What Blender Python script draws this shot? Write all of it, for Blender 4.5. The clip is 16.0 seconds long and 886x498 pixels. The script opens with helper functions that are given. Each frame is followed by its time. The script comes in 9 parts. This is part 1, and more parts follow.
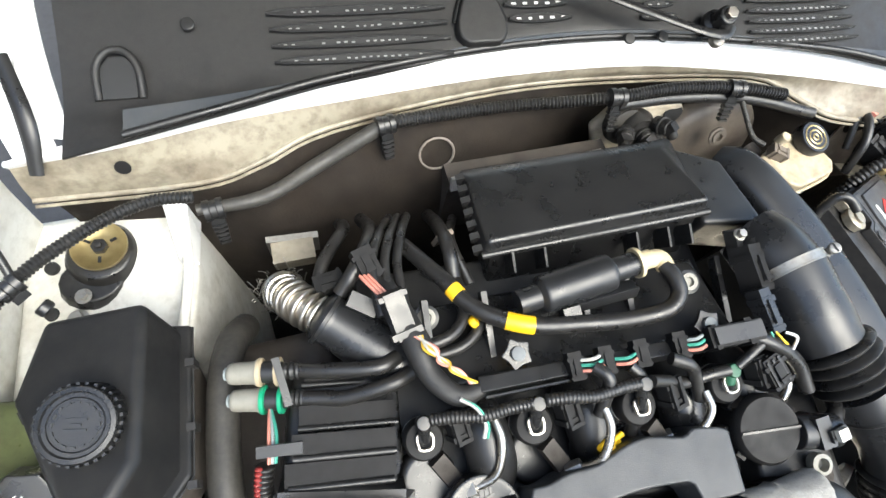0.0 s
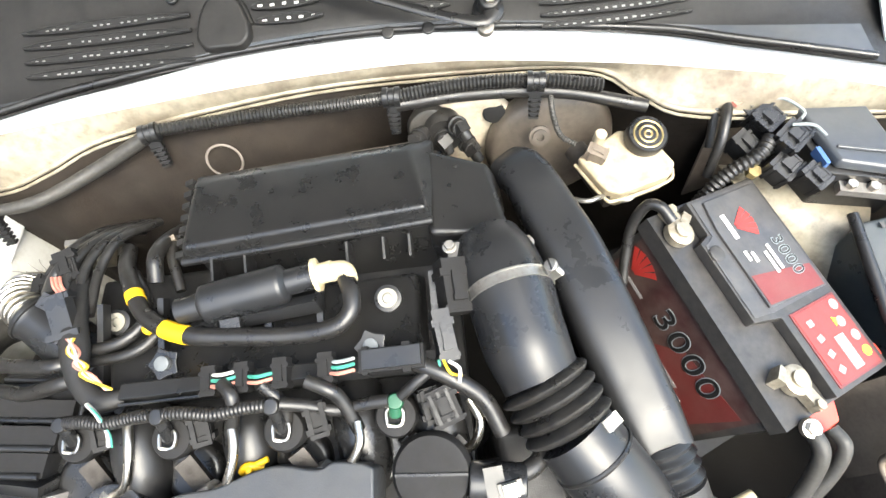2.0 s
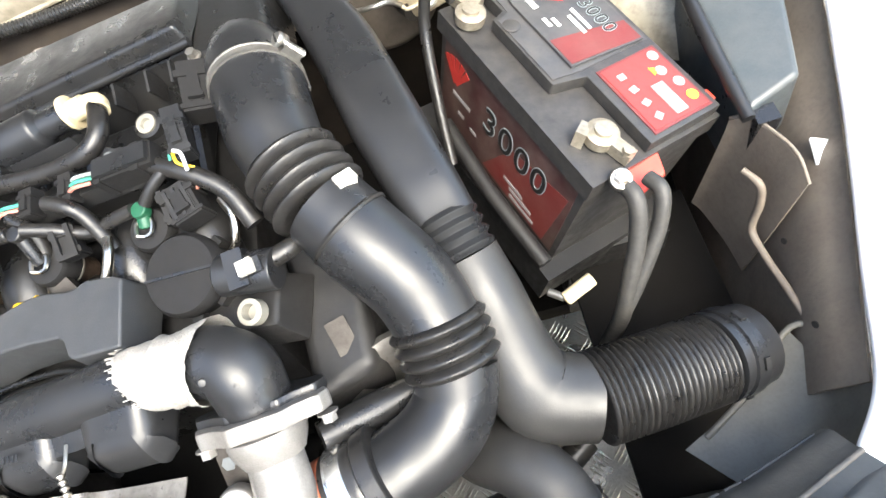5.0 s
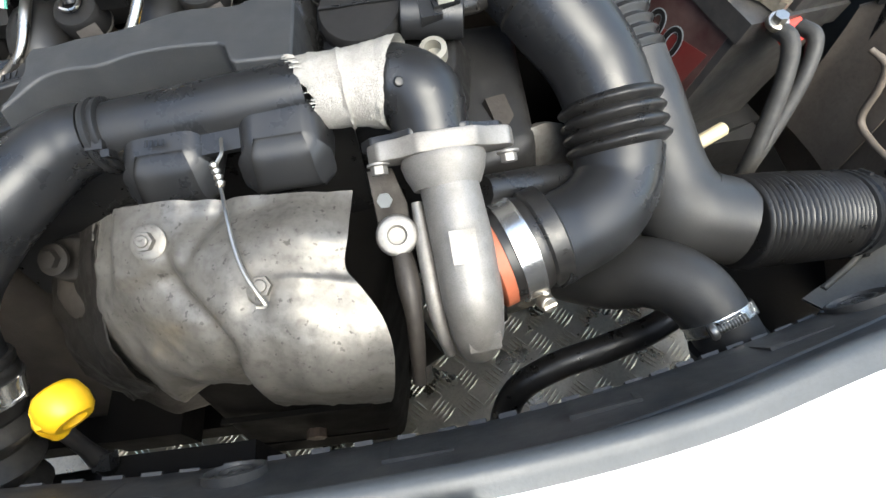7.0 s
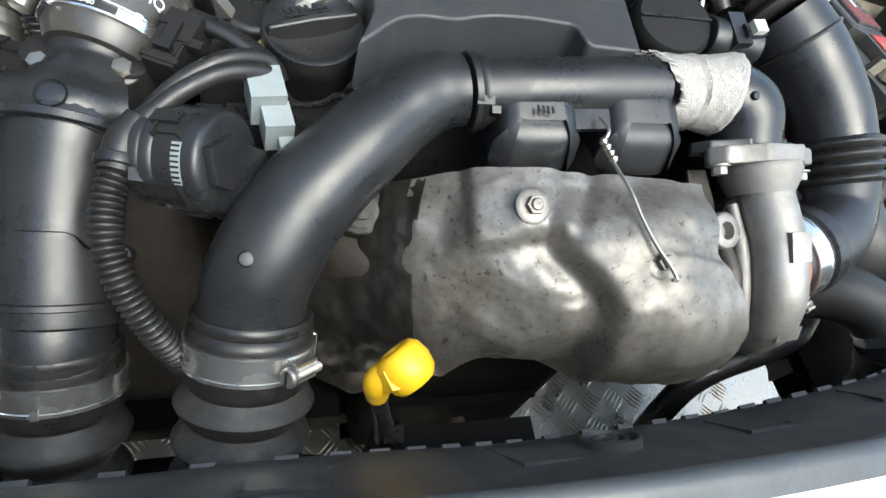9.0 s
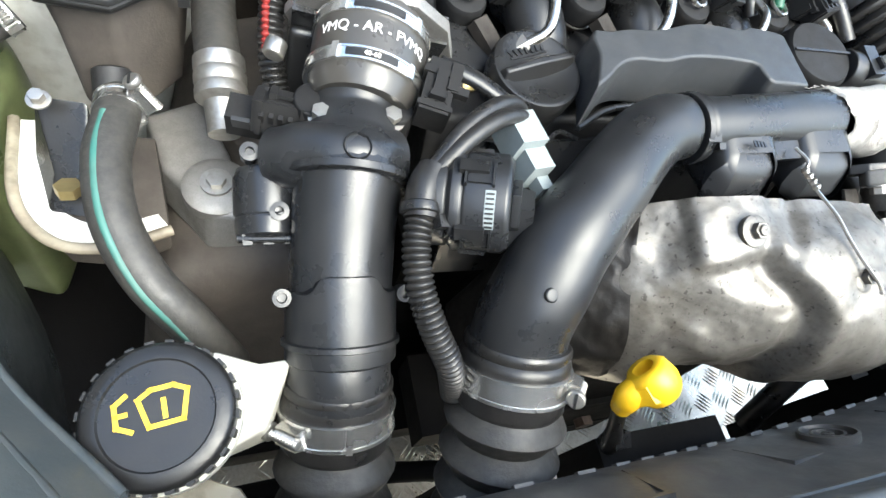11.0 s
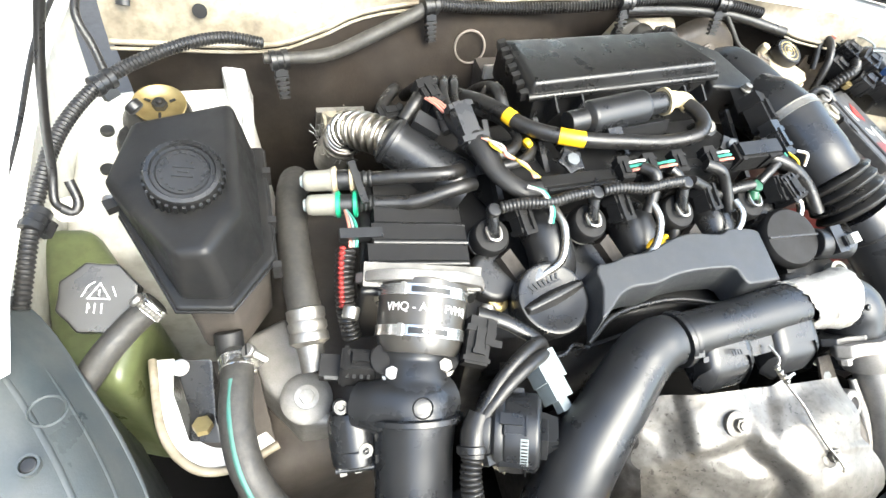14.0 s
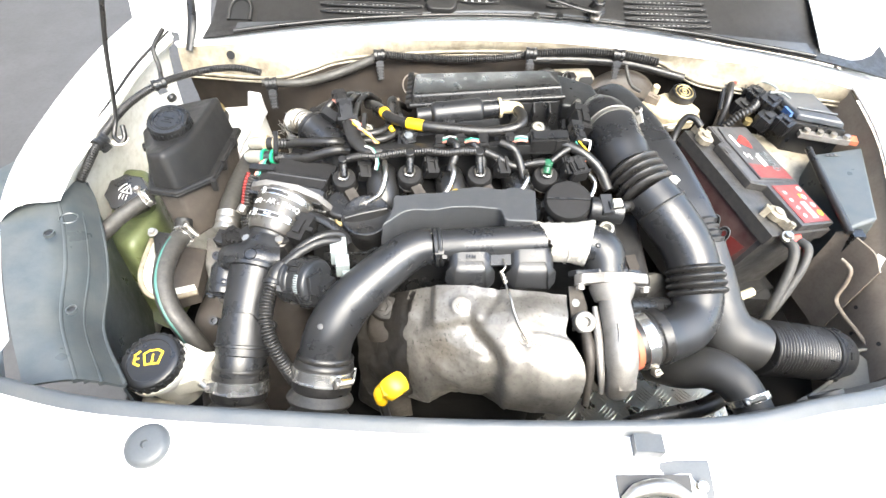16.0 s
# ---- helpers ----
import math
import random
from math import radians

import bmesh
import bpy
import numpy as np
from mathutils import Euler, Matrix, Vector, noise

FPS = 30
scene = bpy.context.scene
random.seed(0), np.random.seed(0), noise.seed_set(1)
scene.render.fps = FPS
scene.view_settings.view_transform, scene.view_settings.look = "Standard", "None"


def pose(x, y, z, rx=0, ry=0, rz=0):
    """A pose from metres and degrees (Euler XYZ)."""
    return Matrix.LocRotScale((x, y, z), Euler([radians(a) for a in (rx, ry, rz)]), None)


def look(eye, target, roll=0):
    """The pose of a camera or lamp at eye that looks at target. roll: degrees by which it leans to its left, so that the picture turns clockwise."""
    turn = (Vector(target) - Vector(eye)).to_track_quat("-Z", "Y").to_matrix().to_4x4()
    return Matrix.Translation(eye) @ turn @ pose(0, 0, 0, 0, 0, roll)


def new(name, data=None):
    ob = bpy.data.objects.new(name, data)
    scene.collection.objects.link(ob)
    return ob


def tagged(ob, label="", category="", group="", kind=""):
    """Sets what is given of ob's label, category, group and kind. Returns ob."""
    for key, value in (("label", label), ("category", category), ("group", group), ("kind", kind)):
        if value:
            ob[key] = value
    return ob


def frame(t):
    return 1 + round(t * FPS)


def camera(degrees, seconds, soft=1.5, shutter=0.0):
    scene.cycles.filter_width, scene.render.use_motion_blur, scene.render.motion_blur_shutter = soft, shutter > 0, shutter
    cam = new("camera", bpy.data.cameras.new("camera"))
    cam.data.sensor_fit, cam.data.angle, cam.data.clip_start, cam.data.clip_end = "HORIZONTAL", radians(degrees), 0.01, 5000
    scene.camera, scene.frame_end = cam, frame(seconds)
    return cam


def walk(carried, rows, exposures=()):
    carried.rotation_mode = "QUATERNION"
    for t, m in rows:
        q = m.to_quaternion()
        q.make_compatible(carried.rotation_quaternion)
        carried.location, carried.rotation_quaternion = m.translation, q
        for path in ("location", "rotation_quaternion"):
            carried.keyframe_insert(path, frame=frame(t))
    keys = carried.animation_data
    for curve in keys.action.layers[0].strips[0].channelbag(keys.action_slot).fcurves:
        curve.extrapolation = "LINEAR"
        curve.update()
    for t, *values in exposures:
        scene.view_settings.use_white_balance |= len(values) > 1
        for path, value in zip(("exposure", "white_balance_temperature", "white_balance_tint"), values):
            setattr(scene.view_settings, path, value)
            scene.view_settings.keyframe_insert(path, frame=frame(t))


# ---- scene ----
cam = camera(78.05, 16.0)
PATH = [
    (0, (-0.0703, 0.2191, 1.3053), (0.1354, 0.5975, 0.4028), 18.51),
    (0.5, (0.0361, 0.2062, 1.3204), (0.1744, 0.5970, 0.4104), 11.90),
    (1, (0.1565, 0.1926, 1.3202), (0.2205, 0.5915, 0.4055), 4.32),
    (1.5, (0.2776, 0.1814, 1.3125), (0.2717, 0.5906, 0.4001), -4.58),
    (2, (0.3676, 0.1690, 1.2872), (0.3388, 0.6001, 0.3853), -9.39),
    (2.5, (0.4620, 0.1509, 1.2691), (0.4064, 0.5977, 0.3761), -15.81),
    (3, (0.5425, 0.1208, 1.2361), (0.4735, 0.5903, 0.3559), -20.33),
    (5.5, (0.5809, -0.0701, 1.1165), (0.4575, 0.3649, 0.2245), -30.17),
    (6, (0.5368, -0.1333, 1.0876), (0.4297, 0.3324, 0.2092), -26.18),
    (6.5, (0.4603, -0.1670, 1.0640), (0.4064, 0.3180, 0.1911), -17.72),
    (7, (0.3669, -0.1725, 1.0575), (0.3624, 0.3274, 0.1915), -7.72),
    (7.5, (0.2825, -0.1708, 1.0564), (0.3337, 0.3262, 0.1901), 0.39),
    (8, (0.1931, -0.1681, 1.0542), (0.3124, 0.3323, 0.1967), 8.79),
    (8.5, (0.1148, -0.1761, 1.0346), (0.3067, 0.3438, 0.2022), 15.73),
    (9, (0.0243, -0.1619, 1.0308), (0.2795, 0.3347, 0.2011), 22.63),
    (9.5, (-0.0542, -0.1510, 1.0097), (0.2670, 0.3337, 0.1962), 28.49),
    (10, (-0.1137, -0.1393, 0.9944), (0.2476, 0.3359, 0.1921), 31.50),
    (12.5, (-0.2249, -0.0425, 1.1230), (0.0719, 0.3873, 0.2703), 23.00),
    (13, (-0.2377, -0.0041, 1.1608), (0.0814, 0.4064, 0.3066), 26.14),
    (13.5, (-0.2248, 0.0053, 1.1879), (0.0845, 0.4454, 0.3449), 23.58),
    (14, (-0.2155, -0.0034, 1.2070), (0.0825, 0.4708, 0.3785), 20.98),
    (14.5, (-0.1727, -0.0283, 1.2442), (0.0881, 0.4758, 0.4209), 17.65),
    (15, (-0.0847, -0.1111, 1.2944), (0.0589, 0.4409, 0.4730), 12.19),
    (15.5, (0.0327, -0.2264, 1.3263), (0.0793, 0.3785, 0.5314), 5.82),
    (16, (0.1437, -0.3753, 1.3344), (0.1490, 0.2836, 0.5821), 2.07),
]
EXPOSURES = [(0, 2.05, 6250, 2), (1.5, 2.55, 6450, 2), (3, 2.8, 6550, 4), (5.5, 2.75, 6500, 4), (6.5, 2.25, 6400, 3), (7, 1.95, 6300, 2), (9, 1.75, 6100, 0), (10, 2.05, 6100, 0), (12.5, 2.93, 6150, 0), (14, 2.88, 6400, 1), (15, 2.78, 6450, 2), (16, 3.0, 6500, 4)]
walk(cam, [(t, look(eye, target, roll)) for t, eye, target, roll in PATH], EXPOSURES)

# ---- world and light ----
world = bpy.data.worlds.new("sky")
scene.world = world
world.use_nodes = True
wn = world.node_tree.nodes
sky = wn.new("ShaderNodeTexSky")
sky.sky_type, sky.sun_disc = "NISHITA", False
sky.sun_elevation, sky.sun_rotation = radians(56), radians(150)
sky.altitude, sky.air_density, sky.dust_density = 100, 1.0, 4.0
world.node_tree.links.new(sky.outputs[0], wn["Background"].inputs[0])
wn["Background"].inputs[1].default_value = 0.15
sun = new("sun", bpy.data.lights.new("sun", "SUN"))
sun.data.energy, sun.data.angle, sun.data.color = 0.9, radians(45), (1.0, 0.96, 0.90)
sun.matrix_world = look((1.1, -1.5, 3.7), (0.2, 0.3, 0.7))


# ---- materials ----
def material(name, col, col2=None, rough=0.5, metal=0.0, grain=90.0, stain=9.0, mix=0.35, bump=0.12, dust=0.0,
             dust_col=(0.33, 0.29, 0.23), coat=0.0, spec=0.5, distance=0.002, fleck=0.0, fleck_scale=160.0):
    """A surface with stains at one scale, grain at another, uneven gloss, fine relief and thin dust."""
    m = bpy.data.materials.new(name)
    m.use_nodes = True
    nt = m.node_tree
    b = nt.nodes["Principled BSDF"]
    co = nt.nodes.new("ShaderNodeTexCoord")

    def noisy(scale, detail, rough_):
        n = nt.nodes.new("ShaderNodeTexNoise")
        n.inputs["Scale"].default_value, n.inputs["Detail"].default_value, n.inputs["Roughness"].default_value = scale, detail, rough_
        nt.links.new(co.outputs["Object"], n.inputs["Vector"])
        return n

    def ramp(src, a, bb):
        r = nt.nodes.new("ShaderNodeMapRange")
        r.inputs["From Min"].default_value, r.inputs["From Max"].default_value = a, bb
        nt.links.new(src, r.inputs["Value"])
        return r.outputs[0]

    def blend(fac, a, bcol, amount=1.0):
        x = nt.nodes.new("ShaderNodeMix")
        x.data_type = "RGBA"
        if amount < 1.0:
            mu = nt.nodes.new("ShaderNodeMath")
            mu.operation = "MULTIPLY"
            mu.inputs[1].default_value = amount
            nt.links.new(fac, mu.inputs[0])
            fac = mu.outputs[0]
        nt.links.new(fac, x.inputs["Factor"])
        for sock, v in ((x.inputs["A"], a), (x.inputs["B"], bcol)):
            if isinstance(v, tuple):
                sock.default_value = (*v, 1)
            else:
                nt.links.new(v, sock)
        return x.outputs["Result"]

    col2 = col2 or tuple(c * 0.55 for c in col)
    big, fine = noisy(stain, 5, 0.65), noisy(grain, 4, 0.6)
    c = blend(ramp(big.outputs["Fac"], 0.42, 0.68), col, col2, mix)
    c = blend(ramp(fine.outputs["Fac"], 0.45, 0.75), c, tuple(v * 0.6 for v in col2), mix * 0.7)
    if dust:
        d = noisy(stain * 2.3, 5, 0.6)
        c = blend(ramp(d.outputs["Fac"], 0.28, 0.82), c, dust_col, dust)
    if fleck:
        d = noisy(fleck_scale, 3, 0.55)
        c = blend(ramp(d.outputs["Fac"], 0.63, 0.68), c, tuple(v * 0.4 for v in col2), fleck)
    nt.links.new(c, b.inputs["Base Color"])
    rr = nt.nodes.new("ShaderNodeMapRange")
    rr.inputs["To Min"].default_value, rr.inputs["To Max"].default_value = max(rough - 0.12, 0.04), min(rough + 0.18, 1)
    rr.inputs["From Min"].default_value, rr.inputs["From Max"].default_value = 0.35, 0.7
    nt.links.new(big.outputs["Fac"], rr.inputs["Value"])
    nt.links.new(rr.outputs[0], b.inputs["Roughness"])
    b.inputs["Metallic"].default_value = metal
    b.inputs["Coat Weight"].default_value = coat
    b.inputs["Specular IOR Level"].default_value = spec
    bp = nt.nodes.new("ShaderNodeBump")
    bp.inputs["Strength"].default_value, bp.inputs["Distance"].default_value = bump, distance
    nt.links.new(fine.outputs["Fac"], bp.inputs["Height"])
    nt.links.new(bp.outputs[0], b.inputs["Normal"])
    return m


PLASTIC = material("black_plastic", (0.011, 0.0113, 0.012), (0.016, 0.0155, 0.015), 0.33, dust=0.02, stain=25, grain=600, bump=0.08)
PLASTIC_MATT = material("matt_black_plastic", (0.012, 0.012, 0.0125), (0.018, 0.017, 0.016), 0.50, dust=0.025, stain=60, grain=700, bump=0.15, spec=0.4)
PLUG = material("matt_plug_plastic", (0.011, 0.011, 0.0115), (0.017, 0.016, 0.015), 0.62, dust=0.015, stain=60, grain=700, bump=0.1, spec=0.2)
DUCT = material("moulded_duct_plastic", (0.013, 0.0138, 0.0155), (0.018, 0.0178, 0.0178), 0.33, dust=0.02, stain=20, grain=450, bump=0.05)
GREY_PLASTIC = material("dark_grey_plastic", (0.030, 0.033, 0.037), (0.026, 0.027, 0.029), 0.5, dust=0.05, stain=25, grain=900, bump=0.2)
RUBBER = material("black_rubber", (0.009, 0.009, 0.0095), (0.015, 0.0145, 0.014), 0.36, dust=0.05, stain=60, grain=400, bump=0.10)
DUSTY_RUBBER = material("dusty_rubber", (0.022, 0.0215, 0.020), (0.032, 0.030, 0.027), 0.55, dust=0.10, stain=70, grain=300, mix=0.2, bump=0.2)
# Black plastic with lower specular, so it mirrors less sky.
RESERVOIR = material("low_gloss_reservoir_plastic", (0.010, 0.0105, 0.0115), (0.017, 0.0155, 0.014), 0.42, dust=0.03, stain=30, grain=500, bump=0.06, spec=0.3)
TRIM = material("weathered_trim_plastic", (0.046, 0.053, 0.060), (0.034, 0.038, 0.042), 0.45, dust=0.1, grain=400, bump=0.1)
SEAL = material("dark_plastic_apron", (0.040, 0.040, 0.040), (0.055, 0.051, 0.046), 0.5, dust=0.2, stain=18, grain=400, bump=0.12)
PAINT = material("white_car_paint", (0.82, 0.82, 0.80), (0.74, 0.73, 0.70), 0.28, grain=40, stain=6, mix=0.25, bump=0.02, coat=0.4)
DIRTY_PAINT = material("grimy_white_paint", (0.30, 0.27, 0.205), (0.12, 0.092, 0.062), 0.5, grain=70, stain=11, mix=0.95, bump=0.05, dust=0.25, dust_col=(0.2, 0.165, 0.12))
TOWER_PAINT = material("dulled_white_paint", (0.70, 0.70, 0.66), (0.45, 0.42, 0.34), 0.45, grain=60, stain=10, mix=0.55, bump=0.05, dust=0.15)
# Brown panel made darker: the bonnet's shade is put into this colour.
BULKHEAD = material("shaded_brown_bulkhead", (0.013, 0.0105, 0.009), (0.022, 0.017, 0.013), 0.8, grain=350, stain=14, mix=0.6, bump=0.25, dust=0.04, spec=0.12)
LEDGE = material("dusty_olive_grey_ledge", (0.10, 0.098, 0.085), (0.065, 0.06, 0.05), 0.6, grain=300, stain=9, mix=0.5, dust=0.2)
BROWN_PANEL = material("dusty_dark_brown_panel", (0.032, 0.026, 0.022), (0.048, 0.038, 0.031), 0.75, grain=350, stain=14, mix=0.5, bump=0.2, dust=0.14)
APRON = material("brown_grimy_apron", (0.135, 0.108, 0.083), (0.085, 0.066, 0.05), 0.6, grain=200, stain=8, mix=0.6, bump=0.2, dust=0.3)
STEEL = material("bright_steel", (0.54, 0.505, 0.445), (0.36, 0.33, 0.28), 0.33, 1.0, grain=200, bump=0.05)
DULL_STEEL = material("dull_zinc_steel", (0.40, 0.385, 0.355), (0.22, 0.195, 0.16), 0.45, 0.9, grain=150, bump=0.15, mix=0.55)
ALLOY = material("cast_aluminium", (0.28, 0.268, 0.25), (0.15, 0.135, 0.118), 0.52, 0.6, grain=1100, stain=22, bump=0.2, mix=0.6)
SHIELD = material("pressed_heat_shield", (0.19, 0.179, 0.16), (0.06, 0.05, 0.04), 0.46, 0.55, grain=170, stain=9, bump=0.12, mix=0.6, fleck=0.6, fleck_scale=210)
BURNT = material("scorched_cast_iron", (0.042, 0.036, 0.030), (0.020, 0.016, 0.013), 0.6, 0.35, grain=160, stain=30, bump=0.35, mix=0.7)
BAND = material("clamp_band_steel", (0.86, 0.85, 0.82), (0.70, 0.67, 0.62), 0.22, 0.95, grain=900, stain=8, bump=0.02, mix=0.4)
WRAP = material("silver_heat_wrap", (0.48, 0.46, 0.42), (0.33, 0.30, 0.26), 0.5, 0.35, grain=700, stain=110, bump=0.9, mix=0.5)
FOIL = material("foil_insulation", (0.66, 0.63, 0.57), (0.38, 0.35, 0.30), 0.35, 0.6, grain=300, stain=60, bump=1.0, mix=0.5)
RUST = material("rusty_brown_steel", (0.10, 0.068, 0.048), (0.05, 0.034, 0.026), 0.6, 0.4, grain=220, stain=50, mix=0.7, bump=0.3)
SLEEVE = material("grey_beige_plastic", (0.22, 0.215, 0.185), (0.15, 0.14, 0.115), 0.45, mix=0.5, dust=0.2)
EDGE_BAND = material("smooth_blue_grey_plastic", (0.045, 0.052, 0.062), (0.035, 0.038, 0.044), 0.38, mix=0.3, stain=8, dust=0.1)
YELLOW = material("yellow_plastic", (0.86, 0.52, 0.015), (0.75, 0.40, 0.01), 0.4, mix=0.3, bump=0.05)
ORANGE = material("rusty_red_silicone", (0.37, 0.105, 0.05), (0.26, 0.075, 0.035), 0.6, mix=0.4)
RED = material("red_plastic", (0.72, 0.07, 0.045), (0.6, 0.05, 0.035), 0.4, mix=0.3)
BEIGE = material("beige_plastic", (0.56, 0.47, 0.29), (0.45, 0.36, 0.2), 0.5, mix=0.4, dust=0.2)
CREAM = material("cream_reservoir_plastic", (0.46, 0.39, 0.265), (0.26, 0.195, 0.11), 0.4, mix=0.7, stain=28, dust=0.2)
GREEN = material("green_plastic", (0.015, 0.26, 0.13), (0.012, 0.17, 0.08), 0.4, mix=0.3)
DARK_GREEN = material("dull_green_plastic", (0.01, 0.075, 0.035), (0.008, 0.05, 0.025), 0.45, mix=0.3)
SPECK = material("mesh_opening", (0.30, 0.30, 0.29), None, 0.6, mix=0.4)
WHITE_PLASTIC = material("white_plastic", (0.56, 0.545, 0.48), (0.42, 0.39, 0.32), 0.45, mix=0.4)
PALE_GREY = material("pale_grey_plastic", (0.24, 0.27, 0.27), (0.19, 0.205, 0.20), 0.6, mix=0.3, spec=0.3)
BOLT_GREY = material("painted_bolt_head", (0.13, 0.14, 0.145), (0.09, 0.095, 0.095), 0.55, 0.3, mix=0.4)
TANK = material("yellow_green_tank_plastic", (0.115, 0.135, 0.06), (0.05, 0.066, 0.032), 0.35, mix=0.5, stain=12)
BATTERY = material("battery_case_plastic", (0.022, 0.0215, 0.022), (0.032, 0.030, 0.028), 0.45, dust=0.10, stain=40, grain=600)
CLAMP = material("grimy_battery_clamp", (0.36, 0.32, 0.25), (0.20, 0.165, 0.11), 0.45, 0.6, grain=200, stain=60, mix=0.6, bump=0.2)
# Near-black for the lower bay: the deep shade there is put into the colour.
UNLIT_BLACK = material("unlit_black_underside", (0.006, 0.0055, 0.005), (0.010, 0.009, 0.008), 0.8, stain=20, grain=200, spec=0.1)
# Darkened for soot and for the shade on the shield's far side.
DARK_METAL = material("dark_metal", (0.022, 0.0195, 0.017), (0.010, 0.0085, 0.007), 0.5, 0.4, grain=170, stain=30, bump=0.3, mix=0.8)
SERVO = material("grimy_brown_servo", (0.075, 0.062, 0.050), (0.04, 0.032, 0.026), 0.5, grain=150, stain=20, mix=0.6, dust=0.15)
WIRE_WHITE = material("off_white_wire", (0.42, 0.41, 0.38), None, 0.5, mix=0.2)
WIRE_YELLOW = material("dull_yellow_wire", (0.55, 0.36, 0.03), None, 0.5, mix=0.2)
BATTERY_RED = material("red_printed_label", (0.13, 0.014, 0.013), (0.08, 0.010, 0.010), 0.45, mix=0.4, dust=0.15, grain=900)
BRASS = material("olive_brass", (0.42, 0.33, 0.15), (0.26, 0.19, 0.09), 0.4, 0.8, mix=0.5)
COPPER_RED = material("red_wire", (0.20, 0.02, 0.017), None, 0.5, mix=0.3)
WIRE_PINK = material("salmon_wire", (0.50, 0.20, 0.15), None, 0.5, mix=0.2)
WIRE_GREEN = material("green_wire", (0.05, 0.26, 0.19), None, 0.5, mix=0.2)
CHECKER = material("aluminium_tread_plate", (0.56, 0.51, 0.42), (0.32, 0.275, 0.21), 0.32, 0.9, grain=220, stain=10, bump=0.12, mix=0.45)
DARK_GROUND = material("dark_ground", (0.050, 0.050, 0.052), (0.035, 0.035, 0.035), 0.8, grain=60, stain=1.5, bump=0.3, mix=0.5)
HOUSING = material("weathered_dark_housing", (0.040, 0.050, 0.055), (0.028, 0.034, 0.037), 0.38, dust=0.12, stain=14, grain=500, bump=0.08)
DUCT_DUSTY = material("dusty_duct_plastic", (0.019, 0.0195, 0.020), (0.026, 0.025, 0.024), 0.48, dust=0.05, stain=14, grain=400, bump=0.08)
# Black for print; also painted in for the shade of holes and recesses.
FLAT_BLACK = material("flat_black", (0.012, 0.012, 0.012), None, 0.5, mix=0.2)
PRINT_YELLOW = material("printed_yellow", (0.85, 0.55, 0.03), None, 0.5, mix=0.2)
PRINT_WHITE = material("printed_white", (0.72, 0.70, 0.68), None, 0.5, mix=0.3)


# ---- building helpers ----
V = Vector


def smooth_path(points, per=6):
    """A Catmull-Rom curve through points, per steps between two."""
    p = [V(q) for q in points]
    p = [p[0] * 2 - p[1], *p, p[-1] * 2 - p[-2]]
    out = []
    for a, b, c, d in zip(p, p[1:], p[2:], p[3:]):
        for k in range(per):
            t = k / per
            out.append(0.5 * (2 * b + (c - a) * t + (2 * a - 5 * b + 4 * c - d) * t * t + (3 * b - a - 3 * c + d) * t ** 3))
    return out + [p[-2]]


def spread(values, n):
    """Values, given evenly along a way, at n even steps."""
    if not hasattr(values, "__len__"):
        return [values] * n
    out = []
    for i in range(n):
        s = i / (n - 1) * (len(values) - 1)
        k = min(int(s), len(values) - 2)
        f = s - k
        f = f * f * (3 - 2 * f)
        out.append(values[k] * (1 - f) + values[k + 1] * f)
    return out


def sweep(bm, way, radii, n=14, squash=1.0, up=None, cap=True, boxy=1.0):
    """A closed tube along way; squash flattens it along its own up."""
    m = len(way)
    tang = [(way[min(i + 1, m - 1)] - way[max(i - 1, 0)]).normalized() for i in range(m)]
    side = tang[0].cross(V(up) if up else (V((0, 0, 1)) if abs(tang[0].z) < 0.9 else V((0, 1, 0)))).normalized()
    rings = []
    for c, t, r in zip(way, tang, radii):
        side = (side - t * side.dot(t)).normalized()
        upv = side.cross(t)
        rings.append([bm.verts.new(c + (side * math.copysign(abs(math.cos(a)) ** boxy, math.cos(a)) + upv * math.copysign(abs(math.sin(a)) ** boxy, math.sin(a)) * squash) * r) for a in (2 * math.pi * k / n for k in range(n))])
    for a, b in zip(rings, rings[1:]):
        for k in range(n):
            bm.faces.new((a[k], a[(k + 1) % n], b[(k + 1) % n], b[k])).smooth = True
    if cap:
        bm.faces.new(rings[0][::-1])
        bm.faces.new(rings[-1])
    return bm


def tube(points, r, n=14, per=6, squash=1.0, up=None, boxy=1.0):
    way = smooth_path(points, per) if len(points) > 2 else [V(points[0]).lerp(V(points[1]), k / 4) for k in range(5)]
    return sweep(bmesh.new(), way, spread(r, len(way)), n, squash, up, True, boxy)


def ribbed(points, r, pitch=0.008, depth=0.003, n=14, sharp=False):
    """A corrugated hose: rings at even steps."""
    way = smooth_path(points, 12) if len(points) > 2 else [V(points[0]).lerp(V(points[1]), k / 20) for k in range(21)]
    run = [0.0]
    for a, b in zip(way, way[1:]):
        run.append(run[-1] + (b - a).length)
    total = run[-1]
    count = max(int(total / pitch), 2) * 6
    pts, rad, k = [], [], 0
    base = spread(r, count + 1)
    for i in range(count + 1):
        s = total * i / count
        while k < len(run) - 2 and run[k + 1] < s:
            k += 1
        f = (s - run[k]) / max(run[k + 1] - run[k], 1e-9)
        pts.append(way[k].lerp(way[k + 1], min(f, 1)))
        w = 0.5 - 0.5 * math.cos(2 * math.pi * i / 6)
        rad.append(base[i] - depth * (1 - (w ** 0.5 if sharp else w)))
    return sweep(bmesh.new(), pts, rad, n)


def along(a, b):
    """A pose at a whose z axis runs to b."""
    a, b = V(a), V(b)
    return Matrix.Translation(a) @ (b - a).to_track_quat("Z", "Y").to_matrix().to_4x4()


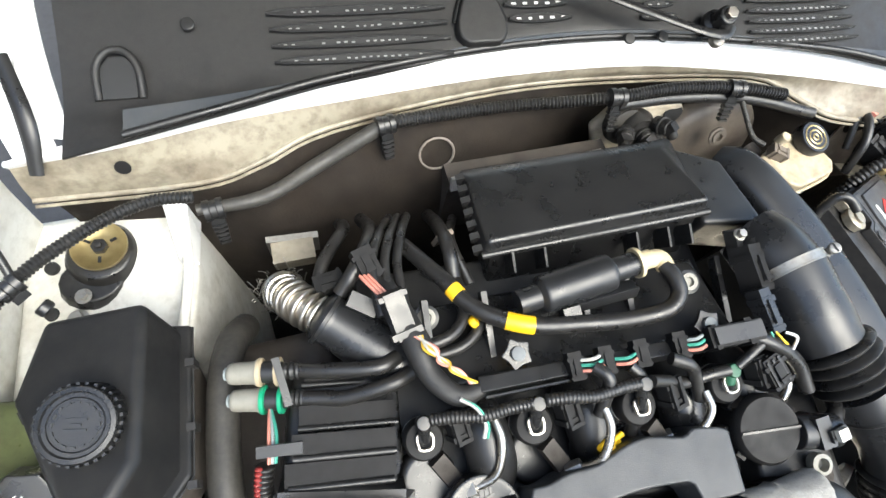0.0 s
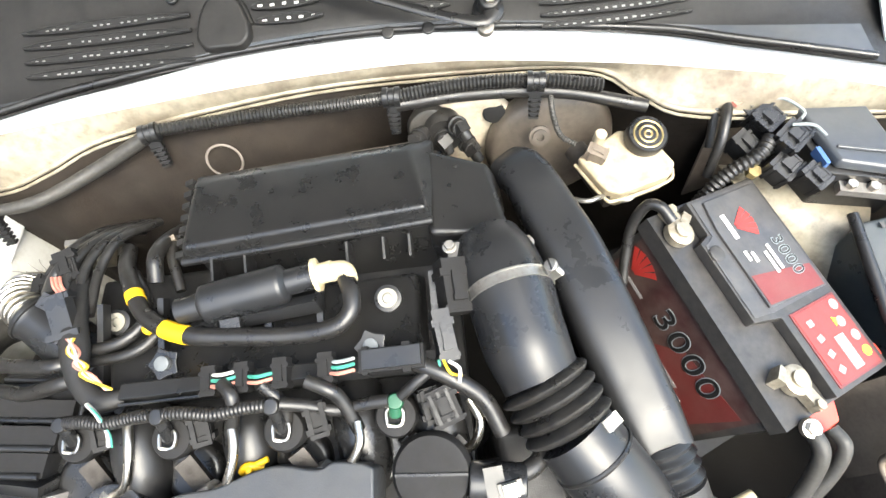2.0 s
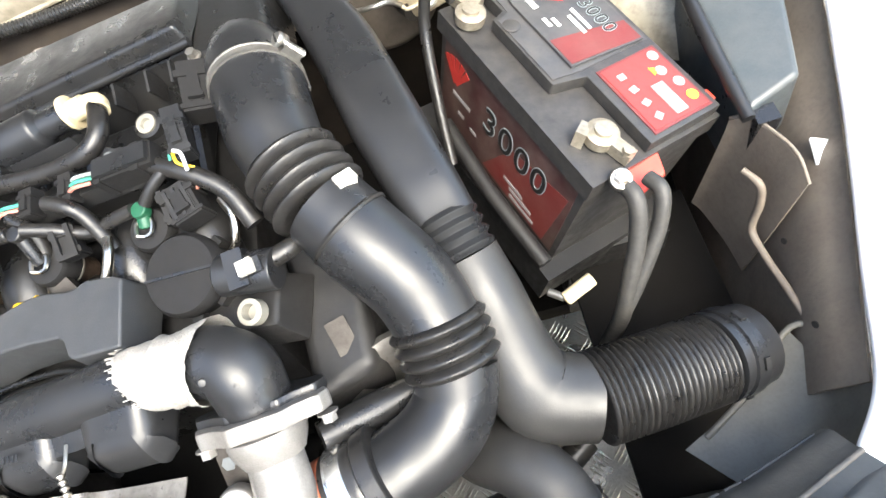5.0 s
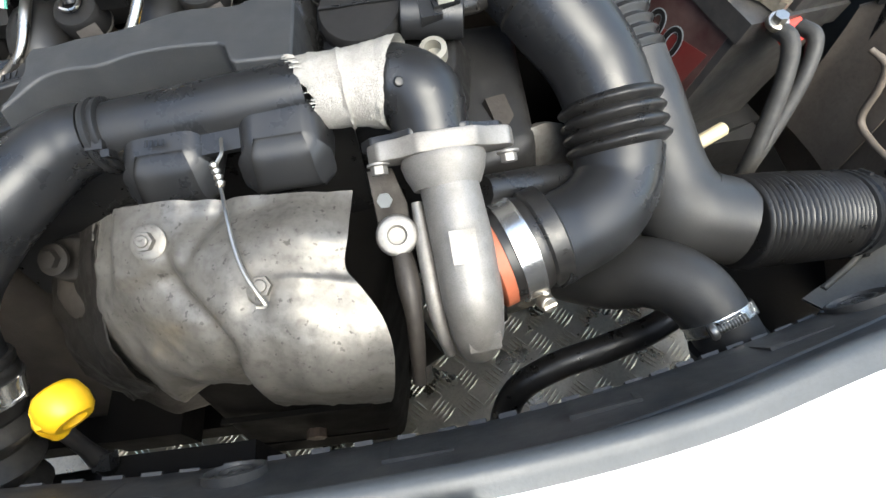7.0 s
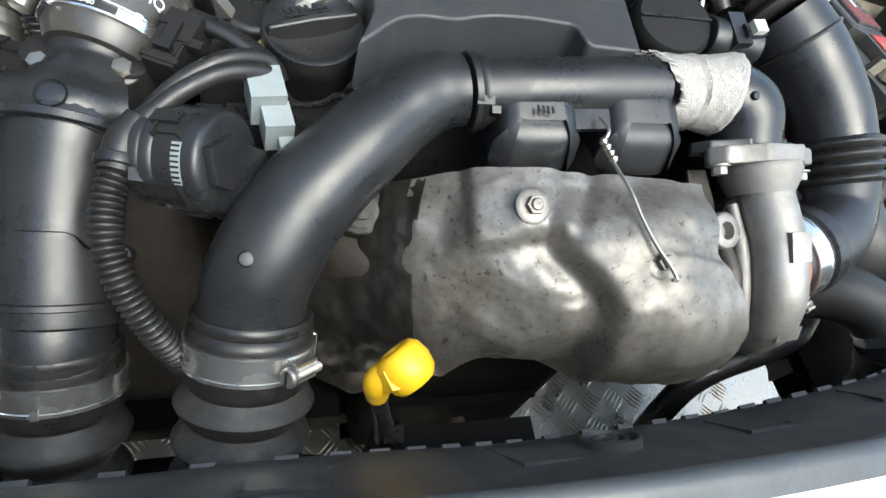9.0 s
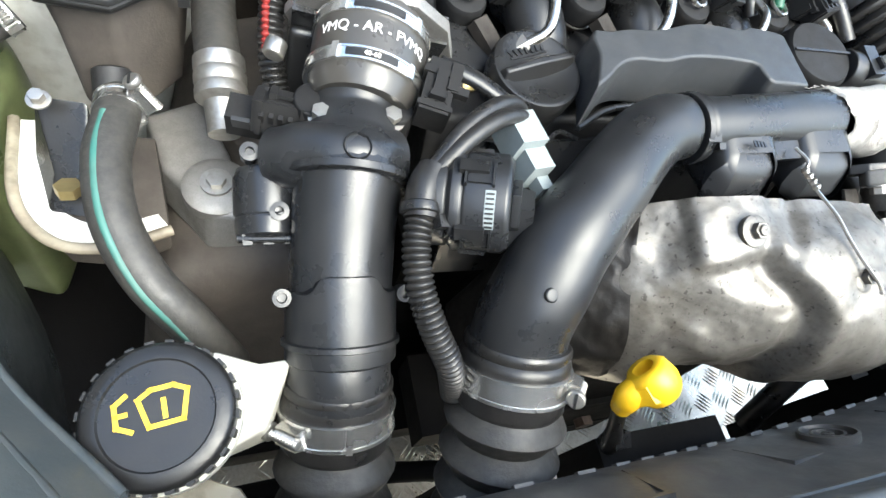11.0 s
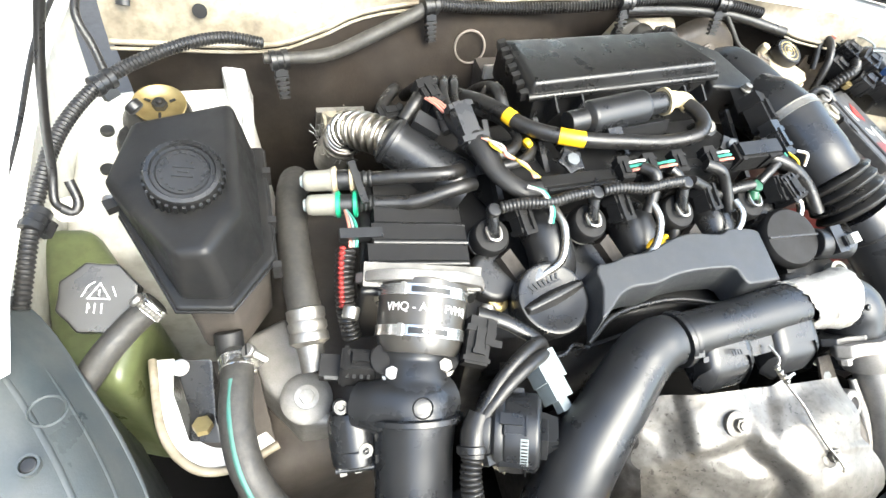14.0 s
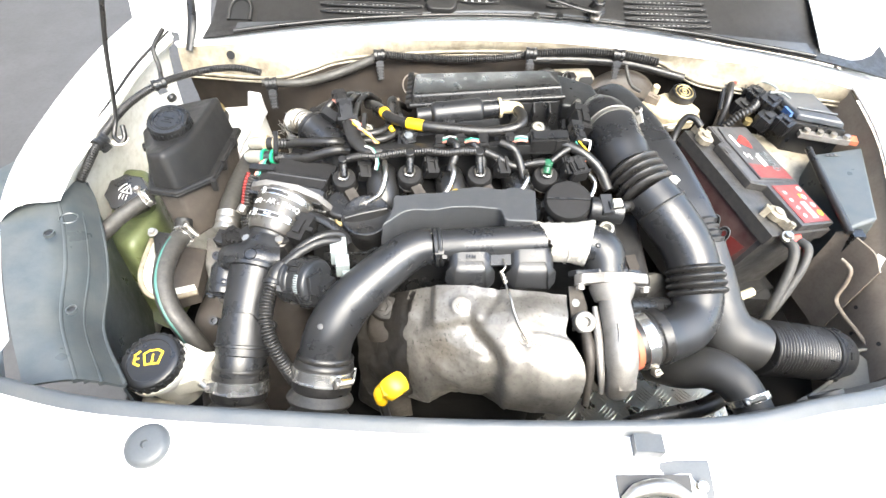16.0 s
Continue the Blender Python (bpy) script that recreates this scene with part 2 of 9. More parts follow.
def lathe(profile, m=None, n=24, start=0.0, span=2 * math.pi):
    """A turned body from (radius, height) pairs about the z axis of the pose m."""
    bm = bmesh.new()
    m = m or Matrix()
    full = span > 6.28
    rings = []
    for r, z in profile:
        rings.append([bm.verts.new(m @ V((r * math.cos(start + span * k / n), r * math.sin(start + span * k / n), z))) for k in range(n if full else n + 1)])
    for a, b in zip(rings, rings[1:]):
        for k in range(len(a) if full else n):
            bm.faces.new((a[k], a[(k + 1) % len(a)], b[(k + 1) % len(a)], b[k])).smooth = True
    if full and abs(profile[0][1] - profile[-1][1]) < 1e-5 and profile[0][0] > 0.3 * max(r for r, z in profile):
        for k in range(n):
            bm.faces.new((rings[-1][k], rings[-1][(k + 1) % n], rings[0][(k + 1) % n], rings[0][k]))
    elif full:
        bm.faces.new(rings[0][::-1])
        bm.faces.new(rings[-1])
    return bm


def disc_between(a, b, r, n=20, edge=0.0015):
    """A round plug from a to b with eased edges."""
    h = (V(b) - V(a)).length
    e = min(edge, h * 0.3, r * 0.3)
    return lathe([(r - e, 0), (r, e), (r, h - e), (r - e, h)], along(a, b), n)


def easing(bm, width, segments=2, angle=35):
    edges = [e for e in bm.edges if len(e.link_faces) == 2 and e.calc_face_angle(0) > radians(angle)]
    if width > 0 and edges:
        bmesh.ops.bevel(bm, geom=edges, offset=width, segments=segments, affect="EDGES", profile=0.6)
    return bm


def block(size, m, ease=0.002, taper=(1.0, 1.0), segments=2):
    """A box centred on m with eased edges; taper narrows its top."""
    bm = bmesh.new()
    x, y, z = (s / 2 for s in size)
    q = [(-x, -y), (x, -y), (x, y), (-x, y)]
    lo = [bm.verts.new(m @ V((a, b, -z))) for a, b in q]
    hi = [bm.verts.new(m @ V((a * taper[0], b * taper[1], z))) for a, b in q]
    bm.faces.new(lo[::-1])
    bm.faces.new(hi)
    for k in range(4):
        bm.faces.new((lo[k], lo[(k + 1) % 4], hi[(k + 1) % 4], hi[k]))
    return easing(bm, ease, segments)


def prism(low, high, ease=0.002, segments=2):
    """A solid between two like outlines, each a ring of places."""
    bm = bmesh.new()
    lo, hi = [bm.verts.new(p) for p in low], [bm.verts.new(p) for p in high]
    n = len(lo)
    bm.faces.new(lo[::-1])
    bm.faces.new(hi)
    for k in range(n):
        bm.faces.new((lo[k], lo[(k + 1) % n], hi[(k + 1) % n], hi[k]))
    bmesh.ops.recalc_face_normals(bm, faces=bm.faces)
    return easing(bm, ease, segments)


def slab(outline, m, thick, ease=0.0015):
    """An outline in the x-y plane of m, thick along z."""
    return prism([m @ V((x, y, 0)) for x, y in outline], [m @ V((x, y, thick)) for x, y in outline], ease)


def skin(rows, thick=0.002):
    """A sheet through rows of places, given a thickness."""
    bm = bmesh.new()
    g = [[bm.verts.new(p) for p in row] for row in rows]
    for a, b in zip(g, g[1:]):
        for k in range(len(a) - 1):
            bm.faces.new((a[k], a[k + 1], b[k + 1], b[k])).smooth = True
    bm.normal_update()
    if thick:
        bmesh.ops.solidify(bm, geom=bm.faces[:], thickness=thick)
    return bm


def sheet(rows, thick=0.002, per=5):
    """A smooth sheet through a few rows of places."""
    dense = [smooth_path(r, per) for r in rows]
    cols = [smooth_path(c, per) for c in zip(*dense)] if len(rows) > 2 else list(zip(*dense))
    return skin(list(zip(*cols)), thick)


def join(*bms):
    out = bms[0]
    for b in bms[1:]:
        me = bpy.data.meshes.new("x")
        b.to_mesh(me)
        b.free()
        out.from_mesh(me)
        bpy.data.meshes.remove(me)
    return out


def hexagon(m, r, h, ease=0.0006):
    return slab([(r * math.cos(k * math.pi / 3), r * math.sin(k * math.pi / 3)) for k in range(6)], m, h, ease)


def link(name, bm, mat):
    """A mesh object with weighted normals: broad faces stay flat, eased edges round, corners past 50 degrees crisp."""
    bm.normal_update()
    fn = [(f.normal.copy(), f.calc_area()) for f in bm.faces]
    bm.faces.index_update()
    around = {}
    for v in bm.verts:
        around[v] = [fn[f.index] for f in v.link_faces]
    normals = []
    for f in bm.faces:
        n0 = fn[f.index][0]
        for v in f.verts:
            s = V((0, 0, 0))
            for n, a in around[v]:
                if n.dot(n0) > 0.64:
                    s += n * a
            normals.append(s.normalized() if s.length > 0 else n0)
    me = bpy.data.meshes.new(name)
    bm.to_mesh(me)
    bm.free()
    me.polygons.foreach_set("use_smooth", [True] * len(me.polygons))
    me.normals_split_custom_set(normals)
    me.materials.append(mat)
    return new(name, me)


def framed(at, z, x=(1, 0, 0)):
    """A pose at a place with its z axis along z and its x axis as near x as can be."""
    z, x = V(z).normalized(), V(x)
    x = (x - z * x.dot(z)).normalized()
    return Matrix.Translation(V(at)) @ Matrix((x, z.cross(x), z)).transposed().to_4x4()


HOME = {}


def thing(name, at, label, category, group="", kind="", shift=(0, 0, 0)):
    """A thing whose parts are made in world places; shift then sets the whole of it, in millimetres."""
    ob = new(name)
    ob.empty_display_size = 0.02
    HOME[ob.name] = V(at)
    ob.location = V(at) + V(shift) / 1000
    return tagged(ob, label, category, group, kind)


def part(name, bm, mat, parent, label=""):
    """One mesh, made in world places, under a thing or a part; a list of named meshes gives a part and its pieces."""
    if isinstance(bm, list):
        ob = part(name, bm[0][1], mat, parent, label)
        for nm, b in bm[1:]:
            part(nm, b, mat, ob)
        return ob
    ob = link(name, bm, mat)
    up, off = parent, V((0, 0, 0))
    while up:
        off += HOME.get(up.name, up.location)
        up = up.parent
    ob.data.transform(Matrix.Translation(-off))
    ob.parent = parent
    return tagged(ob, label)


def single(name, bm, mat, label, category, group="", kind="", shift=(0, 0, 0)):
    """A thing of one mesh, whose origin stands at its lowest middle."""
    ob = link(name, bm, mat)
    co = [v.co for v in ob.data.vertices]
    lo = V([min(c[k] for c in co) for k in range(3)])
    hi = V([max(c[k] for c in co) for k in range(3)])
    base = V(((lo.x + hi.x) / 2, (lo.y + hi.y) / 2, lo.z))
    ob.data.transform(Matrix.Translation(-base))
    ob.location = base + V(shift) / 1000
    return tagged(ob, label, category, group, kind)


def ring_clamp(at, axis, r, width=0.012, screw=(1, 0, 0), mat=None, name="hose_clamp"):
    """A worm-drive band with raised rims, its screw housing and screw head."""
    at, axis = V(at), V(axis).normalized()
    mat = mat or BAND
    screw = (V(screw) - axis * V(screw).dot(axis)).normalized()
    tang = axis.cross(screw)
    t = thing(name, at, "dull steel worm-drive hose clamp round a pipe joint", "hose clamp", "hose clamps")
    m = along(at - axis * width / 2, at + axis * width / 2)
    e = width * 0.14
    part("band", lathe([(r, 0), (r + 0.0016, 0.0002), (r + 0.0016, e), (r + 0.0008, e + 0.0004), (r + 0.0008, width - e - 0.0004), (r + 0.0016, width - e), (r + 0.0016, width - 0.0002), (r, width)], m, 36), mat, t)
    c = at + screw * (r + 0.004)
    mm = Matrix.Translation(c) @ Matrix((tang, axis, screw)).transposed().to_4x4()
    part("housing", block((0.019, width * 0.86, 0.0085), mm, 0.002, (0.9, 0.8), 3), mat, t)
    part("thread", ribbed([c - tang * 0.011 + screw * 0.004, c + tang * 0.012 + screw * 0.004], 0.0036, 0.0022, 0.0009, 10), DULL_STEEL, t)
    s = c + tang * 0.012 + screw * 0.003
    head = part("screw", disc_between(s, s + tang * 0.006, 0.0062, 16), DULL_STEEL, t)
    part("slot", block((0.0017, 0.0105, 0.001), Matrix.Translation(s + tang * 0.0061) @ Matrix((screw, axis.cross(screw).cross(screw) * -1, tang)).transposed().to_4x4(), 0), FLAT_BLACK, head)
    part("lock_tab", block((0.004, width * 1.02, 0.003), Matrix.Translation(at + (screw * 0.6 - tang * 0.8) * (r + 0.0015)) @ Matrix((tang * 0.6 + screw * 0.8, axis, screw * 0.6 - tang * 0.8)).transposed().to_4x4(), 0.0006), mat, t)
    return t
def bolt(at, axis, r=0.006, washer=0.009, h=0.005, mat=None, name="bolt", parent=None, category="bolt"):
    at, axis = V(at), V(axis).normalized()
    m = along(at, at + axis)
    bm = join(lathe([(washer, 0), (washer, 0.0015), (r * 1.05, 0.002)], m, 20), hexagon(m @ Matrix.Translation((0, 0, 0.0018)), r, h))
    if parent:
        return part(name, bm, mat or STEEL, parent)
    return single(name, bm, mat or STEEL, "bright steel hexagon bolt with a washer", category, "bolts")


def plug_box(size, m, ribs=3):
    """A moulded electrical plug along y: body, two collars, side ribs and a latch on top."""
    x, y, z = size
    bms = [block((x, y, z), m, min(size) * 0.10, (0.92, 1.0)), block((x * 1.15, y * 0.13, z * 1.14), m @ pose(0, y * 0.24, 0), 0.0009), block((x * 1.09, y * 0.09, z * 1.10), m @ pose(0, -y * 0.40, 0), 0.0007)]
    for k in range(ribs):
        bms.append(block((x * 0.08, y * 0.44, z * 1.07), m @ pose((k - (ribs - 1) / 2) * x * 0.32, -y * 0.09, 0), 0.0004))
    bms.append(block((x * 0.36, y * 0.50, z * 0.12), m @ pose(0, 0, z * 0.60), 0.0007))
    bms.append(block((x * 0.48, y * 0.10, z * 0.20), m @ pose(0, -y * 0.24, z * 0.62), 0.0008))
    return [("body", join(*bms[:1])), ("collar", bms[1]), ("collar", bms[2]), *[("rib", b) for b in bms[3:3 + ribs]], ("latch", bms[-2]), ("latch_hook", bms[-1])]


def tree_clip(at, axis, r, tail=(0, -0.25, -1), teeth=5):
    """A moulded clip round a conduit with a toothed tail."""
    at, axis, tail = V(at), V(axis).normalized(), V(tail).normalized()
    m = framed(at, axis, tail)
    bms = [lathe([(r, -0.010), (r + 0.0025, -0.010), (r + 0.0025, -0.004), (r + 0.0012, -0.003), (r + 0.0012, 0.003), (r + 0.0025, 0.004), (r + 0.0025, 0.010), (r, 0.010)], m, 18),
           block((0.010, 0.008, 0.014), m @ pose(r + 0.004, 0, 0), 0.0012)]
    if teeth:
        bms.append(block((0.030, 0.004, 0.007), m @ pose(r + 0.019, 0, 0), 0.0006))
    for k in range(teeth):
        bms.append(block((0.0030, 0.0085, 0.0155 - 0.001 * k), m @ pose(r + 0.011 + 0.0058 * k, 0, 0), 0.0006))
    return [("loop", bms[0]), ("head", bms[1]), *[("tail" if k == 0 else "tooth", b) for k, b in enumerate(bms[2:])]]


# ---- large structure ----
ground = single("ground", skin([[(-30, -30, 0.04), (30, -30, 0.04)], [(-30, 30, 0.04), (30, 30, 0.04)]], 0), DARK_GROUND,
                "dark grey ground under the car", "ground", kind="structure")
# Pale sheet added for the sunny ground: the sunlight is in its colour.
single("pavement", block((24, 60, 0.03), pose(13.35, 0, 0.032), 0.005), material("sunlit_ground_tone", (0.62, 0.54, 0.42), (0.5, 0.42, 0.32), 0.8, grain=30, stain=2, mix=0.4),
       "pale sheet beside the car, sunlight on the ground put into its colour", "pavement", kind="structure")

bonnet = thing("bonnet", (0.24, 0.72, 0.88), "white painted bonnet propped wide open", "bonnet", kind="structure")
BON = [[(-0.42, 0.86, 0.90), (0.24, 0.90, 0.90), (0.92, 0.84, 0.90)], [(-0.44, 0.66, 1.22), (0.24, 0.68, 1.24), (0.94, 0.64, 1.22)], [(-0.36, 0.50, 1.62), (0.24, 0.46, 1.68), (0.86, 0.48, 1.62)]]
part("panel", sheet(BON, 0.012), PAINT, bonnet)
# Unseen dark underside, added so glossy parts mirror something dark.
part("dark_pad", sheet([[(0.24 + (x - 0.24) * 0.92, y - 0.03, z - 0.012) for x, y, z in row] for row in BON], 0.008), material("dark_pad_grey", (0.025, 0.024, 0.023), (0.04, 0.038, 0.035), 0.9, grain=300, stain=10), bonnet, "unseen dark pad added under the bonnet to darken reflections")
# Unseen walls added to dim sky reflections and give the light a direction.
for nm, size, at in (("sky_block_side", (0.2, 14, 3.4), (-2.6, 0.0, 1.74)), ("sky_block_front", (9, 0.2, 2.8), (-0.5, -4.2, 1.44))):
    single(nm, block(size, pose(*at), 0.01), material(nm + "_dull_grey", (0.16, 0.15, 0.14), (0.11, 0.10, 0.095), 0.8, grain=20, stain=1.2, mix=0.5, bump=0.2), "plain dull grey wall out of view, added to cut sky reflections", "wall", kind="structure")

LIP = [(-0.36, 0.565, 0.755), (-0.20, 0.575, 0.742), (-0.13, 0.590, 0.752), (-0.045, 0.620, 0.765), (0.17, 0.658, 0.765),
       (0.35, 0.660, 0.767), (0.54, 0.640, 0.772), (0.60, 0.596, 0.768), (0.662, 0.560, 0.765), (0.90, 0.54, 0.75)]
MID = [(-0.36, 0.575, 0.80), (-0.26, 0.585, 0.805), (-0.16, 0.610, 0.80), (-0.04, 0.630, 0.795), (0.165, 0.655, 0.790),
       (0.37, 0.656, 0.790), (0.57, 0.622, 0.792), (0.70, 0.583, 0.80), (0.80, 0.555, 0.80), (0.95, 0.53, 0.77)]
TOP = [(-0.36, 0.575, 0.812), (-0.26, 0.595, 0.82), (-0.16, 0.617, 0.825), (-0.038, 0.648, 0.825), (0.16, 0.676, 0.825),
       (0.35, 0.676, 0.825), (0.575, 0.646, 0.82), (0.68, 0.612, 0.82), (0.80, 0.570, 0.82), (0.95, 0.535, 0.80)]


def between(a, b, f=0.5, shift=(0, 0, 0)):
    return [tuple(V(p).lerp(V(q), f) + V(shift)) for p, q in zip(a, b)]


firewall = thing("firewall", (0.2, 0.66, 0.3), "dusty dark brown bulkhead behind the engine, shade put into its colour", "bulkhead", kind="structure")
def bulge(x):
    """How far the panel is set forward of the flange line to fit the camera's view, 0 to 1."""
    return max(0.0, min(1.0, (x + 0.28) / 0.18, (0.36 - x) / 0.06))


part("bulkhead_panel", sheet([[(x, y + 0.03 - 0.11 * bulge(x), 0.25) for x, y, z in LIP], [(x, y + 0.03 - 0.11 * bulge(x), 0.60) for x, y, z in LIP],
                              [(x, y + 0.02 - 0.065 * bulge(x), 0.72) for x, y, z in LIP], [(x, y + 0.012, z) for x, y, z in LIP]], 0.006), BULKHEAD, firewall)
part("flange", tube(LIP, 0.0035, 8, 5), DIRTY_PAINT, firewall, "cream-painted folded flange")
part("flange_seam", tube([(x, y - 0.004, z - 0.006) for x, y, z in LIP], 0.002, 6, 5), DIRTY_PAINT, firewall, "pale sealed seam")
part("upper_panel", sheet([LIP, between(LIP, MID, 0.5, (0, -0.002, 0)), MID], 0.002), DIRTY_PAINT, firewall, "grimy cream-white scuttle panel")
cowl = thing("cowl_panel", (0.2, 0.68, 0.8), "glossy white painted edge of the scuttle", "body panel", kind="structure")
part("panel", sheet([MID, between(MID, TOP, 0.5, (0, -0.004, 0.004)), TOP], 0.002), PAINT, cowl)
part("drain_hole", lathe([(0.0, 0), (0.008, 0), (0.008, 0.001), (0.0, 0.001)], along((-0.262, 0.572, 0.790), (-0.262, 0.50, 0.82)), 14), FLAT_BLACK, cowl, "black disc standing for a drain hole")


def on_cover(x, y, h=0.0):
    return V((x, y - 0.371 * h, 0.825 + 0.4 * (y - 0.66) + 0.928 * h))


grille = thing("cowl_grille", (0.25, 0.7, 0.82), "black plastic scuttle cover with ventilation slots below the windscreen", "scuttle cover", kind="structure", shift=(14, -22, 12))
ROW1 = [(x, max(y + 0.012, 0.652), 0.825 + 0.4 * (max(y + 0.012, 0.652) - 0.66)) for x, y, z in TOP]
ROW2 = [(x, 0.74, 0.825 + 0.4 * 0.08) for x, y, z in TOP]
ROW3 = [(x, 0.84, 0.825 + 0.4 * 0.18 + 0.015) for x, y, z in TOP]
LEFT_END = [tuple(V(r[0]).lerp(V(r[1]), 0.45)) for r in (TOP, ROW1, ROW2, ROW3)]
part("cover", sheet([[e] + r[1:] for e, r in zip(LEFT_END, (TOP, ROW1, ROW2, ROW3))], 0.003), PLASTIC_MATT, grille)
part("edge_band", skin([[V(p) + V((0, 0.002, 0.003)) for p in smooth_path(TOP[1:9], 4)], [V(p) + V((0, -0.001, 0.004)) for p in smooth_path([V(p).lerp(V(q), 0.6) for p, q in zip(TOP[1:9], ROW1[1:9])], 4)]], 0.002), EDGE_BAND, grille, "smooth blue-grey front band")
part("front_lip", tube([(x, y + 0.004, z + 0.004) for x, y, z in TOP[1:9]], 0.004, 8, 5), PLASTIC, grille)


def slot(x0, x1, y, w, dots, mat, size=(0.0034, 0.0018), skip=0.0):
    """One lens-shaped ventilation slot with a row of small openings."""
    n = 10
    up = [on_cover(x0 + (x1 - x0) * k / n, y + w * math.sin(math.pi * min(max(k / n, 0.02), 0.98)) ** 0.4, 0.0045) for k in range(n + 1)]
    dn = [on_cover(x0 + (x1 - x0) * k / n, y - w * math.sin(math.pi * min(max(k / n, 0.02), 0.98)) ** 0.4, 0.0045) for k in range(n, -1, -1)]
    ring = up + dn
    s = part("slot", prism([p - V((0, 0, 0.002)) for p in ring], ring, 0), FLAT_BLACK, grille)
    part("slot_rim", tube([on_cover(x0, y, 0.0055), *[p + V((0, 0, 0.001)) for p in up[1:-1:3]], on_cover(x1, y, 0.0055)], 0.0013, 6, 3), PLASTIC_MATT, s)
    part("slot_rim", tube([on_cover(x0, y, 0.0055), *[p + V((0, 0, 0.001)) for p in dn[-2:0:-3]], on_cover(x1, y, 0.0055)], 0.0013, 6, 3), PLASTIC_MATT, s)
    bms = []
    for k in range(dots):
        if random.random() < skip:
            continue
        c = on_cover(x0 + (x1 - x0) * (k + 0.8) / (dots + 0.6), y - 0.0005 + random.uniform(-0.0004, 0.0004), 0.0048)
        bms.append(block((size[0] * random.uniform(0.7, 1.1), size[1], 0.001), Matrix.Translation(c), 0))
    if bms:
        part("opening", join(*bms), mat, s, "row of small pale openings")


for k in range(4):
    slot(-0.112 - 0.001 * k, 0.082 - 0.001 * k, 0.671 + 0.016 * k, 0.0042, 24, SPECK, (0.0036, 0.0016), 0.35)
for k in range(3):
    slot(0.153 - 0.004 * k, 0.230 - 0.004 * k, 0.703 + 0.016 * k, 0.0046, 5, PRINT_WHITE, (0.0052, 0.0032))
for k in range(5):
    slot(0.470, 0.634 - 0.002 * k, 0.662 + 0.0125 * k, 0.0036, 17, SPECK, (0.0042, 0.0022), 0.05)
slot(0.320, 0.372, 0.698, 0.0036, 4, SPECK)
slot(0.325, 0.367, 0.712, 0.0036, 3, SPECK)
plug = [on_cover(0.118 + 0.031 * math.cos(a) * (1 if math.sin(a) < 0.3 else 0.96), 0.690 + (0.048 if math.sin(a) > 0 else 0.016) * (math.sin(a) if math.sin(a) > 0 else max(math.sin(a), -0.8) * 1.2), 0.0) for a in (k * math.pi / 14 for k in range(28))]
part("raised_plug", prism(plug, [p.lerp(on_cover(0.118, 0.70, 0), 0.07) + V((0, -0.004, 0.011)) for p in plug], 0.003, 3), PLASTIC_MATT, grille)
part("plug_rim", tube([p + V((0, 0, 0.002)) for p in plug[1:14]], 0.003, 8, 2), PLASTIC, grille)
for x, y in ((-0.192, 0.711), (0.06, 0.738), (0.30, 0.674), (0.345, 0.674)):
    part("fixing", disc_between(on_cover(x, y, 0.003), on_cover(x, y, 0.008), 0.007, 14), PLASTIC, grille)
HM = framed(on_cover(-0.262, 0.665, 0.004), (0, -0.371, 0.928))
arch = part("hinge_moulding", tube([HM @ V((-0.020, -0.022, 0)), HM @ V((-0.019, 0.008, 0.004)), HM @ V((-0.008, 0.024, 0.005)), HM @ V((0.008, 0.024, 0.005)), HM @ V((0.019, 0.008, 0.004)), HM @ V((0.020, -0.022, 0))], 0.004, 8), PLASTIC_MATT, grille)
part("recess", slab([(-0.016, -0.022), (0.016, -0.022), (0.016, 0.010), (0.007, 0.020), (-0.007, 0.020), (-0.016, 0.010)], HM @ pose(0, 0, 0.0005), 0.002, 0.0005), FLAT_BLACK, arch)

WP = (0.440, 0.700)
wiper = thing("wiper_arm", tuple(on_cover(*WP, 0.01)), "black windscreen wiper arm with a steel spindle nut", "wiper", shift=(-14, -44, 14))
part("arm", tube([on_cover(0.443, 0.690, 0.022), on_cover(0.425, 0.680, 0.026), on_cover(0.345, 0.706, 0.026), on_cover(0.10, 0.80, 0.026)], [0.010, 0.0075, 0.006, 0.005], 10, 4, 0.6), PLASTIC, wiper)
part("spindle", lathe([(0.017, 0), (0.017, 0.008), (0.012, 0.012), (0.012, 0.028), (0.009, 0.031)], framed(on_cover(*WP), (0, -0.371, 0.928)), 22), PLASTIC, wiper)
part("nut", hexagon(framed(on_cover(*WP, 0.030), (0, -0.371, 0.928)), 0.0075, 0.007), STEEL, wiper, "bright steel nut")
part("end_lug", disc_between(on_cover(0.435, 0.680, 0.004), on_cover(0.435, 0.680, 0.014), 0.009, 16), DULL_STEEL, wiper)
# wings, slam panel
wing = thing("front_wing", (-0.5, 0.3, 0.7), "glossy white painted front wing over a grimy inner panel", "wing", "front wings", kind="structure")
part("panel", sheet([[(-0.375, 0.60, 0.805), (-0.395, 0.50, 0.80), (-0.40, 0.38, 0.795), (-0.405, 0.27, 0.79), (-0.40, 0.18, 0.78)],
                     [(-0.43, 0.66, 0.835), (-0.455, 0.52, 0.83), (-0.465, 0.38, 0.82), (-0.465, 0.25, 0.81), (-0.45, 0.14, 0.79)],
                     [(-0.52, 0.70, 0.76), (-0.55, 0.53, 0.75), (-0.56, 0.38, 0.74), (-0.55, 0.2, 0.72), (-0.52, 0.06, 0.70)]], 0.003), PAINT, wing)
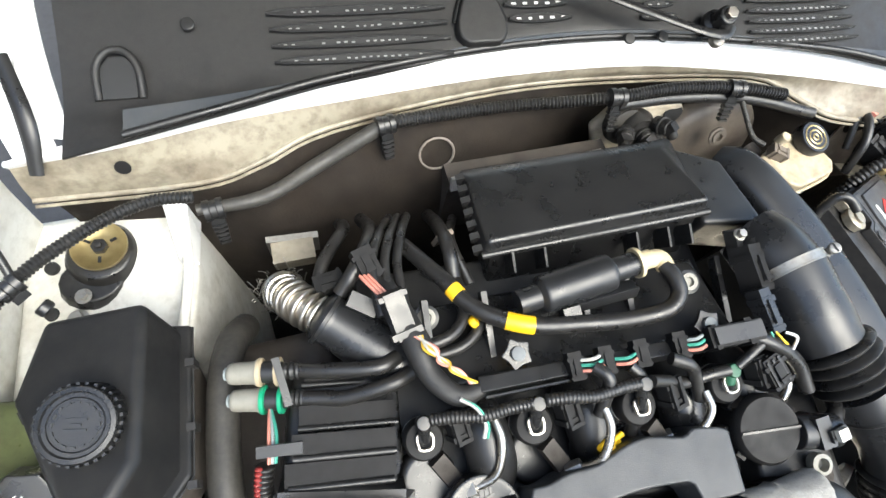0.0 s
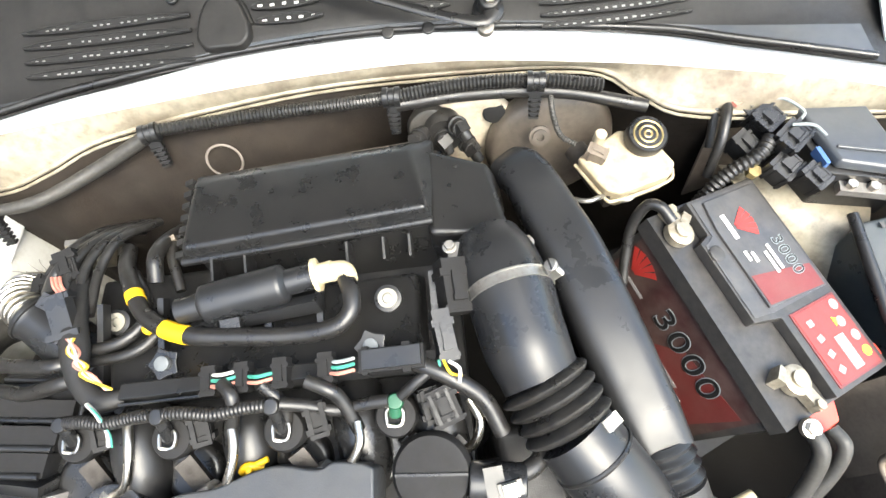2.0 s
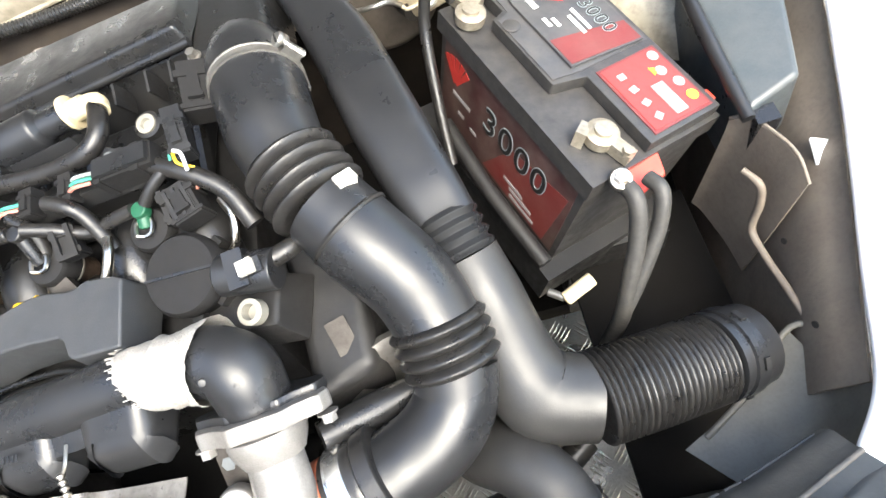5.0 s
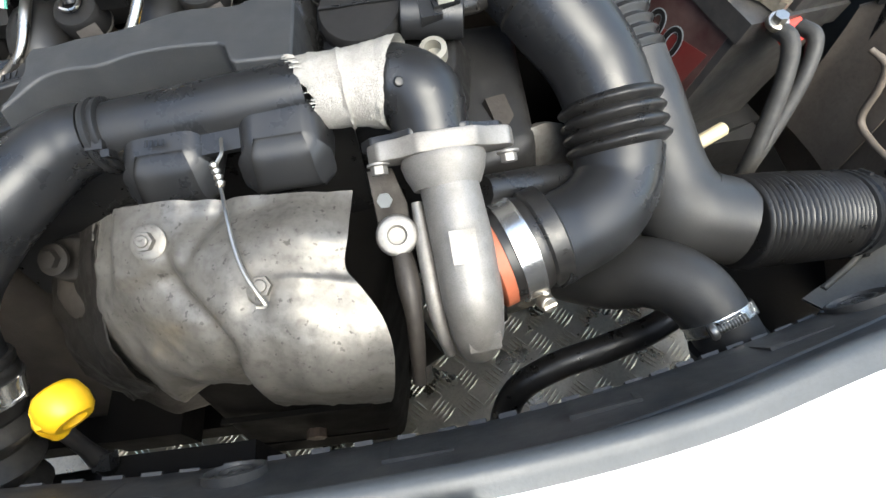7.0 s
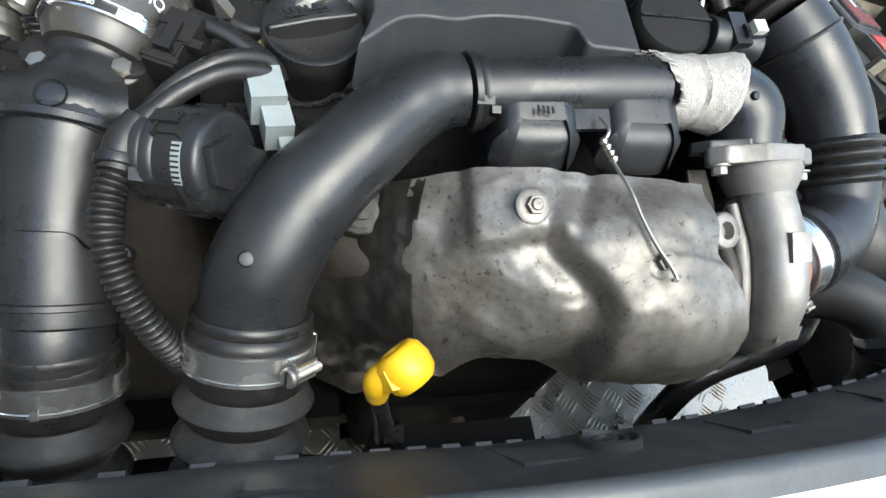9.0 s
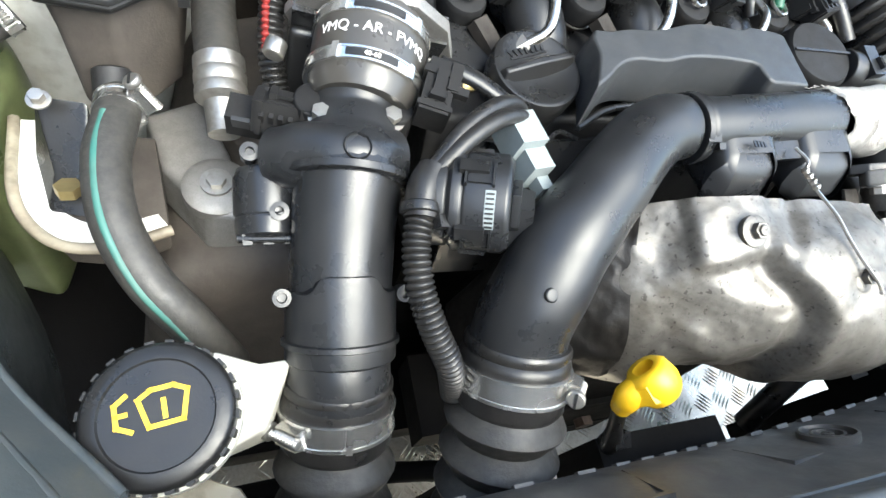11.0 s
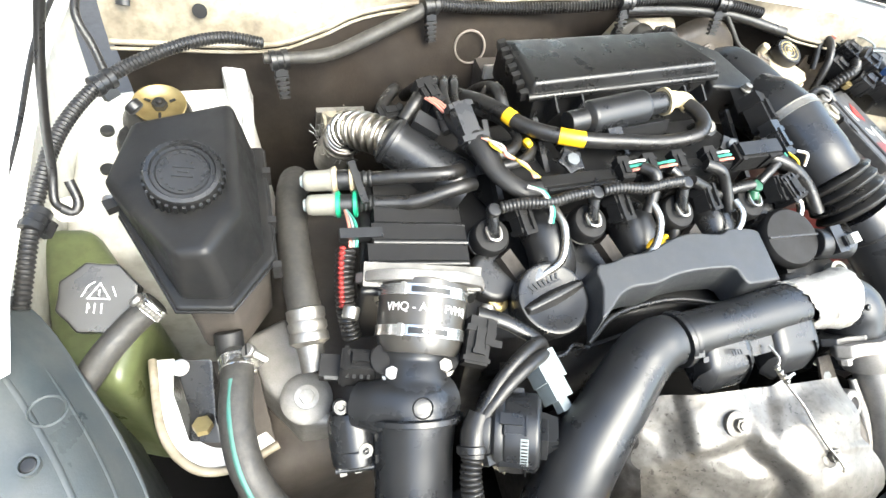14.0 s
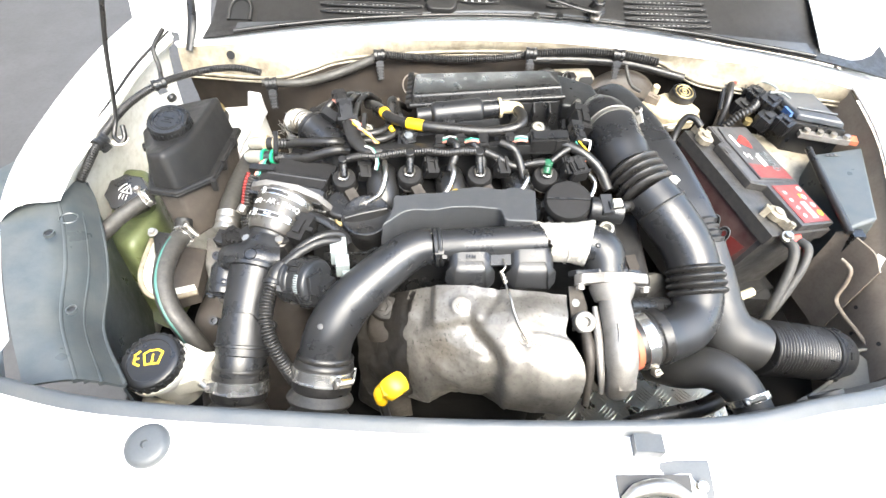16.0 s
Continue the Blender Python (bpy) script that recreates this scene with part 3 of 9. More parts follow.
part("inner_panel", sheet([[(-0.375, 0.60, 0.802), (-0.395, 0.50, 0.797), (-0.40, 0.38, 0.792), (-0.405, 0.20, 0.785)],
                           [(-0.40, 0.60, 0.73), (-0.425, 0.50, 0.72), (-0.43, 0.38, 0.70), (-0.435, 0.20, 0.69)],
                           [(-0.42, 0.60, 0.30), (-0.44, 0.50, 0.30), (-0.45, 0.38, 0.30), (-0.45, 0.20, 0.30)]], 0.003), TOWER_PAINT, wing)
part("rear_corner", sheet([[(-0.300, 0.594, 0.812), (-0.36, 0.605, 0.812), (-0.45, 0.62, 0.82)], [(-0.318, 0.70, 0.852), (-0.40, 0.72, 0.862), (-0.50, 0.74, 0.85)], [(-0.325, 0.86, 0.915), (-0.42, 0.87, 0.922), (-0.52, 0.88, 0.90)]], 0.003), PAINT, wing)
part("gutter_seal", tube([(-0.385, 0.61, 0.812), (-0.405, 0.50, 0.807), (-0.41, 0.38, 0.80), (-0.42, 0.26, 0.795)], 0.004, 8), RUBBER, wing, "black rubber seal")
hinge = thing("hinge_bracket", (-0.36, 0.60, 0.79), "grey metal bonnet hinge bracket bolted to the wing", "hinge")
part("leaf", slab([(-0.02, -0.03), (0.02, -0.035), (0.025, 0.03), (-0.015, 0.045)], pose(-0.345, 0.61, 0.822, 25, -12, 20), 0.004), PAINT, hinge)
part("knuckle", tube([(-0.365, 0.62, 0.83), (-0.34, 0.645, 0.84), (-0.33, 0.69, 0.85)], 0.008, 10), PAINT, hinge)
part("arm", tube([(-0.335, 0.565, 0.800), (-0.33, 0.60, 0.835), (-0.345, 0.66, 0.86)], [0.007, 0.009, 0.008], 10, 5, 0.6), PLASTIC, hinge, "black rubber bumper arm")

wing2 = thing("front_wing", (0.9, 0.3, 0.7), "sunlit glossy white front wing", "wing", "front wings", kind="structure")
EDGE2 = [(0.90, 0.60, 0.80), (0.925, 0.42, 0.745), (0.905, 0.26, 0.685), (0.85, 0.10, 0.668), (0.815, 0.015, 0.672), (0.765, -0.032, 0.70)]
part("panel", sheet([EDGE2, [(x + 0.08, y + (0.04 if y > 0.3 else -0.03), z + 0.004) for x, y, z in EDGE2], [(x + 0.22, y - 0.05, z - 0.08) for x, y, z in EDGE2]], 0.003), PAINT, wing2)
part("rear_corner", sheet([[(0.835, 0.575, 0.832), (0.89, 0.56, 0.825), (0.99, 0.55, 0.80)], [(0.845, 0.70, 0.872), (0.92, 0.70, 0.875), (1.05, 0.70, 0.84)], [(0.83, 0.90, 0.965), (0.95, 0.90, 0.965), (1.12, 0.90, 0.90)]], 0.003), PAINT, wing2)
part("lip", tube([(x - 0.003, y, z + 0.004) for x, y, z in EDGE2], 0.005, 8), PAINT, wing2)
part("inner_panel", sheet([[(x - 0.004, y, z - 0.006) for x, y, z in EDGE2[:5]],
                           [(0.87, 0.60, 0.60), (0.885, 0.42, 0.60), (0.86, 0.26, 0.60), (0.815, 0.10, 0.59), (0.785, 0.02, 0.585)],
                           [(0.85, 0.60, 0.30), (0.86, 0.42, 0.30), (0.83, 0.26, 0.30), (0.79, 0.10, 0.30), (0.76, 0.02, 0.30)]], 0.003), APRON, wing2, "brown grimy inner panel")
part("pressed_bead", tube([(0.799, 0.213, 0.668), (0.809, 0.196, 0.662), (0.811, 0.187, 0.640), (0.809, 0.178, 0.606), (0.811, 0.150, 0.601), (0.813, 0.115, 0.606), (0.814, 0.086, 0.609)], [0.003, 0.0038, 0.004, 0.004, 0.0036, 0.0036, 0.003], 12, 6), APRON, wing2)
part("stiffener_plate", sheet([[(0.806, 0.262, 0.678), (0.817, 0.2515, 0.688), (0.829, 0.222, 0.691), (0.8346, 0.200, 0.690), (0.838, 0.178, 0.676)], [(0.806, 0.262, 0.64), (0.814, 0.25, 0.64), (0.822, 0.222, 0.64), (0.827, 0.198, 0.64), (0.830, 0.172, 0.635)],
                               [(0.800, 0.262, 0.52), (0.806, 0.25, 0.52), (0.812, 0.222, 0.52), (0.816, 0.198, 0.52), (0.818, 0.165, 0.52)]], 0.002), APRON, wing2, "brown plate with a rounded free edge")
part("plate_edge", tube([(0.806, 0.262, 0.679), (0.817, 0.2515, 0.689), (0.829, 0.222, 0.692), (0.8346, 0.200, 0.691), (0.838, 0.178, 0.677)], 0.0018, 8), APRON, wing2)
part("corner_ledge", sheet([[(0.68, 0.0, 0.585), (0.74, 0.03, 0.59), (0.80, 0.075, 0.60)], [(0.72, -0.045, 0.60), (0.77, -0.02, 0.61), (0.81, 0.03, 0.62)], [(0.735, -0.06, 0.67), (0.785, -0.03, 0.68), (0.815, 0.015, 0.67)]], 0.003), LEDGE, wing2, "dusty olive-grey corner plate")
part("ledge_rim", tube([(0.70, 0.006, 0.590), (0.745, 0.034, 0.597), (0.80, 0.079, 0.606), (0.826, 0.060, 0.618), (0.832, 0.035, 0.640)], 0.003, 8), LEDGE, wing2)
for y, z in ((0.245, 0.655), (0.155, 0.615), (0.07, 0.64), (0.12, 0.59)):
    part("hole", lathe([(0.0, 0), (0.0032, 0), (0.0034, 0.001), (0.0, 0.0012)], along((0.838 - 0.25 * (0.2 - y), y, z), (0.70, y - 0.02, z + 0.03)), 12), FLAT_BLACK, wing2)
part("white_tab", prism([(0.862, 0.224, 0.668), (0.892, 0.219, 0.654), (0.894, 0.192, 0.628), (0.866, 0.198, 0.646)], [(0.863, 0.224, 0.671), (0.893, 0.219, 0.657), (0.895, 0.192, 0.631), (0.867, 0.198, 0.649)], 0.0006), PAINT, wing2, "white folded tab")

SLAM_BACK = [(-0.38, -0.06, 0.66), (-0.23, -0.098, 0.685), (0.03, -0.100, 0.685), (0.17, -0.098, 0.652), (0.35, -0.090, 0.642), (0.48, -0.080, 0.670), (0.59, -0.058, 0.672), (0.69, -0.034, 0.683), (0.76, -0.012, 0.672)]
SLAM_TOP = [(-0.34, -0.095, 0.785), (-0.20, -0.124, 0.795), (0.02, -0.134, 0.797), (0.19, -0.138, 0.800), (0.36, -0.132, 0.797), (0.47, -0.119, 0.790), (0.56, -0.097, 0.787), (0.65, -0.075, 0.772), (0.765, -0.032, 0.735)]
SLAM_MID = [(-0.35, -0.085, 0.735), (-0.21, -0.122, 0.752), (0.02, -0.136, 0.755), (0.185, -0.140, 0.752), (0.357, -0.135, 0.748), (0.473, -0.115, 0.746), (0.568, -0.091, 0.745), (0.66, -0.064, 0.738), (0.763, -0.028, 0.708)]
SLAM_WHITE = [(x, y - 0.018, z + 0.001) for x, y, z in SLAM_TOP]
slam = thing("slam_panel", (0.2, -0.15, 0.6), "white front cross panel with a dark plastic inner apron", "cross panel", kind="structure")
part("apron", sheet([SLAM_BACK, between(SLAM_BACK, SLAM_MID, 0.35, (0, 0.004, 0)), between(SLAM_BACK, SLAM_MID, 0.75, (0, 0.001, 0)), SLAM_MID], 0.004), SEAL, slam, "dark plastic apron")
STRIP = [SLAM_MID, between(SLAM_MID, SLAM_TOP, 0.6, (0, -0.004, 0)), [(x, y - 0.005, z + 0.005) for x, y, z in SLAM_TOP], SLAM_WHITE]
STRIP_END = between(SLAM_MID, SLAM_WHITE, 0.5, (0.004, 0, -0.004))[8]
part("edge_strip", sheet([STRIP[0], *[r[:8] + [STRIP_END] for r in STRIP[1:3]], STRIP[3]], 0.003), TRIM, slam, "grey weathered plastic strip")
part("strip_groove", tube(between(SLAM_MID, SLAM_WHITE, 0.04, (0, 0.003, 0.001)), 0.0022, 8, 5), SEAL, slam)
part("painted_panel", sheet([SLAM_WHITE, [(x, y - 0.03, z - 0.004) for x, y, z in SLAM_WHITE], [(x * 1.02, y - 0.10, z - 0.02) for x, y, z in SLAM_WHITE],
                             [(x * 1.05, y - 0.22, z - 0.10) for x, y, z in SLAM_WHITE], [(x * 1.05, y - 0.26, z - 0.35) for x, y, z in SLAM_WHITE]], 0.003), PAINT, slam, "white painted top")
def on_apron(x, f):
    """A place on the apron of the cross panel, f of the way up, with its slope."""
    k = max(i for i in range(8) if SLAM_BACK[i][0] <= x)
    u = (x - SLAM_BACK[k][0]) / (SLAM_BACK[k + 1][0] - SLAM_BACK[k][0])
    lo, hi = V(SLAM_BACK[k]).lerp(V(SLAM_BACK[k + 1]), u), V(SLAM_MID[k]).lerp(V(SLAM_MID[k + 1]), u)
    d = V(SLAM_BACK[k + 1]) - V(SLAM_BACK[k])
    return framed(lo.lerp(hi, f) + V((0, 0.002, 0.004)), d.cross(hi - lo) if d.cross(hi - lo).y > 0 else (hi - lo).cross(d), d)


part("skirt", sheet([SLAM_BACK, [(x, y - 0.006, z - 0.02) for x, y, z in SLAM_BACK], [(x, y - 0.012, z - 0.14) for x, y, z in SLAM_BACK]], 0.003), SEAL, slam)
for x in (0.02, 0.157, 0.330, 0.455, 0.585):
    m = on_apron(x, 0.42)
    part("pocket_floor", block((0.036, 0.034, 0.0016), m, 0.0005), FLAT_BLACK, slam, "black plate standing for a sunk pocket")
    for dx in (-0.020, 0.020):
        part("pocket_wall", block((0.004, 0.042, 0.006), m @ pose(dx, 0, 0.0005), 0.001), SEAL, slam)
    part("pocket_wall", block((0.040, 0.004, 0.006), m @ pose(0, -0.019, 0.0005), 0.001), SEAL, slam)
for x in (0.212, 0.645):
    m = on_apron(x, 0.42) @ pose(0, 0, 0.001) @ Matrix.Scale(0.85, 4)
    boss = part("spring_boss", lathe([(0.0235, 0), (0.0240, 0.0075), (0.0215, 0.008), (0.0205, 0.002), (0.0, 0.002)], m, 32), SEAL, slam)
    part("boss_ring", lathe([(0.0145, 0.001), (0.0142, 0.0065), (0.0118, 0.0065), (0.0115, 0.001)], m, 28), SEAL, boss)
    part("boss_pin", lathe([(0.0055, 0.001), (0.005, 0.006), (0.0022, 0.0062), (0.002, 0.003), (0.0, 0.003)], m, 16), SEAL, boss)
for k in range(44):
    f = k / 43 * 7.4 + 0.4
    a, b = V(SLAM_BACK[int(f)]), V(SLAM_BACK[int(f) + 1])
    c = a.lerp(b, f - int(f))
    part("clip_tooth", block((0.013, 0.005, 0.005), Matrix.Translation(c + V((0, 0.002, 0.003))) @ pose(0, 0, 0, 0, math.degrees(math.atan2(a.z - b.z, b.x - a.x)), math.degrees(math.atan2(b.y - a.y, b.x - a.x))), 0.001), SEAL, slam)
stop = thing("rubber_buffer", (-0.124, -0.158, 0.785), "grey round rubber bonnet buffer on the cross panel", "buffer", shift=(-13, -12, -2))
part("pad", lathe([(0.024, 0), (0.0265, 0.004), (0.0265, 0.013), (0.0245, 0.018), (0.019, 0.0205), (0.005, 0.021), (0.004, 0.018), (0.0, 0.018)], framed((-0.124, -0.160, 0.790), (0, -0.1, 1)) @ Matrix.Scale(0.82, 4), 32), TRIM, stop)
for x, y in ((-0.168, -0.148), (0.138, -0.180)):
    single("panel_plug", disc_between((x, y, 0.792), (x, y - 0.001, 0.7985), 0.0055, 14), PALE_GREY, "small grey plug in the white cross panel", "plug", "plugs")
latch = thing("bonnet_latch", (0.32, -0.19, 0.78), "black bonnet latch with a dark steel catch", "latch", shift=(38, -12, -3))
part("plate", prism([(0.254, -0.168, 0.780), (0.295, -0.160, 0.780), (0.345, -0.158, 0.780), (0.380, -0.156, 0.780), (0.378, -0.235, 0.770), (0.252, -0.24, 0.770)],
                    [(0.256, -0.170, 0.799), (0.296, -0.162, 0.801), (0.345, -0.160, 0.801), (0.378, -0.158, 0.799), (0.376, -0.233, 0.789), (0.254, -0.238, 0.789)], 0.003), TRIM, latch)
part("recess", prism([(0.282, -0.178, 0.797), (0.352, -0.176, 0.797), (0.350, -0.232, 0.787), (0.284, -0.234, 0.787)], [(0.281, -0.177, 0.803), (0.353, -0.175, 0.803), (0.351, -0.233, 0.793), (0.283, -0.235, 0.793)], 0), FLAT_BLACK, latch, "black inset standing for the latch recess")
part("striker_tower", block((0.028, 0.018, 0.022), pose(0.316, -0.150, 0.805), 0.003), TRIM, latch)
part("claw", tube([(0.285, -0.200, 0.801), (0.30, -0.192, 0.808), (0.325, -0.19, 0.810), (0.350, -0.198, 0.803)], [0.004, 0.007, 0.008, 0.005], 10), DULL_STEEL, latch)
part("spring", ribbed([(0.29, -0.21, 0.80), (0.32, -0.212, 0.802), (0.345, -0.21, 0.80)], 0.005, 0.004, 0.002, 10), STEEL, latch)
part("pivot", disc_between((0.362, -0.185, 0.797), (0.362, -0.186, 0.806), 0.006, 14), STEEL, latch)
bumper = thing("grille_trim", (0.55, -0.25, 0.66), "grey plastic grille edge in front of the cross panel", "grille trim", kind="structure")
part("strip", sheet([[(0.40, -0.215, 0.735), (0.55, -0.19, 0.72), (0.72, -0.14, 0.69)], [(0.42, -0.25, 0.715), (0.57, -0.23, 0.70), (0.75, -0.18, 0.67)]], 0.003), TRIM, bumper)

# headlamp housing with its outer skin
headlamp = thing("headlamp_housing", (-0.35, 0.1, 0.66), "dark blue-grey weathered plastic headlamp housing", "headlamp", shift=(-28, 8, -14))
HOUSE = [[(-0.455, 0.268, 0.775), (-0.390, 0.250, 0.750), (-0.340, 0.168, 0.728), (-0.306, 0.092, 0.714), (-0.284, 0.012, 0.700), (-0.212, -0.075, 0.718)],
          [(-0.462, 0.245, 0.802), (-0.418, 0.230, 0.797), (-0.372, 0.158, 0.780), (-0.336, 0.080, 0.766), (-0.312, 0.0, 0.750), (-0.252, -0.085, 0.752)],
          [(-0.50, 0.19, 0.80), (-0.475, 0.18, 0.80), (-0.44, 0.14, 0.795), (-0.39, 0.045, 0.782), (-0.345, -0.035, 0.768), (-0.305, -0.095, 0.755)]]
part("housing", sheet(HOUSE, 0.004), HOUSING, headlamp)
part("back_wall", sheet([[(-0.455, 0.268, 0.775), (-0.390, 0.250, 0.750), (-0.340, 0.168, 0.728), (-0.306, 0.092, 0.714), (-0.284, 0.012, 0.700), (-0.212, -0.075, 0.718)],
                         [(-0.46, 0.262, 0.70), (-0.394, 0.245, 0.68), (-0.345, 0.163, 0.66), (-0.312, 0.088, 0.65), (-0.288, 0.008, 0.64), (-0.216, -0.075, 0.65)],
                         [(-0.46, 0.262, 0.50), (-0.394, 0.245, 0.50), (-0.345, 0.163, 0.50), (-0.312, 0.088, 0.50), (-0.288, 0.008, 0.50), (-0.216, -0.075, 0.50)]], 0.003), HOUSING, headlamp)
part("rim_bead", tube([(-0.390, 0.253, 0.753), (-0.340, 0.171, 0.731), (-0.306, 0.095, 0.717), (-0.284, 0.015, 0.703), (-0.212, -0.072, 0.721)], 0.003, 8), HOUSING, headlamp)
for f0, f1, f2, r in ((7 / 16, 10 / 16, -1 / 16, 0.0035), (0.17, 0.86, -0.03, 0.003), (0.0, 1.0, 0.0, 0.0035)):
    part("moulded_ridge", tube([V(a) * f0 + V(b) * f1 + V(c) * f2 + V((0.001, 0, 0.001)) for a, b, c in zip(*HOUSE)][1:], r, 8), HOUSING, headlamp)
for x, y, z, r in ((-0.352, 0.104, 0.797, 0.0055), (-0.285, 0.0, 0.772, 0.005)):
    h = part("hole_rim", lathe([(r * 1.3, 0), (r * 1.3, 0.005), (r, 0.005), (r, 0)], Matrix.Translation((x, y, z)), 20), HOUSING, headlamp)
    part("hole", disc_between((x, y, z), (x, y, z + 0.0045), r * 0.95, 18), FLAT_BLACK, h)
part("cast_ring", lathe([(0.0105, 0), (0.0115, 0.0014), (0.0125, 0)], pose(-0.348, 0.142, 0.790, -10, 8), 24), HOUSING, headlamp)
lens = thing("headlamp_lens", (-0.42, 0.05, 0.70), "clear wrap-round headlamp lens", "headlamp lens", shift=(-28, 8, -14))
GLASSY = material("clear_lens", (0.55, 0.62, 0.66), (0.5, 0.56, 0.6), 0.08, mix=0.2, bump=0.0, coat=1.0)
part("lens", sheet([[(-0.502, 0.185, 0.797), (-0.442, 0.135, 0.792), (-0.392, 0.04, 0.779), (-0.347, -0.04, 0.765)],
                    [(-0.52, 0.14, 0.75), (-0.475, 0.08, 0.745), (-0.43, 0.0, 0.735), (-0.385, -0.07, 0.72)],
                    [(-0.52, 0.12, 0.66), (-0.48, 0.06, 0.65), (-0.435, -0.02, 0.64), (-0.39, -0.09, 0.63)]], 0.003), GLASSY, lens)

# strut tower
tower = thing("strut_tower", (-0.31, 0.5, 0.5), "white painted strut tower with grimy side flange", "strut tower", kind="structure", shift=(0, 0, -14))
part("turret", prism([(-0.44, 0.34, 0.30), (-0.26, 0.33, 0.30), (-0.175, 0.42, 0.30), (-0.175, 0.50, 0.30), (-0.19, 0.60, 0.30), (-0.44, 0.60, 0.30)],
                     [(-0.435, 0.37, 0.640), (-0.27, 0.36, 0.665), (-0.232, 0.42, 0.690), (-0.222, 0.50, 0.697), (-0.228, 0.596, 0.700), (-0.425, 0.61, 0.652)], 0.018, 4), TOWER_PAINT, tower)
part("raised_edge", tube([(-0.236, 0.585, 0.715), (-0.226, 0.50, 0.708), (-0.235, 0.42, 0.70), (-0.245, 0.36, 0.64)], [0.006, 0.006, 0.006, 0.004], 8), TOWER_PAINT, tower)
part("gusset", prism([(-0.256, 0.604, 0.68), (-0.214, 0.604, 0.68), (-0.218, 0.505, 0.685), (-0.240, 0.505, 0.68)], [(-0.254, 0.596, 0.735), (-0.222, 0.596, 0.735), (-0.224, 0.510, 0.708), (-0.238, 0.510, 0.706)], 0.004), PAINT, tower, "bright white gusset")
for x, y, z in ((-0.316, 0.589, 0.688), (-0.390, 0.537, 0.664), (-0.389, 0.481, 0.658)):
    part("hole", disc_between((x, y, z - 0.008), (x, y, z), 0.008, 14), FLAT_BLACK, tower)
mount = thing("strut_mount", (-0.3275, 0.536, 0.640), "dished brass-coloured strut top with a black rubber collar", "strut mount")
MA = framed((-0.3275, 0.538, 0.656), (0.05, -0.06, 1)) @ Matrix.Scale(1.05, 4)
part("rubber_base", lathe([(0.040, 0), (0.040, 0.006), (0.036, 0.012), (0.034, 0.018), (0.030, 0.022), (0.0, 0.022)], MA, 36), RUBBER, mount)
part("dished_cup", lathe([(0.024, 0.020), (0.0285, 0.025), (0.0285, 0.028), (0.0265, 0.028), (0.019, 0.0225), (0.010, 0.022), (0.0, 0.022)], MA @ pose(0.002, 0.003, 0.002), 36), BRASS, mount, "worn brass-coloured steel cup")
for a in (0.5, 2.6, 4.7):
    part("cup_slot", block((0.007, 0.003, 0.0012), MA @ pose(0.002 + 0.015 * math.cos(a), 0.003 + 0.015 * math.sin(a), 0.0262, 0, 0, math.degrees(a)), 0), FLAT_BLACK, mount)
part("rubber_foot", prism([MA @ V((0.036 * math.cos(a) - 0.012, 0.030 * math.sin(a) - 0.030, -0.004)) for a in (k * math.pi / 8 for k in range(16))], [MA @ V((0.032 * math.cos(a) - 0.012, 0.026 * math.sin(a) - 0.028, 0.010)) for a in (k * math.pi / 8 for k in range(16))], 0.003, 3), RUBBER, mount)
part("nut", join(hexagon(MA @ pose(0.002, 0.003, 0.023), 0.0085, 0.008), disc_between(MA @ V((0.002, 0.003, 0.030)), MA @ V((0.002, 0.003, 0.036)), 0.0045, 12)), PLASTIC_MATT, mount)
bolt((-0.356, 0.466, 0.652), (0, 0, 1), 0.008, 0.012, 0.008, DULL_STEEL)
bolt((-0.345, 0.487, 0.668), (0, 0, 1), 0.006, 0.009, 0.006, DULL_STEEL)

# reservoir with cap, neck and hoses
tank = thing("steering_reservoir", (-0.27, 0.31, 0.66), "black plastic hydraulic reservoir beside the strut tower", "reservoir", shift=(-8, 8, 6))
part("body", prism([(-0.330, 0.325, 0.735), (-0.283, 0.220, 0.755), (-0.245, 0.213, 0.757), (-0.212, 0.262, 0.745), (-0.212, 0.395, 0.735), (-0.318, 0.412, 0.72)],
                   [(-0.345, 0.345, 0.768), (-0.280, 0.236, 0.812), (-0.256, 0.230, 0.815), (-0.229, 0.272, 0.812), (-0.229, 0.410, 0.798), (-0.322, 0.414, 0.772)], 0.009, 4), RESERVOIR, tank)
OUT = [(-0.338, 0.330, 0.730), (-0.287, 0.213, 0.750), (-0.243, 0.205, 0.752), (-0.204, 0.258, 0.740), (-0.204, 0.400, 0.730), (-0.322, 0.418, 0.715)]
part("seam_flange", prism(OUT, [(x, y, z + 0.012) for x, y, z in OUT], 0.004, 3), RESERVOIR, tank)
part("seam_groove", tube([(x, y - 0.001, z + 0.006) for x, y, z in OUT[:5]], 0.0014, 6, 1), PLASTIC_MATT, tank)
part("lower_body", prism([(-0.295, 0.28, 0.66), (-0.276, 0.217, 0.66), (-0.242, 0.212, 0.66), (-0.212, 0.25, 0.66), (-0.208, 0.36, 0.66), (-0.28, 0.36, 0.66)],
                         [(-0.325, 0.325, 0.735), (-0.281, 0.222, 0.753), (-0.246, 0.215, 0.755), (-0.214, 0.262, 0.745), (-0.210, 0.39, 0.735), (-0.312, 0.40, 0.725)], 0.006, 3), BROWN_PANEL, tank, "grimy lower half")
CA = framed((-0.270, 0.312, 0.790), (0.03, -0.20, 1), (0.98, -0.15, 0)) @ Matrix.Scale(0.82, 4) @ Matrix.Diagonal((1, 1, 1.25, 1))
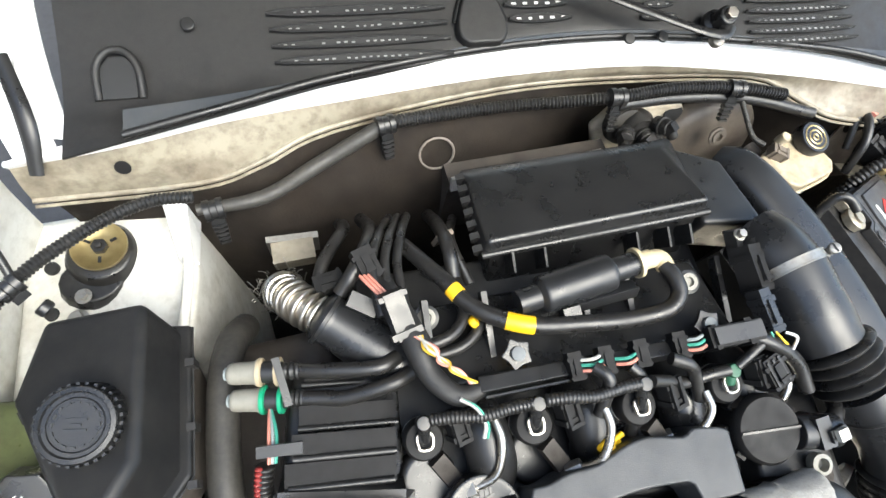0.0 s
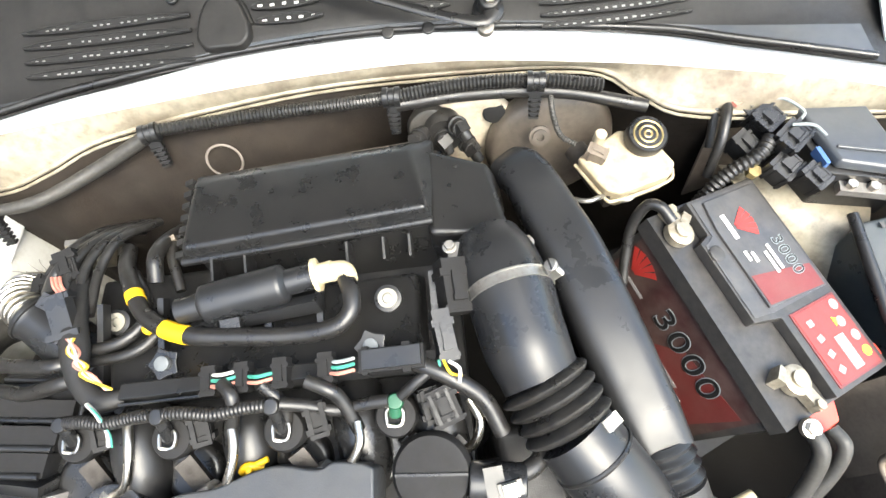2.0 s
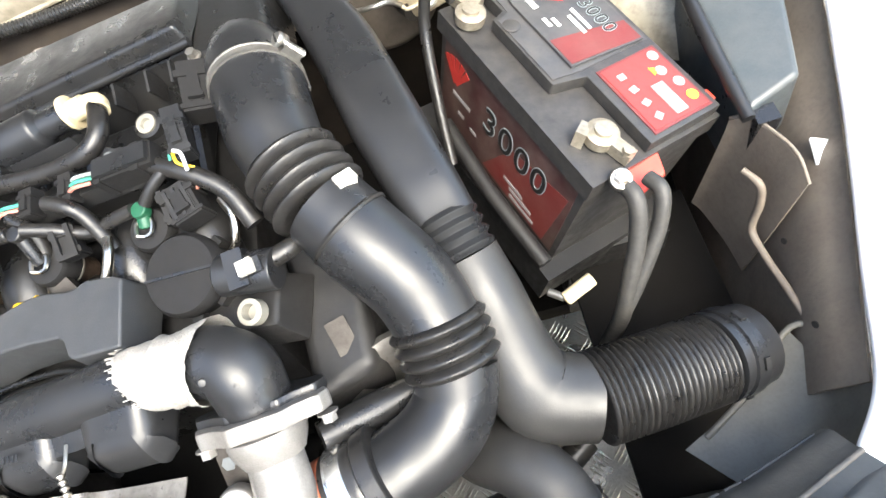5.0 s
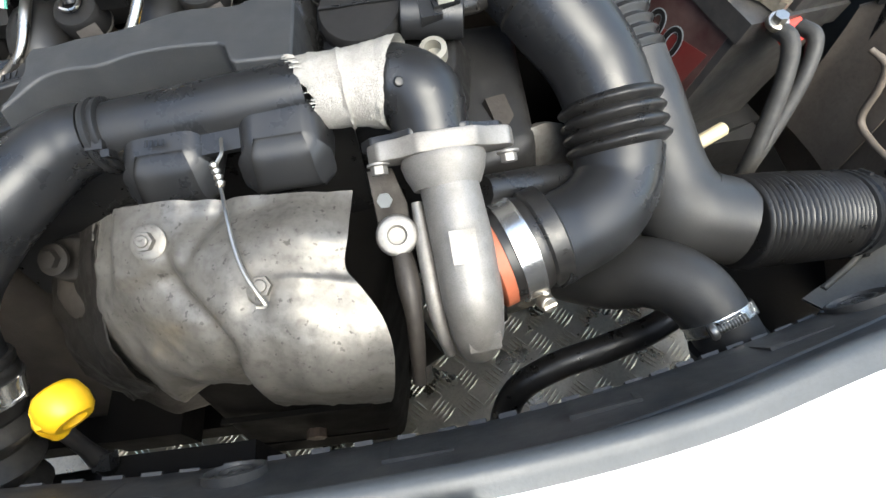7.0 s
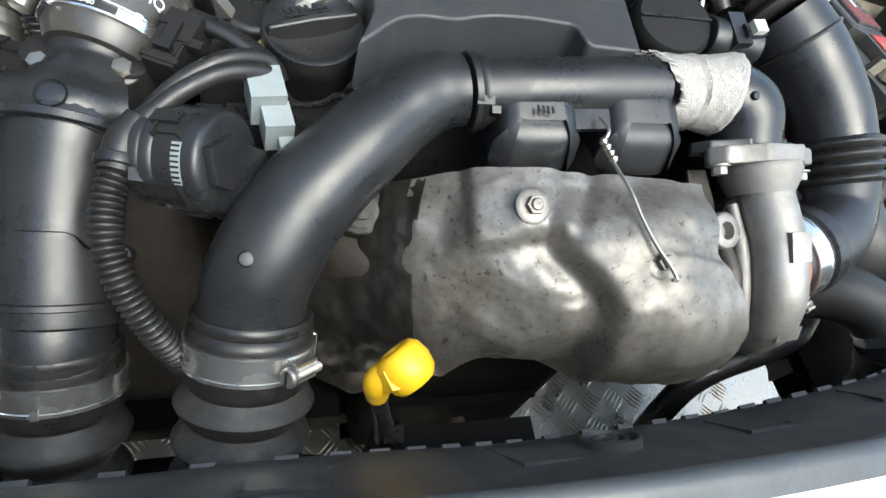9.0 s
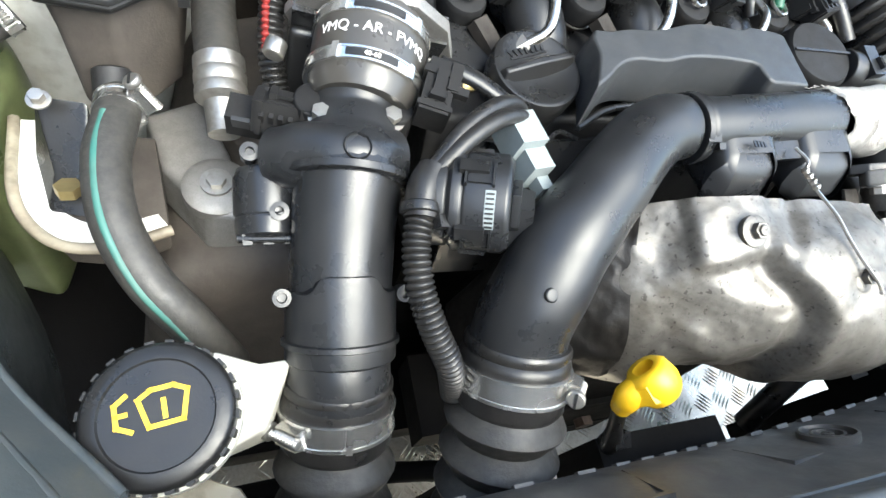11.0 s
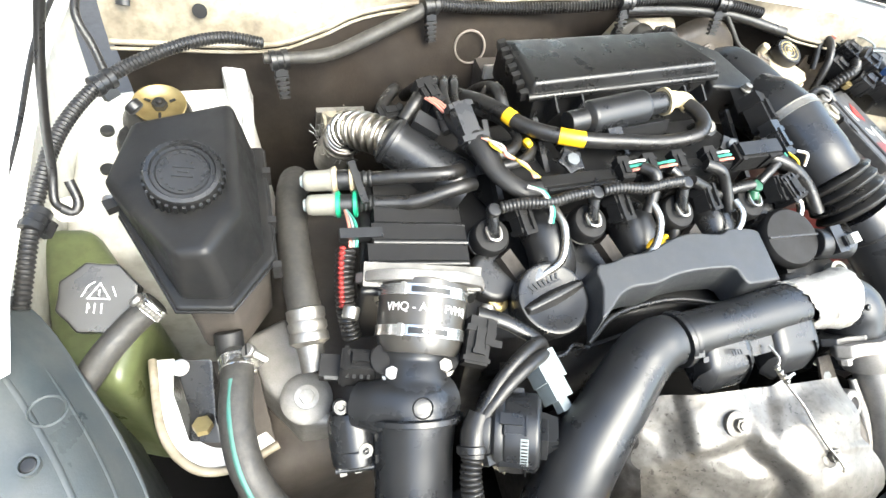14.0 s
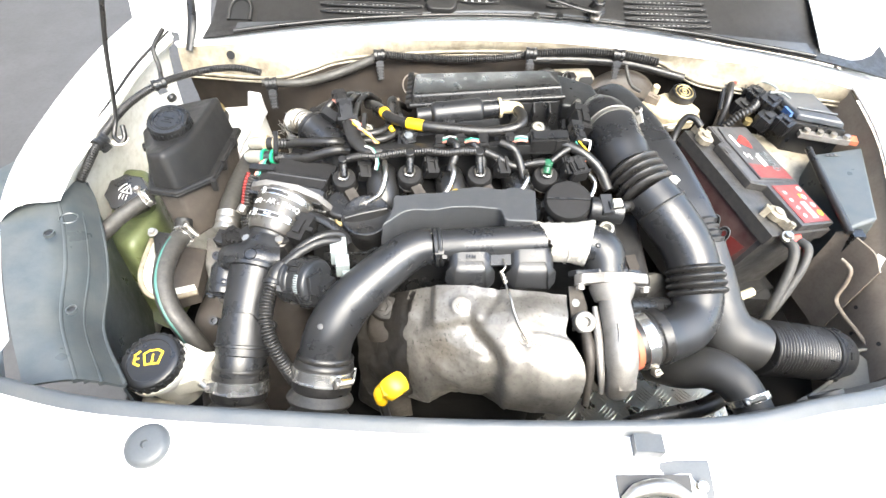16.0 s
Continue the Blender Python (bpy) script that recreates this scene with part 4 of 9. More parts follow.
capo = part("cap", lathe([(0.0362, 0), (0.0370, 0.001), (0.0370, 0.031), (0.0352, 0.0335), (0.0310, 0.0340), (0.0295, 0.0320), (0.0, 0.0320)], CA, 44), PLASTIC, tank)
for k in range(30):
    a = k * 2 * math.pi / 30
    part("knurl", block((0.0042, 0.0034, 0.027), CA @ pose(0.0372 * math.cos(a), 0.0372 * math.sin(a), 0.0155, 0, 0, math.degrees(a)), 0.0009), PLASTIC, capo)
part("moulded_ring", join(lathe([(0.0245, 0.0320), (0.025, 0.0335), (0.026, 0.0320)], CA, 32), *[block((0.0045, 0.0018, 0.0018), CA @ pose(0.0205 * math.cos(a), 0.0205 * math.sin(a), 0.0325, 0, 0, math.degrees(a) + 90), 0) for a in (k * math.pi / 8 for k in range(16))],
                          block((0.020, 0.0022, 0.0018), CA @ pose(0, 0.005, 0.0325), 0), block((0.020, 0.0022, 0.0018), CA @ pose(0, -0.005, 0.0325), 0), block((0.010, 0.0022, 0.0018), CA @ pose(0, 0.0, 0.0325), 0)), DUCT, capo, "raised moulded marks")
for y in (0.25, 0.30, 0.36):
    part("rim_clip", block((0.008, 0.007, 0.020), pose(-0.204, y, 0.7415, 0, 0, 0), 0.001), PLASTIC_MATT, tank)
part("side_tab", block((0.016, 0.012, 0.008), pose(-0.341, 0.338, 0.742, 0, 0, 25), 0.002), PLASTIC_MATT, tank)
part("outlet", disc_between((-0.254, 0.214, 0.70), (-0.253, 0.19, 0.685), 0.013, 18), PLASTIC_MATT, tank)
bolt((-0.353, 0.353, 0.744), (-0.2, -0.3, 1), 0.005, 0.007, 0.006, STEEL)
bolt((-0.304, 0.196, 0.700), (0, -0.2, 1), 0.005, 0.0075, 0.006, DULL_STEEL)
bracket = thing("mounting_bracket", (-0.29, 0.18, 0.60), "cream-edged steel bracket below the reservoir", "bracket", shift=(7, -7, 11))
part("plate", prism([(-0.338, 0.235, 0.60), (-0.330, 0.165, 0.60), (-0.306, 0.128, 0.60), (-0.272, 0.122, 0.60), (-0.24, 0.136, 0.60), (-0.25, 0.219, 0.60)],
                    [(-0.344, 0.235, 0.632), (-0.335, 0.163, 0.632), (-0.309, 0.126, 0.632), (-0.274, 0.120, 0.632), (-0.238, 0.134, 0.632), (-0.25, 0.222, 0.632)], 0.003), BROWN_PANEL, bracket)
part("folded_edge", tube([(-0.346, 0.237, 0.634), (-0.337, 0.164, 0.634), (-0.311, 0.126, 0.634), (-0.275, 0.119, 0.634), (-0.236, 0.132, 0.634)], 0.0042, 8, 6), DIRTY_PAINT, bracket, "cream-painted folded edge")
# Paler paint than the edge: light on the inner wall is in the colour.
part("lit_wall_strip", sheet([[(-0.346, 0.237, 0.633), (-0.337, 0.164, 0.633), (-0.311, 0.126, 0.633), (-0.275, 0.119, 0.633), (-0.236, 0.132, 0.633)], [(-0.326, 0.235, 0.6345), (-0.318, 0.172, 0.6345), (-0.300, 0.145, 0.6345), (-0.274, 0.138, 0.6345), (-0.246, 0.146, 0.6345)]], 0.001), TOWER_PAINT, bracket, "flat pale strip standing for the lit inner wall")
part("leg", prism([(-0.328, 0.20, 0.634), (-0.315, 0.15, 0.634), (-0.285, 0.142, 0.634), (-0.285, 0.20, 0.634)], [(-0.318, 0.215, 0.682), (-0.312, 0.175, 0.646), (-0.288, 0.165, 0.646), (-0.285, 0.21, 0.682)], 0.003), PLASTIC, bracket)
part("bolt", hexagon(pose(-0.300, 0.158, 0.645, -15), 0.009, 0.008), BRASS, bracket, "rusty bolt head")
hose = thing("green_striped_hose", (-0.25, 0.13, 0.62), "black rubber hose with a green stripe", "hose", shift=(-3, 0, 6))
GS = [(-0.253, 0.200, 0.693), (-0.254, 0.172, 0.700), (-0.257, 0.140, 0.700), (-0.252, 0.100, 0.692), (-0.236, 0.068, 0.672), (-0.212, 0.045, 0.645), (-0.19, 0.03, 0.60)]
part("hose", tube(GS, 0.0145, 16, 6), DUSTY_RUBBER, hose)
part("stripe", tube([(x - 0.004, y - d, z + h) for (x, y, z), d, h in zip(GS[1:], (0.001, 0.003, 0.007, 0.0095, 0.010, 0.011), (0.0128, 0.0122, 0.0108, 0.0085, 0.008, 0.006))], 0.0026, 8, 6, 0.8), material("green_stripe", (0.012, 0.11, 0.09), None, 0.6, mix=0.3, dust=0.2), hose, "green painted stripe")
ring_clamp((-0.2565, 0.190, 0.701), (0, -1, 0.1), 0.0148, 0.013, (0.9, 0, 0.5))
hose = thing("return_hose", (-0.36, 0.22, 0.62), "dusty black rubber hose by the washer tank", "hose", shift=(-13, 8, 0))
part("hose", tube([(-0.305, 0.243, 0.726), (-0.33, 0.226, 0.716), (-0.356, 0.200, 0.705), (-0.385, 0.165, 0.68), (-0.40, 0.14, 0.62)], 0.012, 14), DUSTY_RUBBER, hose)
ring_clamp((-0.323, 0.248, 0.724), (-0.8, -0.55, -0.3), 0.0125, 0.010, (0.3, -0.5, 0.8))

washer = thing("washer_tank", (-0.37, 0.27, 0.45), "translucent yellow-green washer fluid tank", "fluid tank", shift=(-13, 13, 17))
part("tank", prism([(-0.43, 0.375, 0.42), (-0.372, 0.372, 0.42), (-0.318, 0.27, 0.42), (-0.335, 0.16, 0.42), (-0.41, 0.19, 0.42)],
                   [(-0.428, 0.372, 0.655), (-0.38, 0.37, 0.655), (-0.325, 0.27, 0.645), (-0.35, 0.19, 0.635), (-0.41, 0.22, 0.635)], 0.02, 4), TANK, washer)
HC = framed((-0.357, 0.266, 0.672), (0.08, -0.40, 1), (0.983, -0.129, -0.134))
hexcap = part("cap", slab([(0.0345 * (1 if k % 2 else 0.9) * math.cos(k * math.pi / 8), 0.0345 * (1 if k % 2 else 0.9) * math.sin(k * math.pi / 8)) for k in range(16)], HC, 0.030, 0.003), PLASTIC, washer, "black lobed screw cap with white symbols")
part("neck", lathe([(0.024, -0.03), (0.024, 0.0)], HC, 24), TANK, hexcap)


def strokes(lines, m, w, mat, parent, name="symbol"):
    """Thin printed lines in the x-y plane of m."""
    bms = []
    for a, b in lines:
        a, b = V((*a, 0)), V((*b, 0))
        d = b - a
        bms.append(block((d.length + w, w, 0.0006), m @ Matrix.Translation((a + b) / 2) @ pose(0, 0, 0, 0, 0, math.degrees(math.atan2(d.y, d.x))), 0))
    return part(name, join(*bms), mat, parent)


strokes([((-0.011, 0.0), (0.011, 0.0)), ((-0.011, 0.0), (0.0, 0.018)), ((0.0, 0.018), (0.011, 0.0)), ((0, 0.004), (0, 0.010)),
         ((-0.010, -0.006), (-0.010, -0.016)), ((-0.003, -0.006), (-0.003, -0.016)), ((0.004, -0.006), (0.004, -0.016)), ((-0.010, -0.006), (-0.008, -0.010)),
         ((-0.017, 0.002), (-0.012, 0.014)), ((-0.012, 0.014), (-0.006, 0.019)), ((0.017, 0.004), (0.013, 0.014))], HC @ pose(0.001, -0.001, 0.0303) @ Matrix.Scale(0.78, 4), 0.0013, PRINT_WHITE, hexcap)

rinse = thing("screenwash_filler", (-0.22, -0.018, 0.55), "white filler neck with a round black cap marked in yellow", "filler")
WC = framed((-0.226, -0.023, 0.684), (-0.10, -0.14, 1), (0.99, 0.125, 0.037)) @ Matrix.Scale(0.95, 4)
part("neck", lathe([(0.030, -0.09), (0.034, -0.03), (0.0405, -0.014), (0.0435, -0.006), (0.043, 0.001)], WC, 36), WHITE_PLASTIC, rinse)
part("spout", prism([WC @ V((0.006, -0.030, -0.050)), WC @ V((0.050, -0.026, -0.055)), WC @ V((0.066, 0.014, -0.060)), WC @ V((0.040, 0.032, -0.055)), WC @ V((0.010, 0.034, -0.050))],
                    [WC @ V((0.010, -0.034, -0.010)), WC @ V((0.052, -0.020, -0.016)), WC @ V((0.078, 0.020, -0.020)), WC @ V((0.056, 0.022, -0.024)), WC @ V((0.030, 0.036, -0.012))], 0.005, 3), WHITE_PLASTIC, rinse, "white moulded shoulder")
brkt = single("lamp_bracket", slab([(-0.262, -0.035), (-0.216, -0.045), (-0.190, -0.058), (-0.176, -0.082), (-0.19, -0.10), (-0.25, -0.095)], pose(0, 0, 0.612), 0.012, 0.004), DIRTY_PAINT, "olive-cream moulded bracket below the screenwash filler", "bracket")
wcap = part("cap", lathe([(0.0405, 0), (0.041, 0.003), (0.041, 0.014), (0.038, 0.0175), (0.031, 0.018), (0.030, 0.0165), (0.0, 0.0165)], WC, 40), PLASTIC, rinse)
for k in range(24):
    a = k * math.pi / 12
    part("grip", block((0.003, 0.005, 0.011), WC @ pose(0.0412 * math.cos(a), 0.0412 * math.sin(a), 0.008, 0, 0, math.degrees(a)), 0.0006), PLASTIC_MATT, wcap)
strokes([((-0.009, -0.008), (0.009, -0.008)), ((-0.009, -0.008), (-0.013, 0.008)), ((0.009, -0.008), (0.013, 0.008)), ((-0.013, 0.008), (-0.006, 0.012)), ((0.013, 0.008), (0.006, 0.012)), ((-0.006, 0.012), (0.006, 0.012)),
         ((0, -0.004), (0, 0.0)), ((0, 0.003), (0, 0.005)), ((-0.025, 0.008), (-0.019, 0.012)), ((-0.025, 0.008), (-0.025, -0.004)), ((-0.025, -0.004), (-0.018, -0.008)), ((-0.025, 0.002), (-0.020, 0.002))], WC @ pose(0.004, 0.002, 0.0168), 0.0026, PRINT_YELLOW, wcap)
# ---- engine ----
engine = thing("engine_block", (0.15, 0.25, 0.3), "dark engine block and cylinder head", "engine", shift=(4, 1, 6))
part("block", block((0.34, 0.24, 0.36), pose(0.14, 0.26, 0.50), 0.01), UNLIT_BLACK, engine)
part("head", prism([(-0.05, 0.12, 0.60), (0.36, 0.12, 0.60), (0.36, 0.46, 0.60), (-0.05, 0.46, 0.60)],
                   [(-0.05, 0.16, 0.728), (0.36, 0.16, 0.738), (0.36, 0.44, 0.735), (-0.05, 0.44, 0.72)], 0.006), PLASTIC_MATT, engine)
part("intake_cover", prism([(0.02, 0.285, 0.735), (0.325, 0.29, 0.745), (0.325, 0.40, 0.735), (-0.02, 0.39, 0.72)],
                           [(0.025, 0.292, 0.785), (0.32, 0.295, 0.803), (0.32, 0.385, 0.780), (-0.01, 0.380, 0.760)], 0.006, 3), PLASTIC, engine)
for x in (0.0, 0.06, 0.165, 0.215, 0.325):
    part("rib", block((0.006, 0.09, 0.012), pose(x + 0.01, 0.335, 0.782, 17), 0.001), PLASTIC, engine)
for x in (0.05, 0.155, 0.258, 0.33):
    part("injector_well", lathe([(0.027, 0), (0.028, 0.022), (0.024, 0.026), (0.02, 0.026)], along((x - 0.06, 0.225, 0.722), (x - 0.06, 0.215, 0.77)), 22), PLASTIC, engine)
    part("port_runner", tube([(x - 0.004, 0.280, 0.752), (x - 0.002, 0.250, 0.764), (x + 0.002, 0.222, 0.752), (x + 0.003, 0.205, 0.728)], [0.022, 0.024, 0.024, 0.022], 18), PLASTIC, engine)
    part("runner_rib", tube([(x - 0.002, 0.262, 0.786), (x, 0.240, 0.784), (x + 0.003, 0.218, 0.770)], 0.0018, 6), PLASTIC, engine)
for c, r in (((0.013, 0.367, 0.772), 0.013), ((0.292, 0.354, 0.796), 0.013)):
    e = part("stud_boss", lathe([(r, -0.02), (r, 0.003), (r * 0.55, 0.004), (r * 0.5, 0.0)], along(c, V(c) + V((0, -0.25, 0.97))), 22), PLASTIC, engine)
    part("brass_insert", lathe([(r * 0.74, 0.002), (r * 0.72, 0.0055), (r * 0.4, 0.0055), (r * 0.35, 0.001), (0.0, 0.001)], along(c, V(c) + V((0, -0.25, 0.97))), 20), SLEEVE, e, "pale ring insert")
for c in ((0.086, 0.310, 0.803), (0.279, 0.303, 0.817)):
    m = along(c, V(c) + V((0, -0.25, 0.97)))
    e = part("bolt_collar", slab([((0.016 if k % 2 else 0.0115) * math.cos(k * math.pi / 5), (0.016 if k % 2 else 0.0115) * math.sin(k * math.pi / 5)) for k in range(10)], m, 0.004, 0.0015), PLASTIC, engine)
    part("bolt_head", lathe([(0.0068, 0.003), (0.0068, 0.008), (0.005, 0.0085), (0.0, 0.0085)], m, 18), BOLT_GREY, e, "pale grey bolt head")
gear = thing("gearbox", (-0.19, 0.2, 0.3), "grimy aluminium gearbox housing", "gearbox", shift=(-2, 0, 14))
part("housing", prism([(-0.30, 0.05, 0.30), (-0.05, 0.05, 0.30), (-0.05, 0.45, 0.30), (-0.30, 0.45, 0.30)],
                      [(-0.25, 0.10, 0.585), (-0.07, 0.12, 0.62), (-0.07, 0.42, 0.63), (-0.22, 0.42, 0.59)], 0.03, 3), BROWN_PANEL, gear)
arm = part("mount_arm", prism([(-0.255, 0.245, 0.59), (-0.205, 0.262, 0.59), (-0.18, 0.20, 0.59), (-0.165, 0.125, 0.59), (-0.205, 0.13, 0.59), (-0.24, 0.18, 0.59)],
                              [(-0.250, 0.240, 0.628), (-0.207, 0.255, 0.634), (-0.187, 0.20, 0.632), (-0.173, 0.135, 0.63), (-0.203, 0.140, 0.63), (-0.235, 0.184, 0.628)], 0.006, 3), ALLOY, gear, "grey cast aluminium mounting arm")
part("mount_boss", lathe([(0.026, 0), (0.026, 0.012), (0.020, 0.016), (0.0, 0.016)], along((-0.196, 0.165, 0.62), (-0.196, 0.158, 0.70)), 24), ALLOY, arm)
part("mount_bolt", join(lathe([(0.012, 0.016), (0.012, 0.019), (0.009, 0.019)], along((-0.196, 0.165, 0.62), (-0.196, 0.158, 0.70)), 20), hexagon(along((-0.196, 0.1632, 0.638), (-0.196, 0.158, 0.70)), 0.0075, 0.006)), DULL_STEEL, arm)

# air filter box
box = thing("air_filter_box", (0.21, 0.46, 0.70), "black plastic air filter box on the engine", "air filter box", shift=(2, 10, 24))
part("lid", prism([(0.084, 0.408, 0.764), (0.342, 0.416, 0.786), (0.352, 0.53, 0.772), (0.08, 0.52, 0.762)],
                  [(0.088, 0.417, 0.787), (0.338, 0.424, 0.809), (0.325, 0.505, 0.788), (0.088, 0.497, 0.778)], 0.005, 3), PLASTIC, box)
part("front_lip", tube([(0.083, 0.410, 0.770), (0.21, 0.413, 0.781), (0.343, 0.417, 0.792)], 0.0045, 10), PLASTIC, box)
part("base", prism([(0.10, 0.40, 0.70), (0.345, 0.40, 0.71), (0.345, 0.53, 0.71), (0.095, 0.53, 0.70)],
                   [(0.095, 0.415, 0.762), (0.338, 0.420, 0.784), (0.35, 0.53, 0.770), (0.085, 0.522, 0.760)], 0.004), PLASTIC, box)
part("outlet_shoulder", prism([(0.336, 0.41, 0.72), (0.425, 0.39, 0.72), (0.42, 0.50, 0.72), (0.345, 0.52, 0.72)],
                              [(0.338, 0.406, 0.785), (0.418, 0.398, 0.782), (0.405, 0.49, 0.772), (0.342, 0.51, 0.780)], 0.007, 3), PLASTIC, box)
for k in range(7):
    part("snap", block((0.010, 0.007, 0.012), pose(0.081, 0.418 + 0.0145 * k, 0.768, 0, -15, 4), 0.0012), PLASTIC_MATT, box)
for x in (0.115, 0.15, 0.255, 0.292, 0.318):
    part("web", block((0.0025, 0.022, 0.03), pose(x, 0.402, 0.757 + 0.06 * (x - 0.1), 20), 0.0004), PLASTIC_MATT, box)
for c in ((0.359, 0.390, 0.827), (0.434, 0.396, 0.808)):
    bolt(c, (0, -0.05, 1), 0.0048, 0.0066, 0.006, DULL_STEEL)

# oil separator
sep = thing("oil_separator", (0.16, 0.37, 0.78), "grey-black plastic oil separator cylinder", "oil separator", shift=(9, -5, 6))
a, b = V((0.092, 0.362, 0.812)), V((0.222, 0.382, 0.818))
d = (b - a).normalized()
part("cylinder", lathe([(0.012, 0), (0.0125, 0.022), (0.0185, 0.026), (0.019, 0.03), (0.019, 0.098), (0.0185, 0.102), (0.0125, 0.106), (0.0125, 0.131), (0.010, 0.133)], along(a, b), 26), DUCT, sep)
part("saddle", prism([(0.085, 0.342, 0.785), (0.225, 0.352, 0.797), (0.225, 0.375, 0.79), (0.085, 0.365, 0.78)], [(0.09, 0.346, 0.806), (0.222, 0.357, 0.816), (0.222, 0.37, 0.805), (0.09, 0.360, 0.798)], 0.003), DUCT, sep)
part("clip", block((0.018, 0.012, 0.014), pose(0.143, 0.345, 0.808, 20, 0, 6), 0.002), PLASTIC, sep)
part("elbow_fitting", join(lathe([(0.016, 0), (0.016, 0.004), (0.010, 0.005), (0.010, 0.018)], along((0.222, 0.382, 0.818), (0.25, 0.386, 0.82)), 20), tube([(0.236, 0.384, 0.818), (0.250, 0.383, 0.819), (0.254, 0.372, 0.819)], 0.0095, 14)), BEIGE, sep, "beige plastic elbow")
hose = thing("breather_hose", (0.14, 0.33, 0.79), "black rubber breather hose with yellow paint bands", "hose", shift=(9, -6, 6))
YH = [(0.252, 0.376, 0.820), (0.257, 0.360, 0.822), (0.256, 0.343, 0.820), (0.240, 0.331, 0.816), (0.20, 0.329, 0.811), (0.15, 0.333, 0.811), (0.103, 0.339, 0.811), (0.068, 0.355, 0.806), (0.046, 0.375, 0.800), (0.030, 0.402, 0.795), (0.015, 0.428, 0.785), (0.0, 0.46, 0.765)]
part("hose", tube(YH, 0.0084, 16, 6), RUBBER, hose)
YW = smooth_path(YH, 6)
part("yellow_band", sweep(bmesh.new(), YW[36:41], [0.0090] * 5, 20), YELLOW, hose, "bright yellow band")
part("yellow_band", sweep(bmesh.new(), YW[50:53], [0.0090] * 3, 20), YELLOW, hose, "bright yellow band")
hose = thing("vacuum_hose", (0.03, 0.36, 0.77), "thin black vacuum hose with a yellow tag", "hose", shift=(5, 0, 4))
part("hose", tube([(0.0, 0.335, 0.79), (0.03, 0.342, 0.79), (0.048, 0.362, 0.788), (0.042, 0.39, 0.785), (0.02, 0.42, 0.775)], 0.006, 12), RUBBER, hose)
part("hose", tube([(-0.01, 0.325, 0.785), (0.038, 0.330, 0.786), (0.062, 0.350, 0.785), (0.058, 0.376, 0.78)], 0.0055, 12), RUBBER, hose)
part("yellow_tag", disc_between((0.052, 0.350, 0.789), (0.058, 0.353, 0.793), 0.006, 12), YELLOW, hose, "yellow tag")

# wiring channel over the injectors
chan = thing("wiring_channel", (0.17, 0.285, 0.79), "black plastic injector wiring channel", "wiring channel", shift=(4, 1, 8))
part("channel", prism([(0.045, 0.278, 0.786), (0.335, 0.278, 0.806), (0.335, 0.296, 0.806), (0.045, 0.298, 0.786)], [(0.045, 0.281, 0.801), (0.335, 0.281, 0.822), (0.335, 0.294, 0.820), (0.045, 0.296, 0.799)], 0.0015), PLASTIC, chan)
part("bright_ledge", tube([(0.048, 0.276, 0.801), (0.09, 0.276, 0.804), (0.128, 0.276, 0.807)], 0.0016, 6), DUCT, chan)
for x in (0.135, 0.165, 0.20, 0.24):
    part("bridge_clip", plug_box((0.014, 0.026, 0.012), pose(x, 0.287, 0.812 + 0.07 * (x - 0.15), 8, -4), 2), PLUG, chan)
part("connector", plug_box((0.022, 0.056, 0.020), pose(0.298, 0.288, 0.820, 4, 6, -90), 3), PLUG, chan)
part("connector_lid", block((0.050, 0.016, 0.004), pose(0.298, 0.287, 0.8325, 6, -4), 0.001), DUCT, chan)
for x0, mats in ((0.149, (WIRE_PINK, WIRE_GREEN, WIRE_WHITE)), (0.182, (WIRE_PINK, WIRE_GREEN)), (0.254, (WIRE_PINK, WIRE_GREEN, PALE_GREY))):
    for k, mt in enumerate(mats):
        part("wire", tube([(x0 - 0.010, 0.281 + 0.005 * k, 0.817 + 0.05 * (x0 - 0.15)), (x0, 0.279 + 0.005 * k, 0.822 + 0.05 * (x0 - 0.15)), (x0 + 0.011, 0.282 + 0.005 * k, 0.818 + 0.05 * (x0 - 0.15))], 0.0017, 6, 4), mt, chan)
loom = thing("engine_loom", (0.0, 0.33, 0.77), "taped engine wiring loom with open coloured wires", "wiring loom", shift=(3, 1, 6))
part("sleeve", tube([(-0.035, 0.43, 0.775), (-0.024, 0.40, 0.788), (-0.014, 0.365, 0.800), (-0.004, 0.335, 0.803), (0.004, 0.305, 0.800), (0.025, 0.283, 0.798), (0.05, 0.285, 0.796)], [0.010, 0.012, 0.014, 0.014, 0.011, 0.010, 0.008], 14, 6, 0.75), PLASTIC_MATT, loom)
part("clip_plate", join(block((0.024, 0.050, 0.010), pose(-0.016, 0.362, 0.812, 22, 0, 14), 0.003, (0.8, 0.9), 3), block((0.030, 0.006, 0.013), pose(-0.012, 0.346, 0.807, 22, 0, 14), 0.001), block((0.028, 0.005, 0.013), pose(-0.021, 0.380, 0.817, 22, 0, 14), 0.001)), DUCT, loom)
for k, mt in enumerate((WIRE_PINK, WIRE_WHITE, WIRE_YELLOW, WIRE_WHITE, WIRE_YELLOW)):
    o = (k - 2) * 0.0032
    part("wire", tube([(-0.003 + o * 0.6, 0.340, 0.812), (0.006 - o * 0.9, 0.325, 0.816 + 0.002 * (k % 2)), (0.015 + o * 0.8, 0.312, 0.817 - 0.001 * k), (0.024 - o * 0.7, 0.302, 0.815 + 0.001 * k), (0.040 + o * 0.5, 0.290, 0.807)], 0.0013, 6, 5), mt, loom)
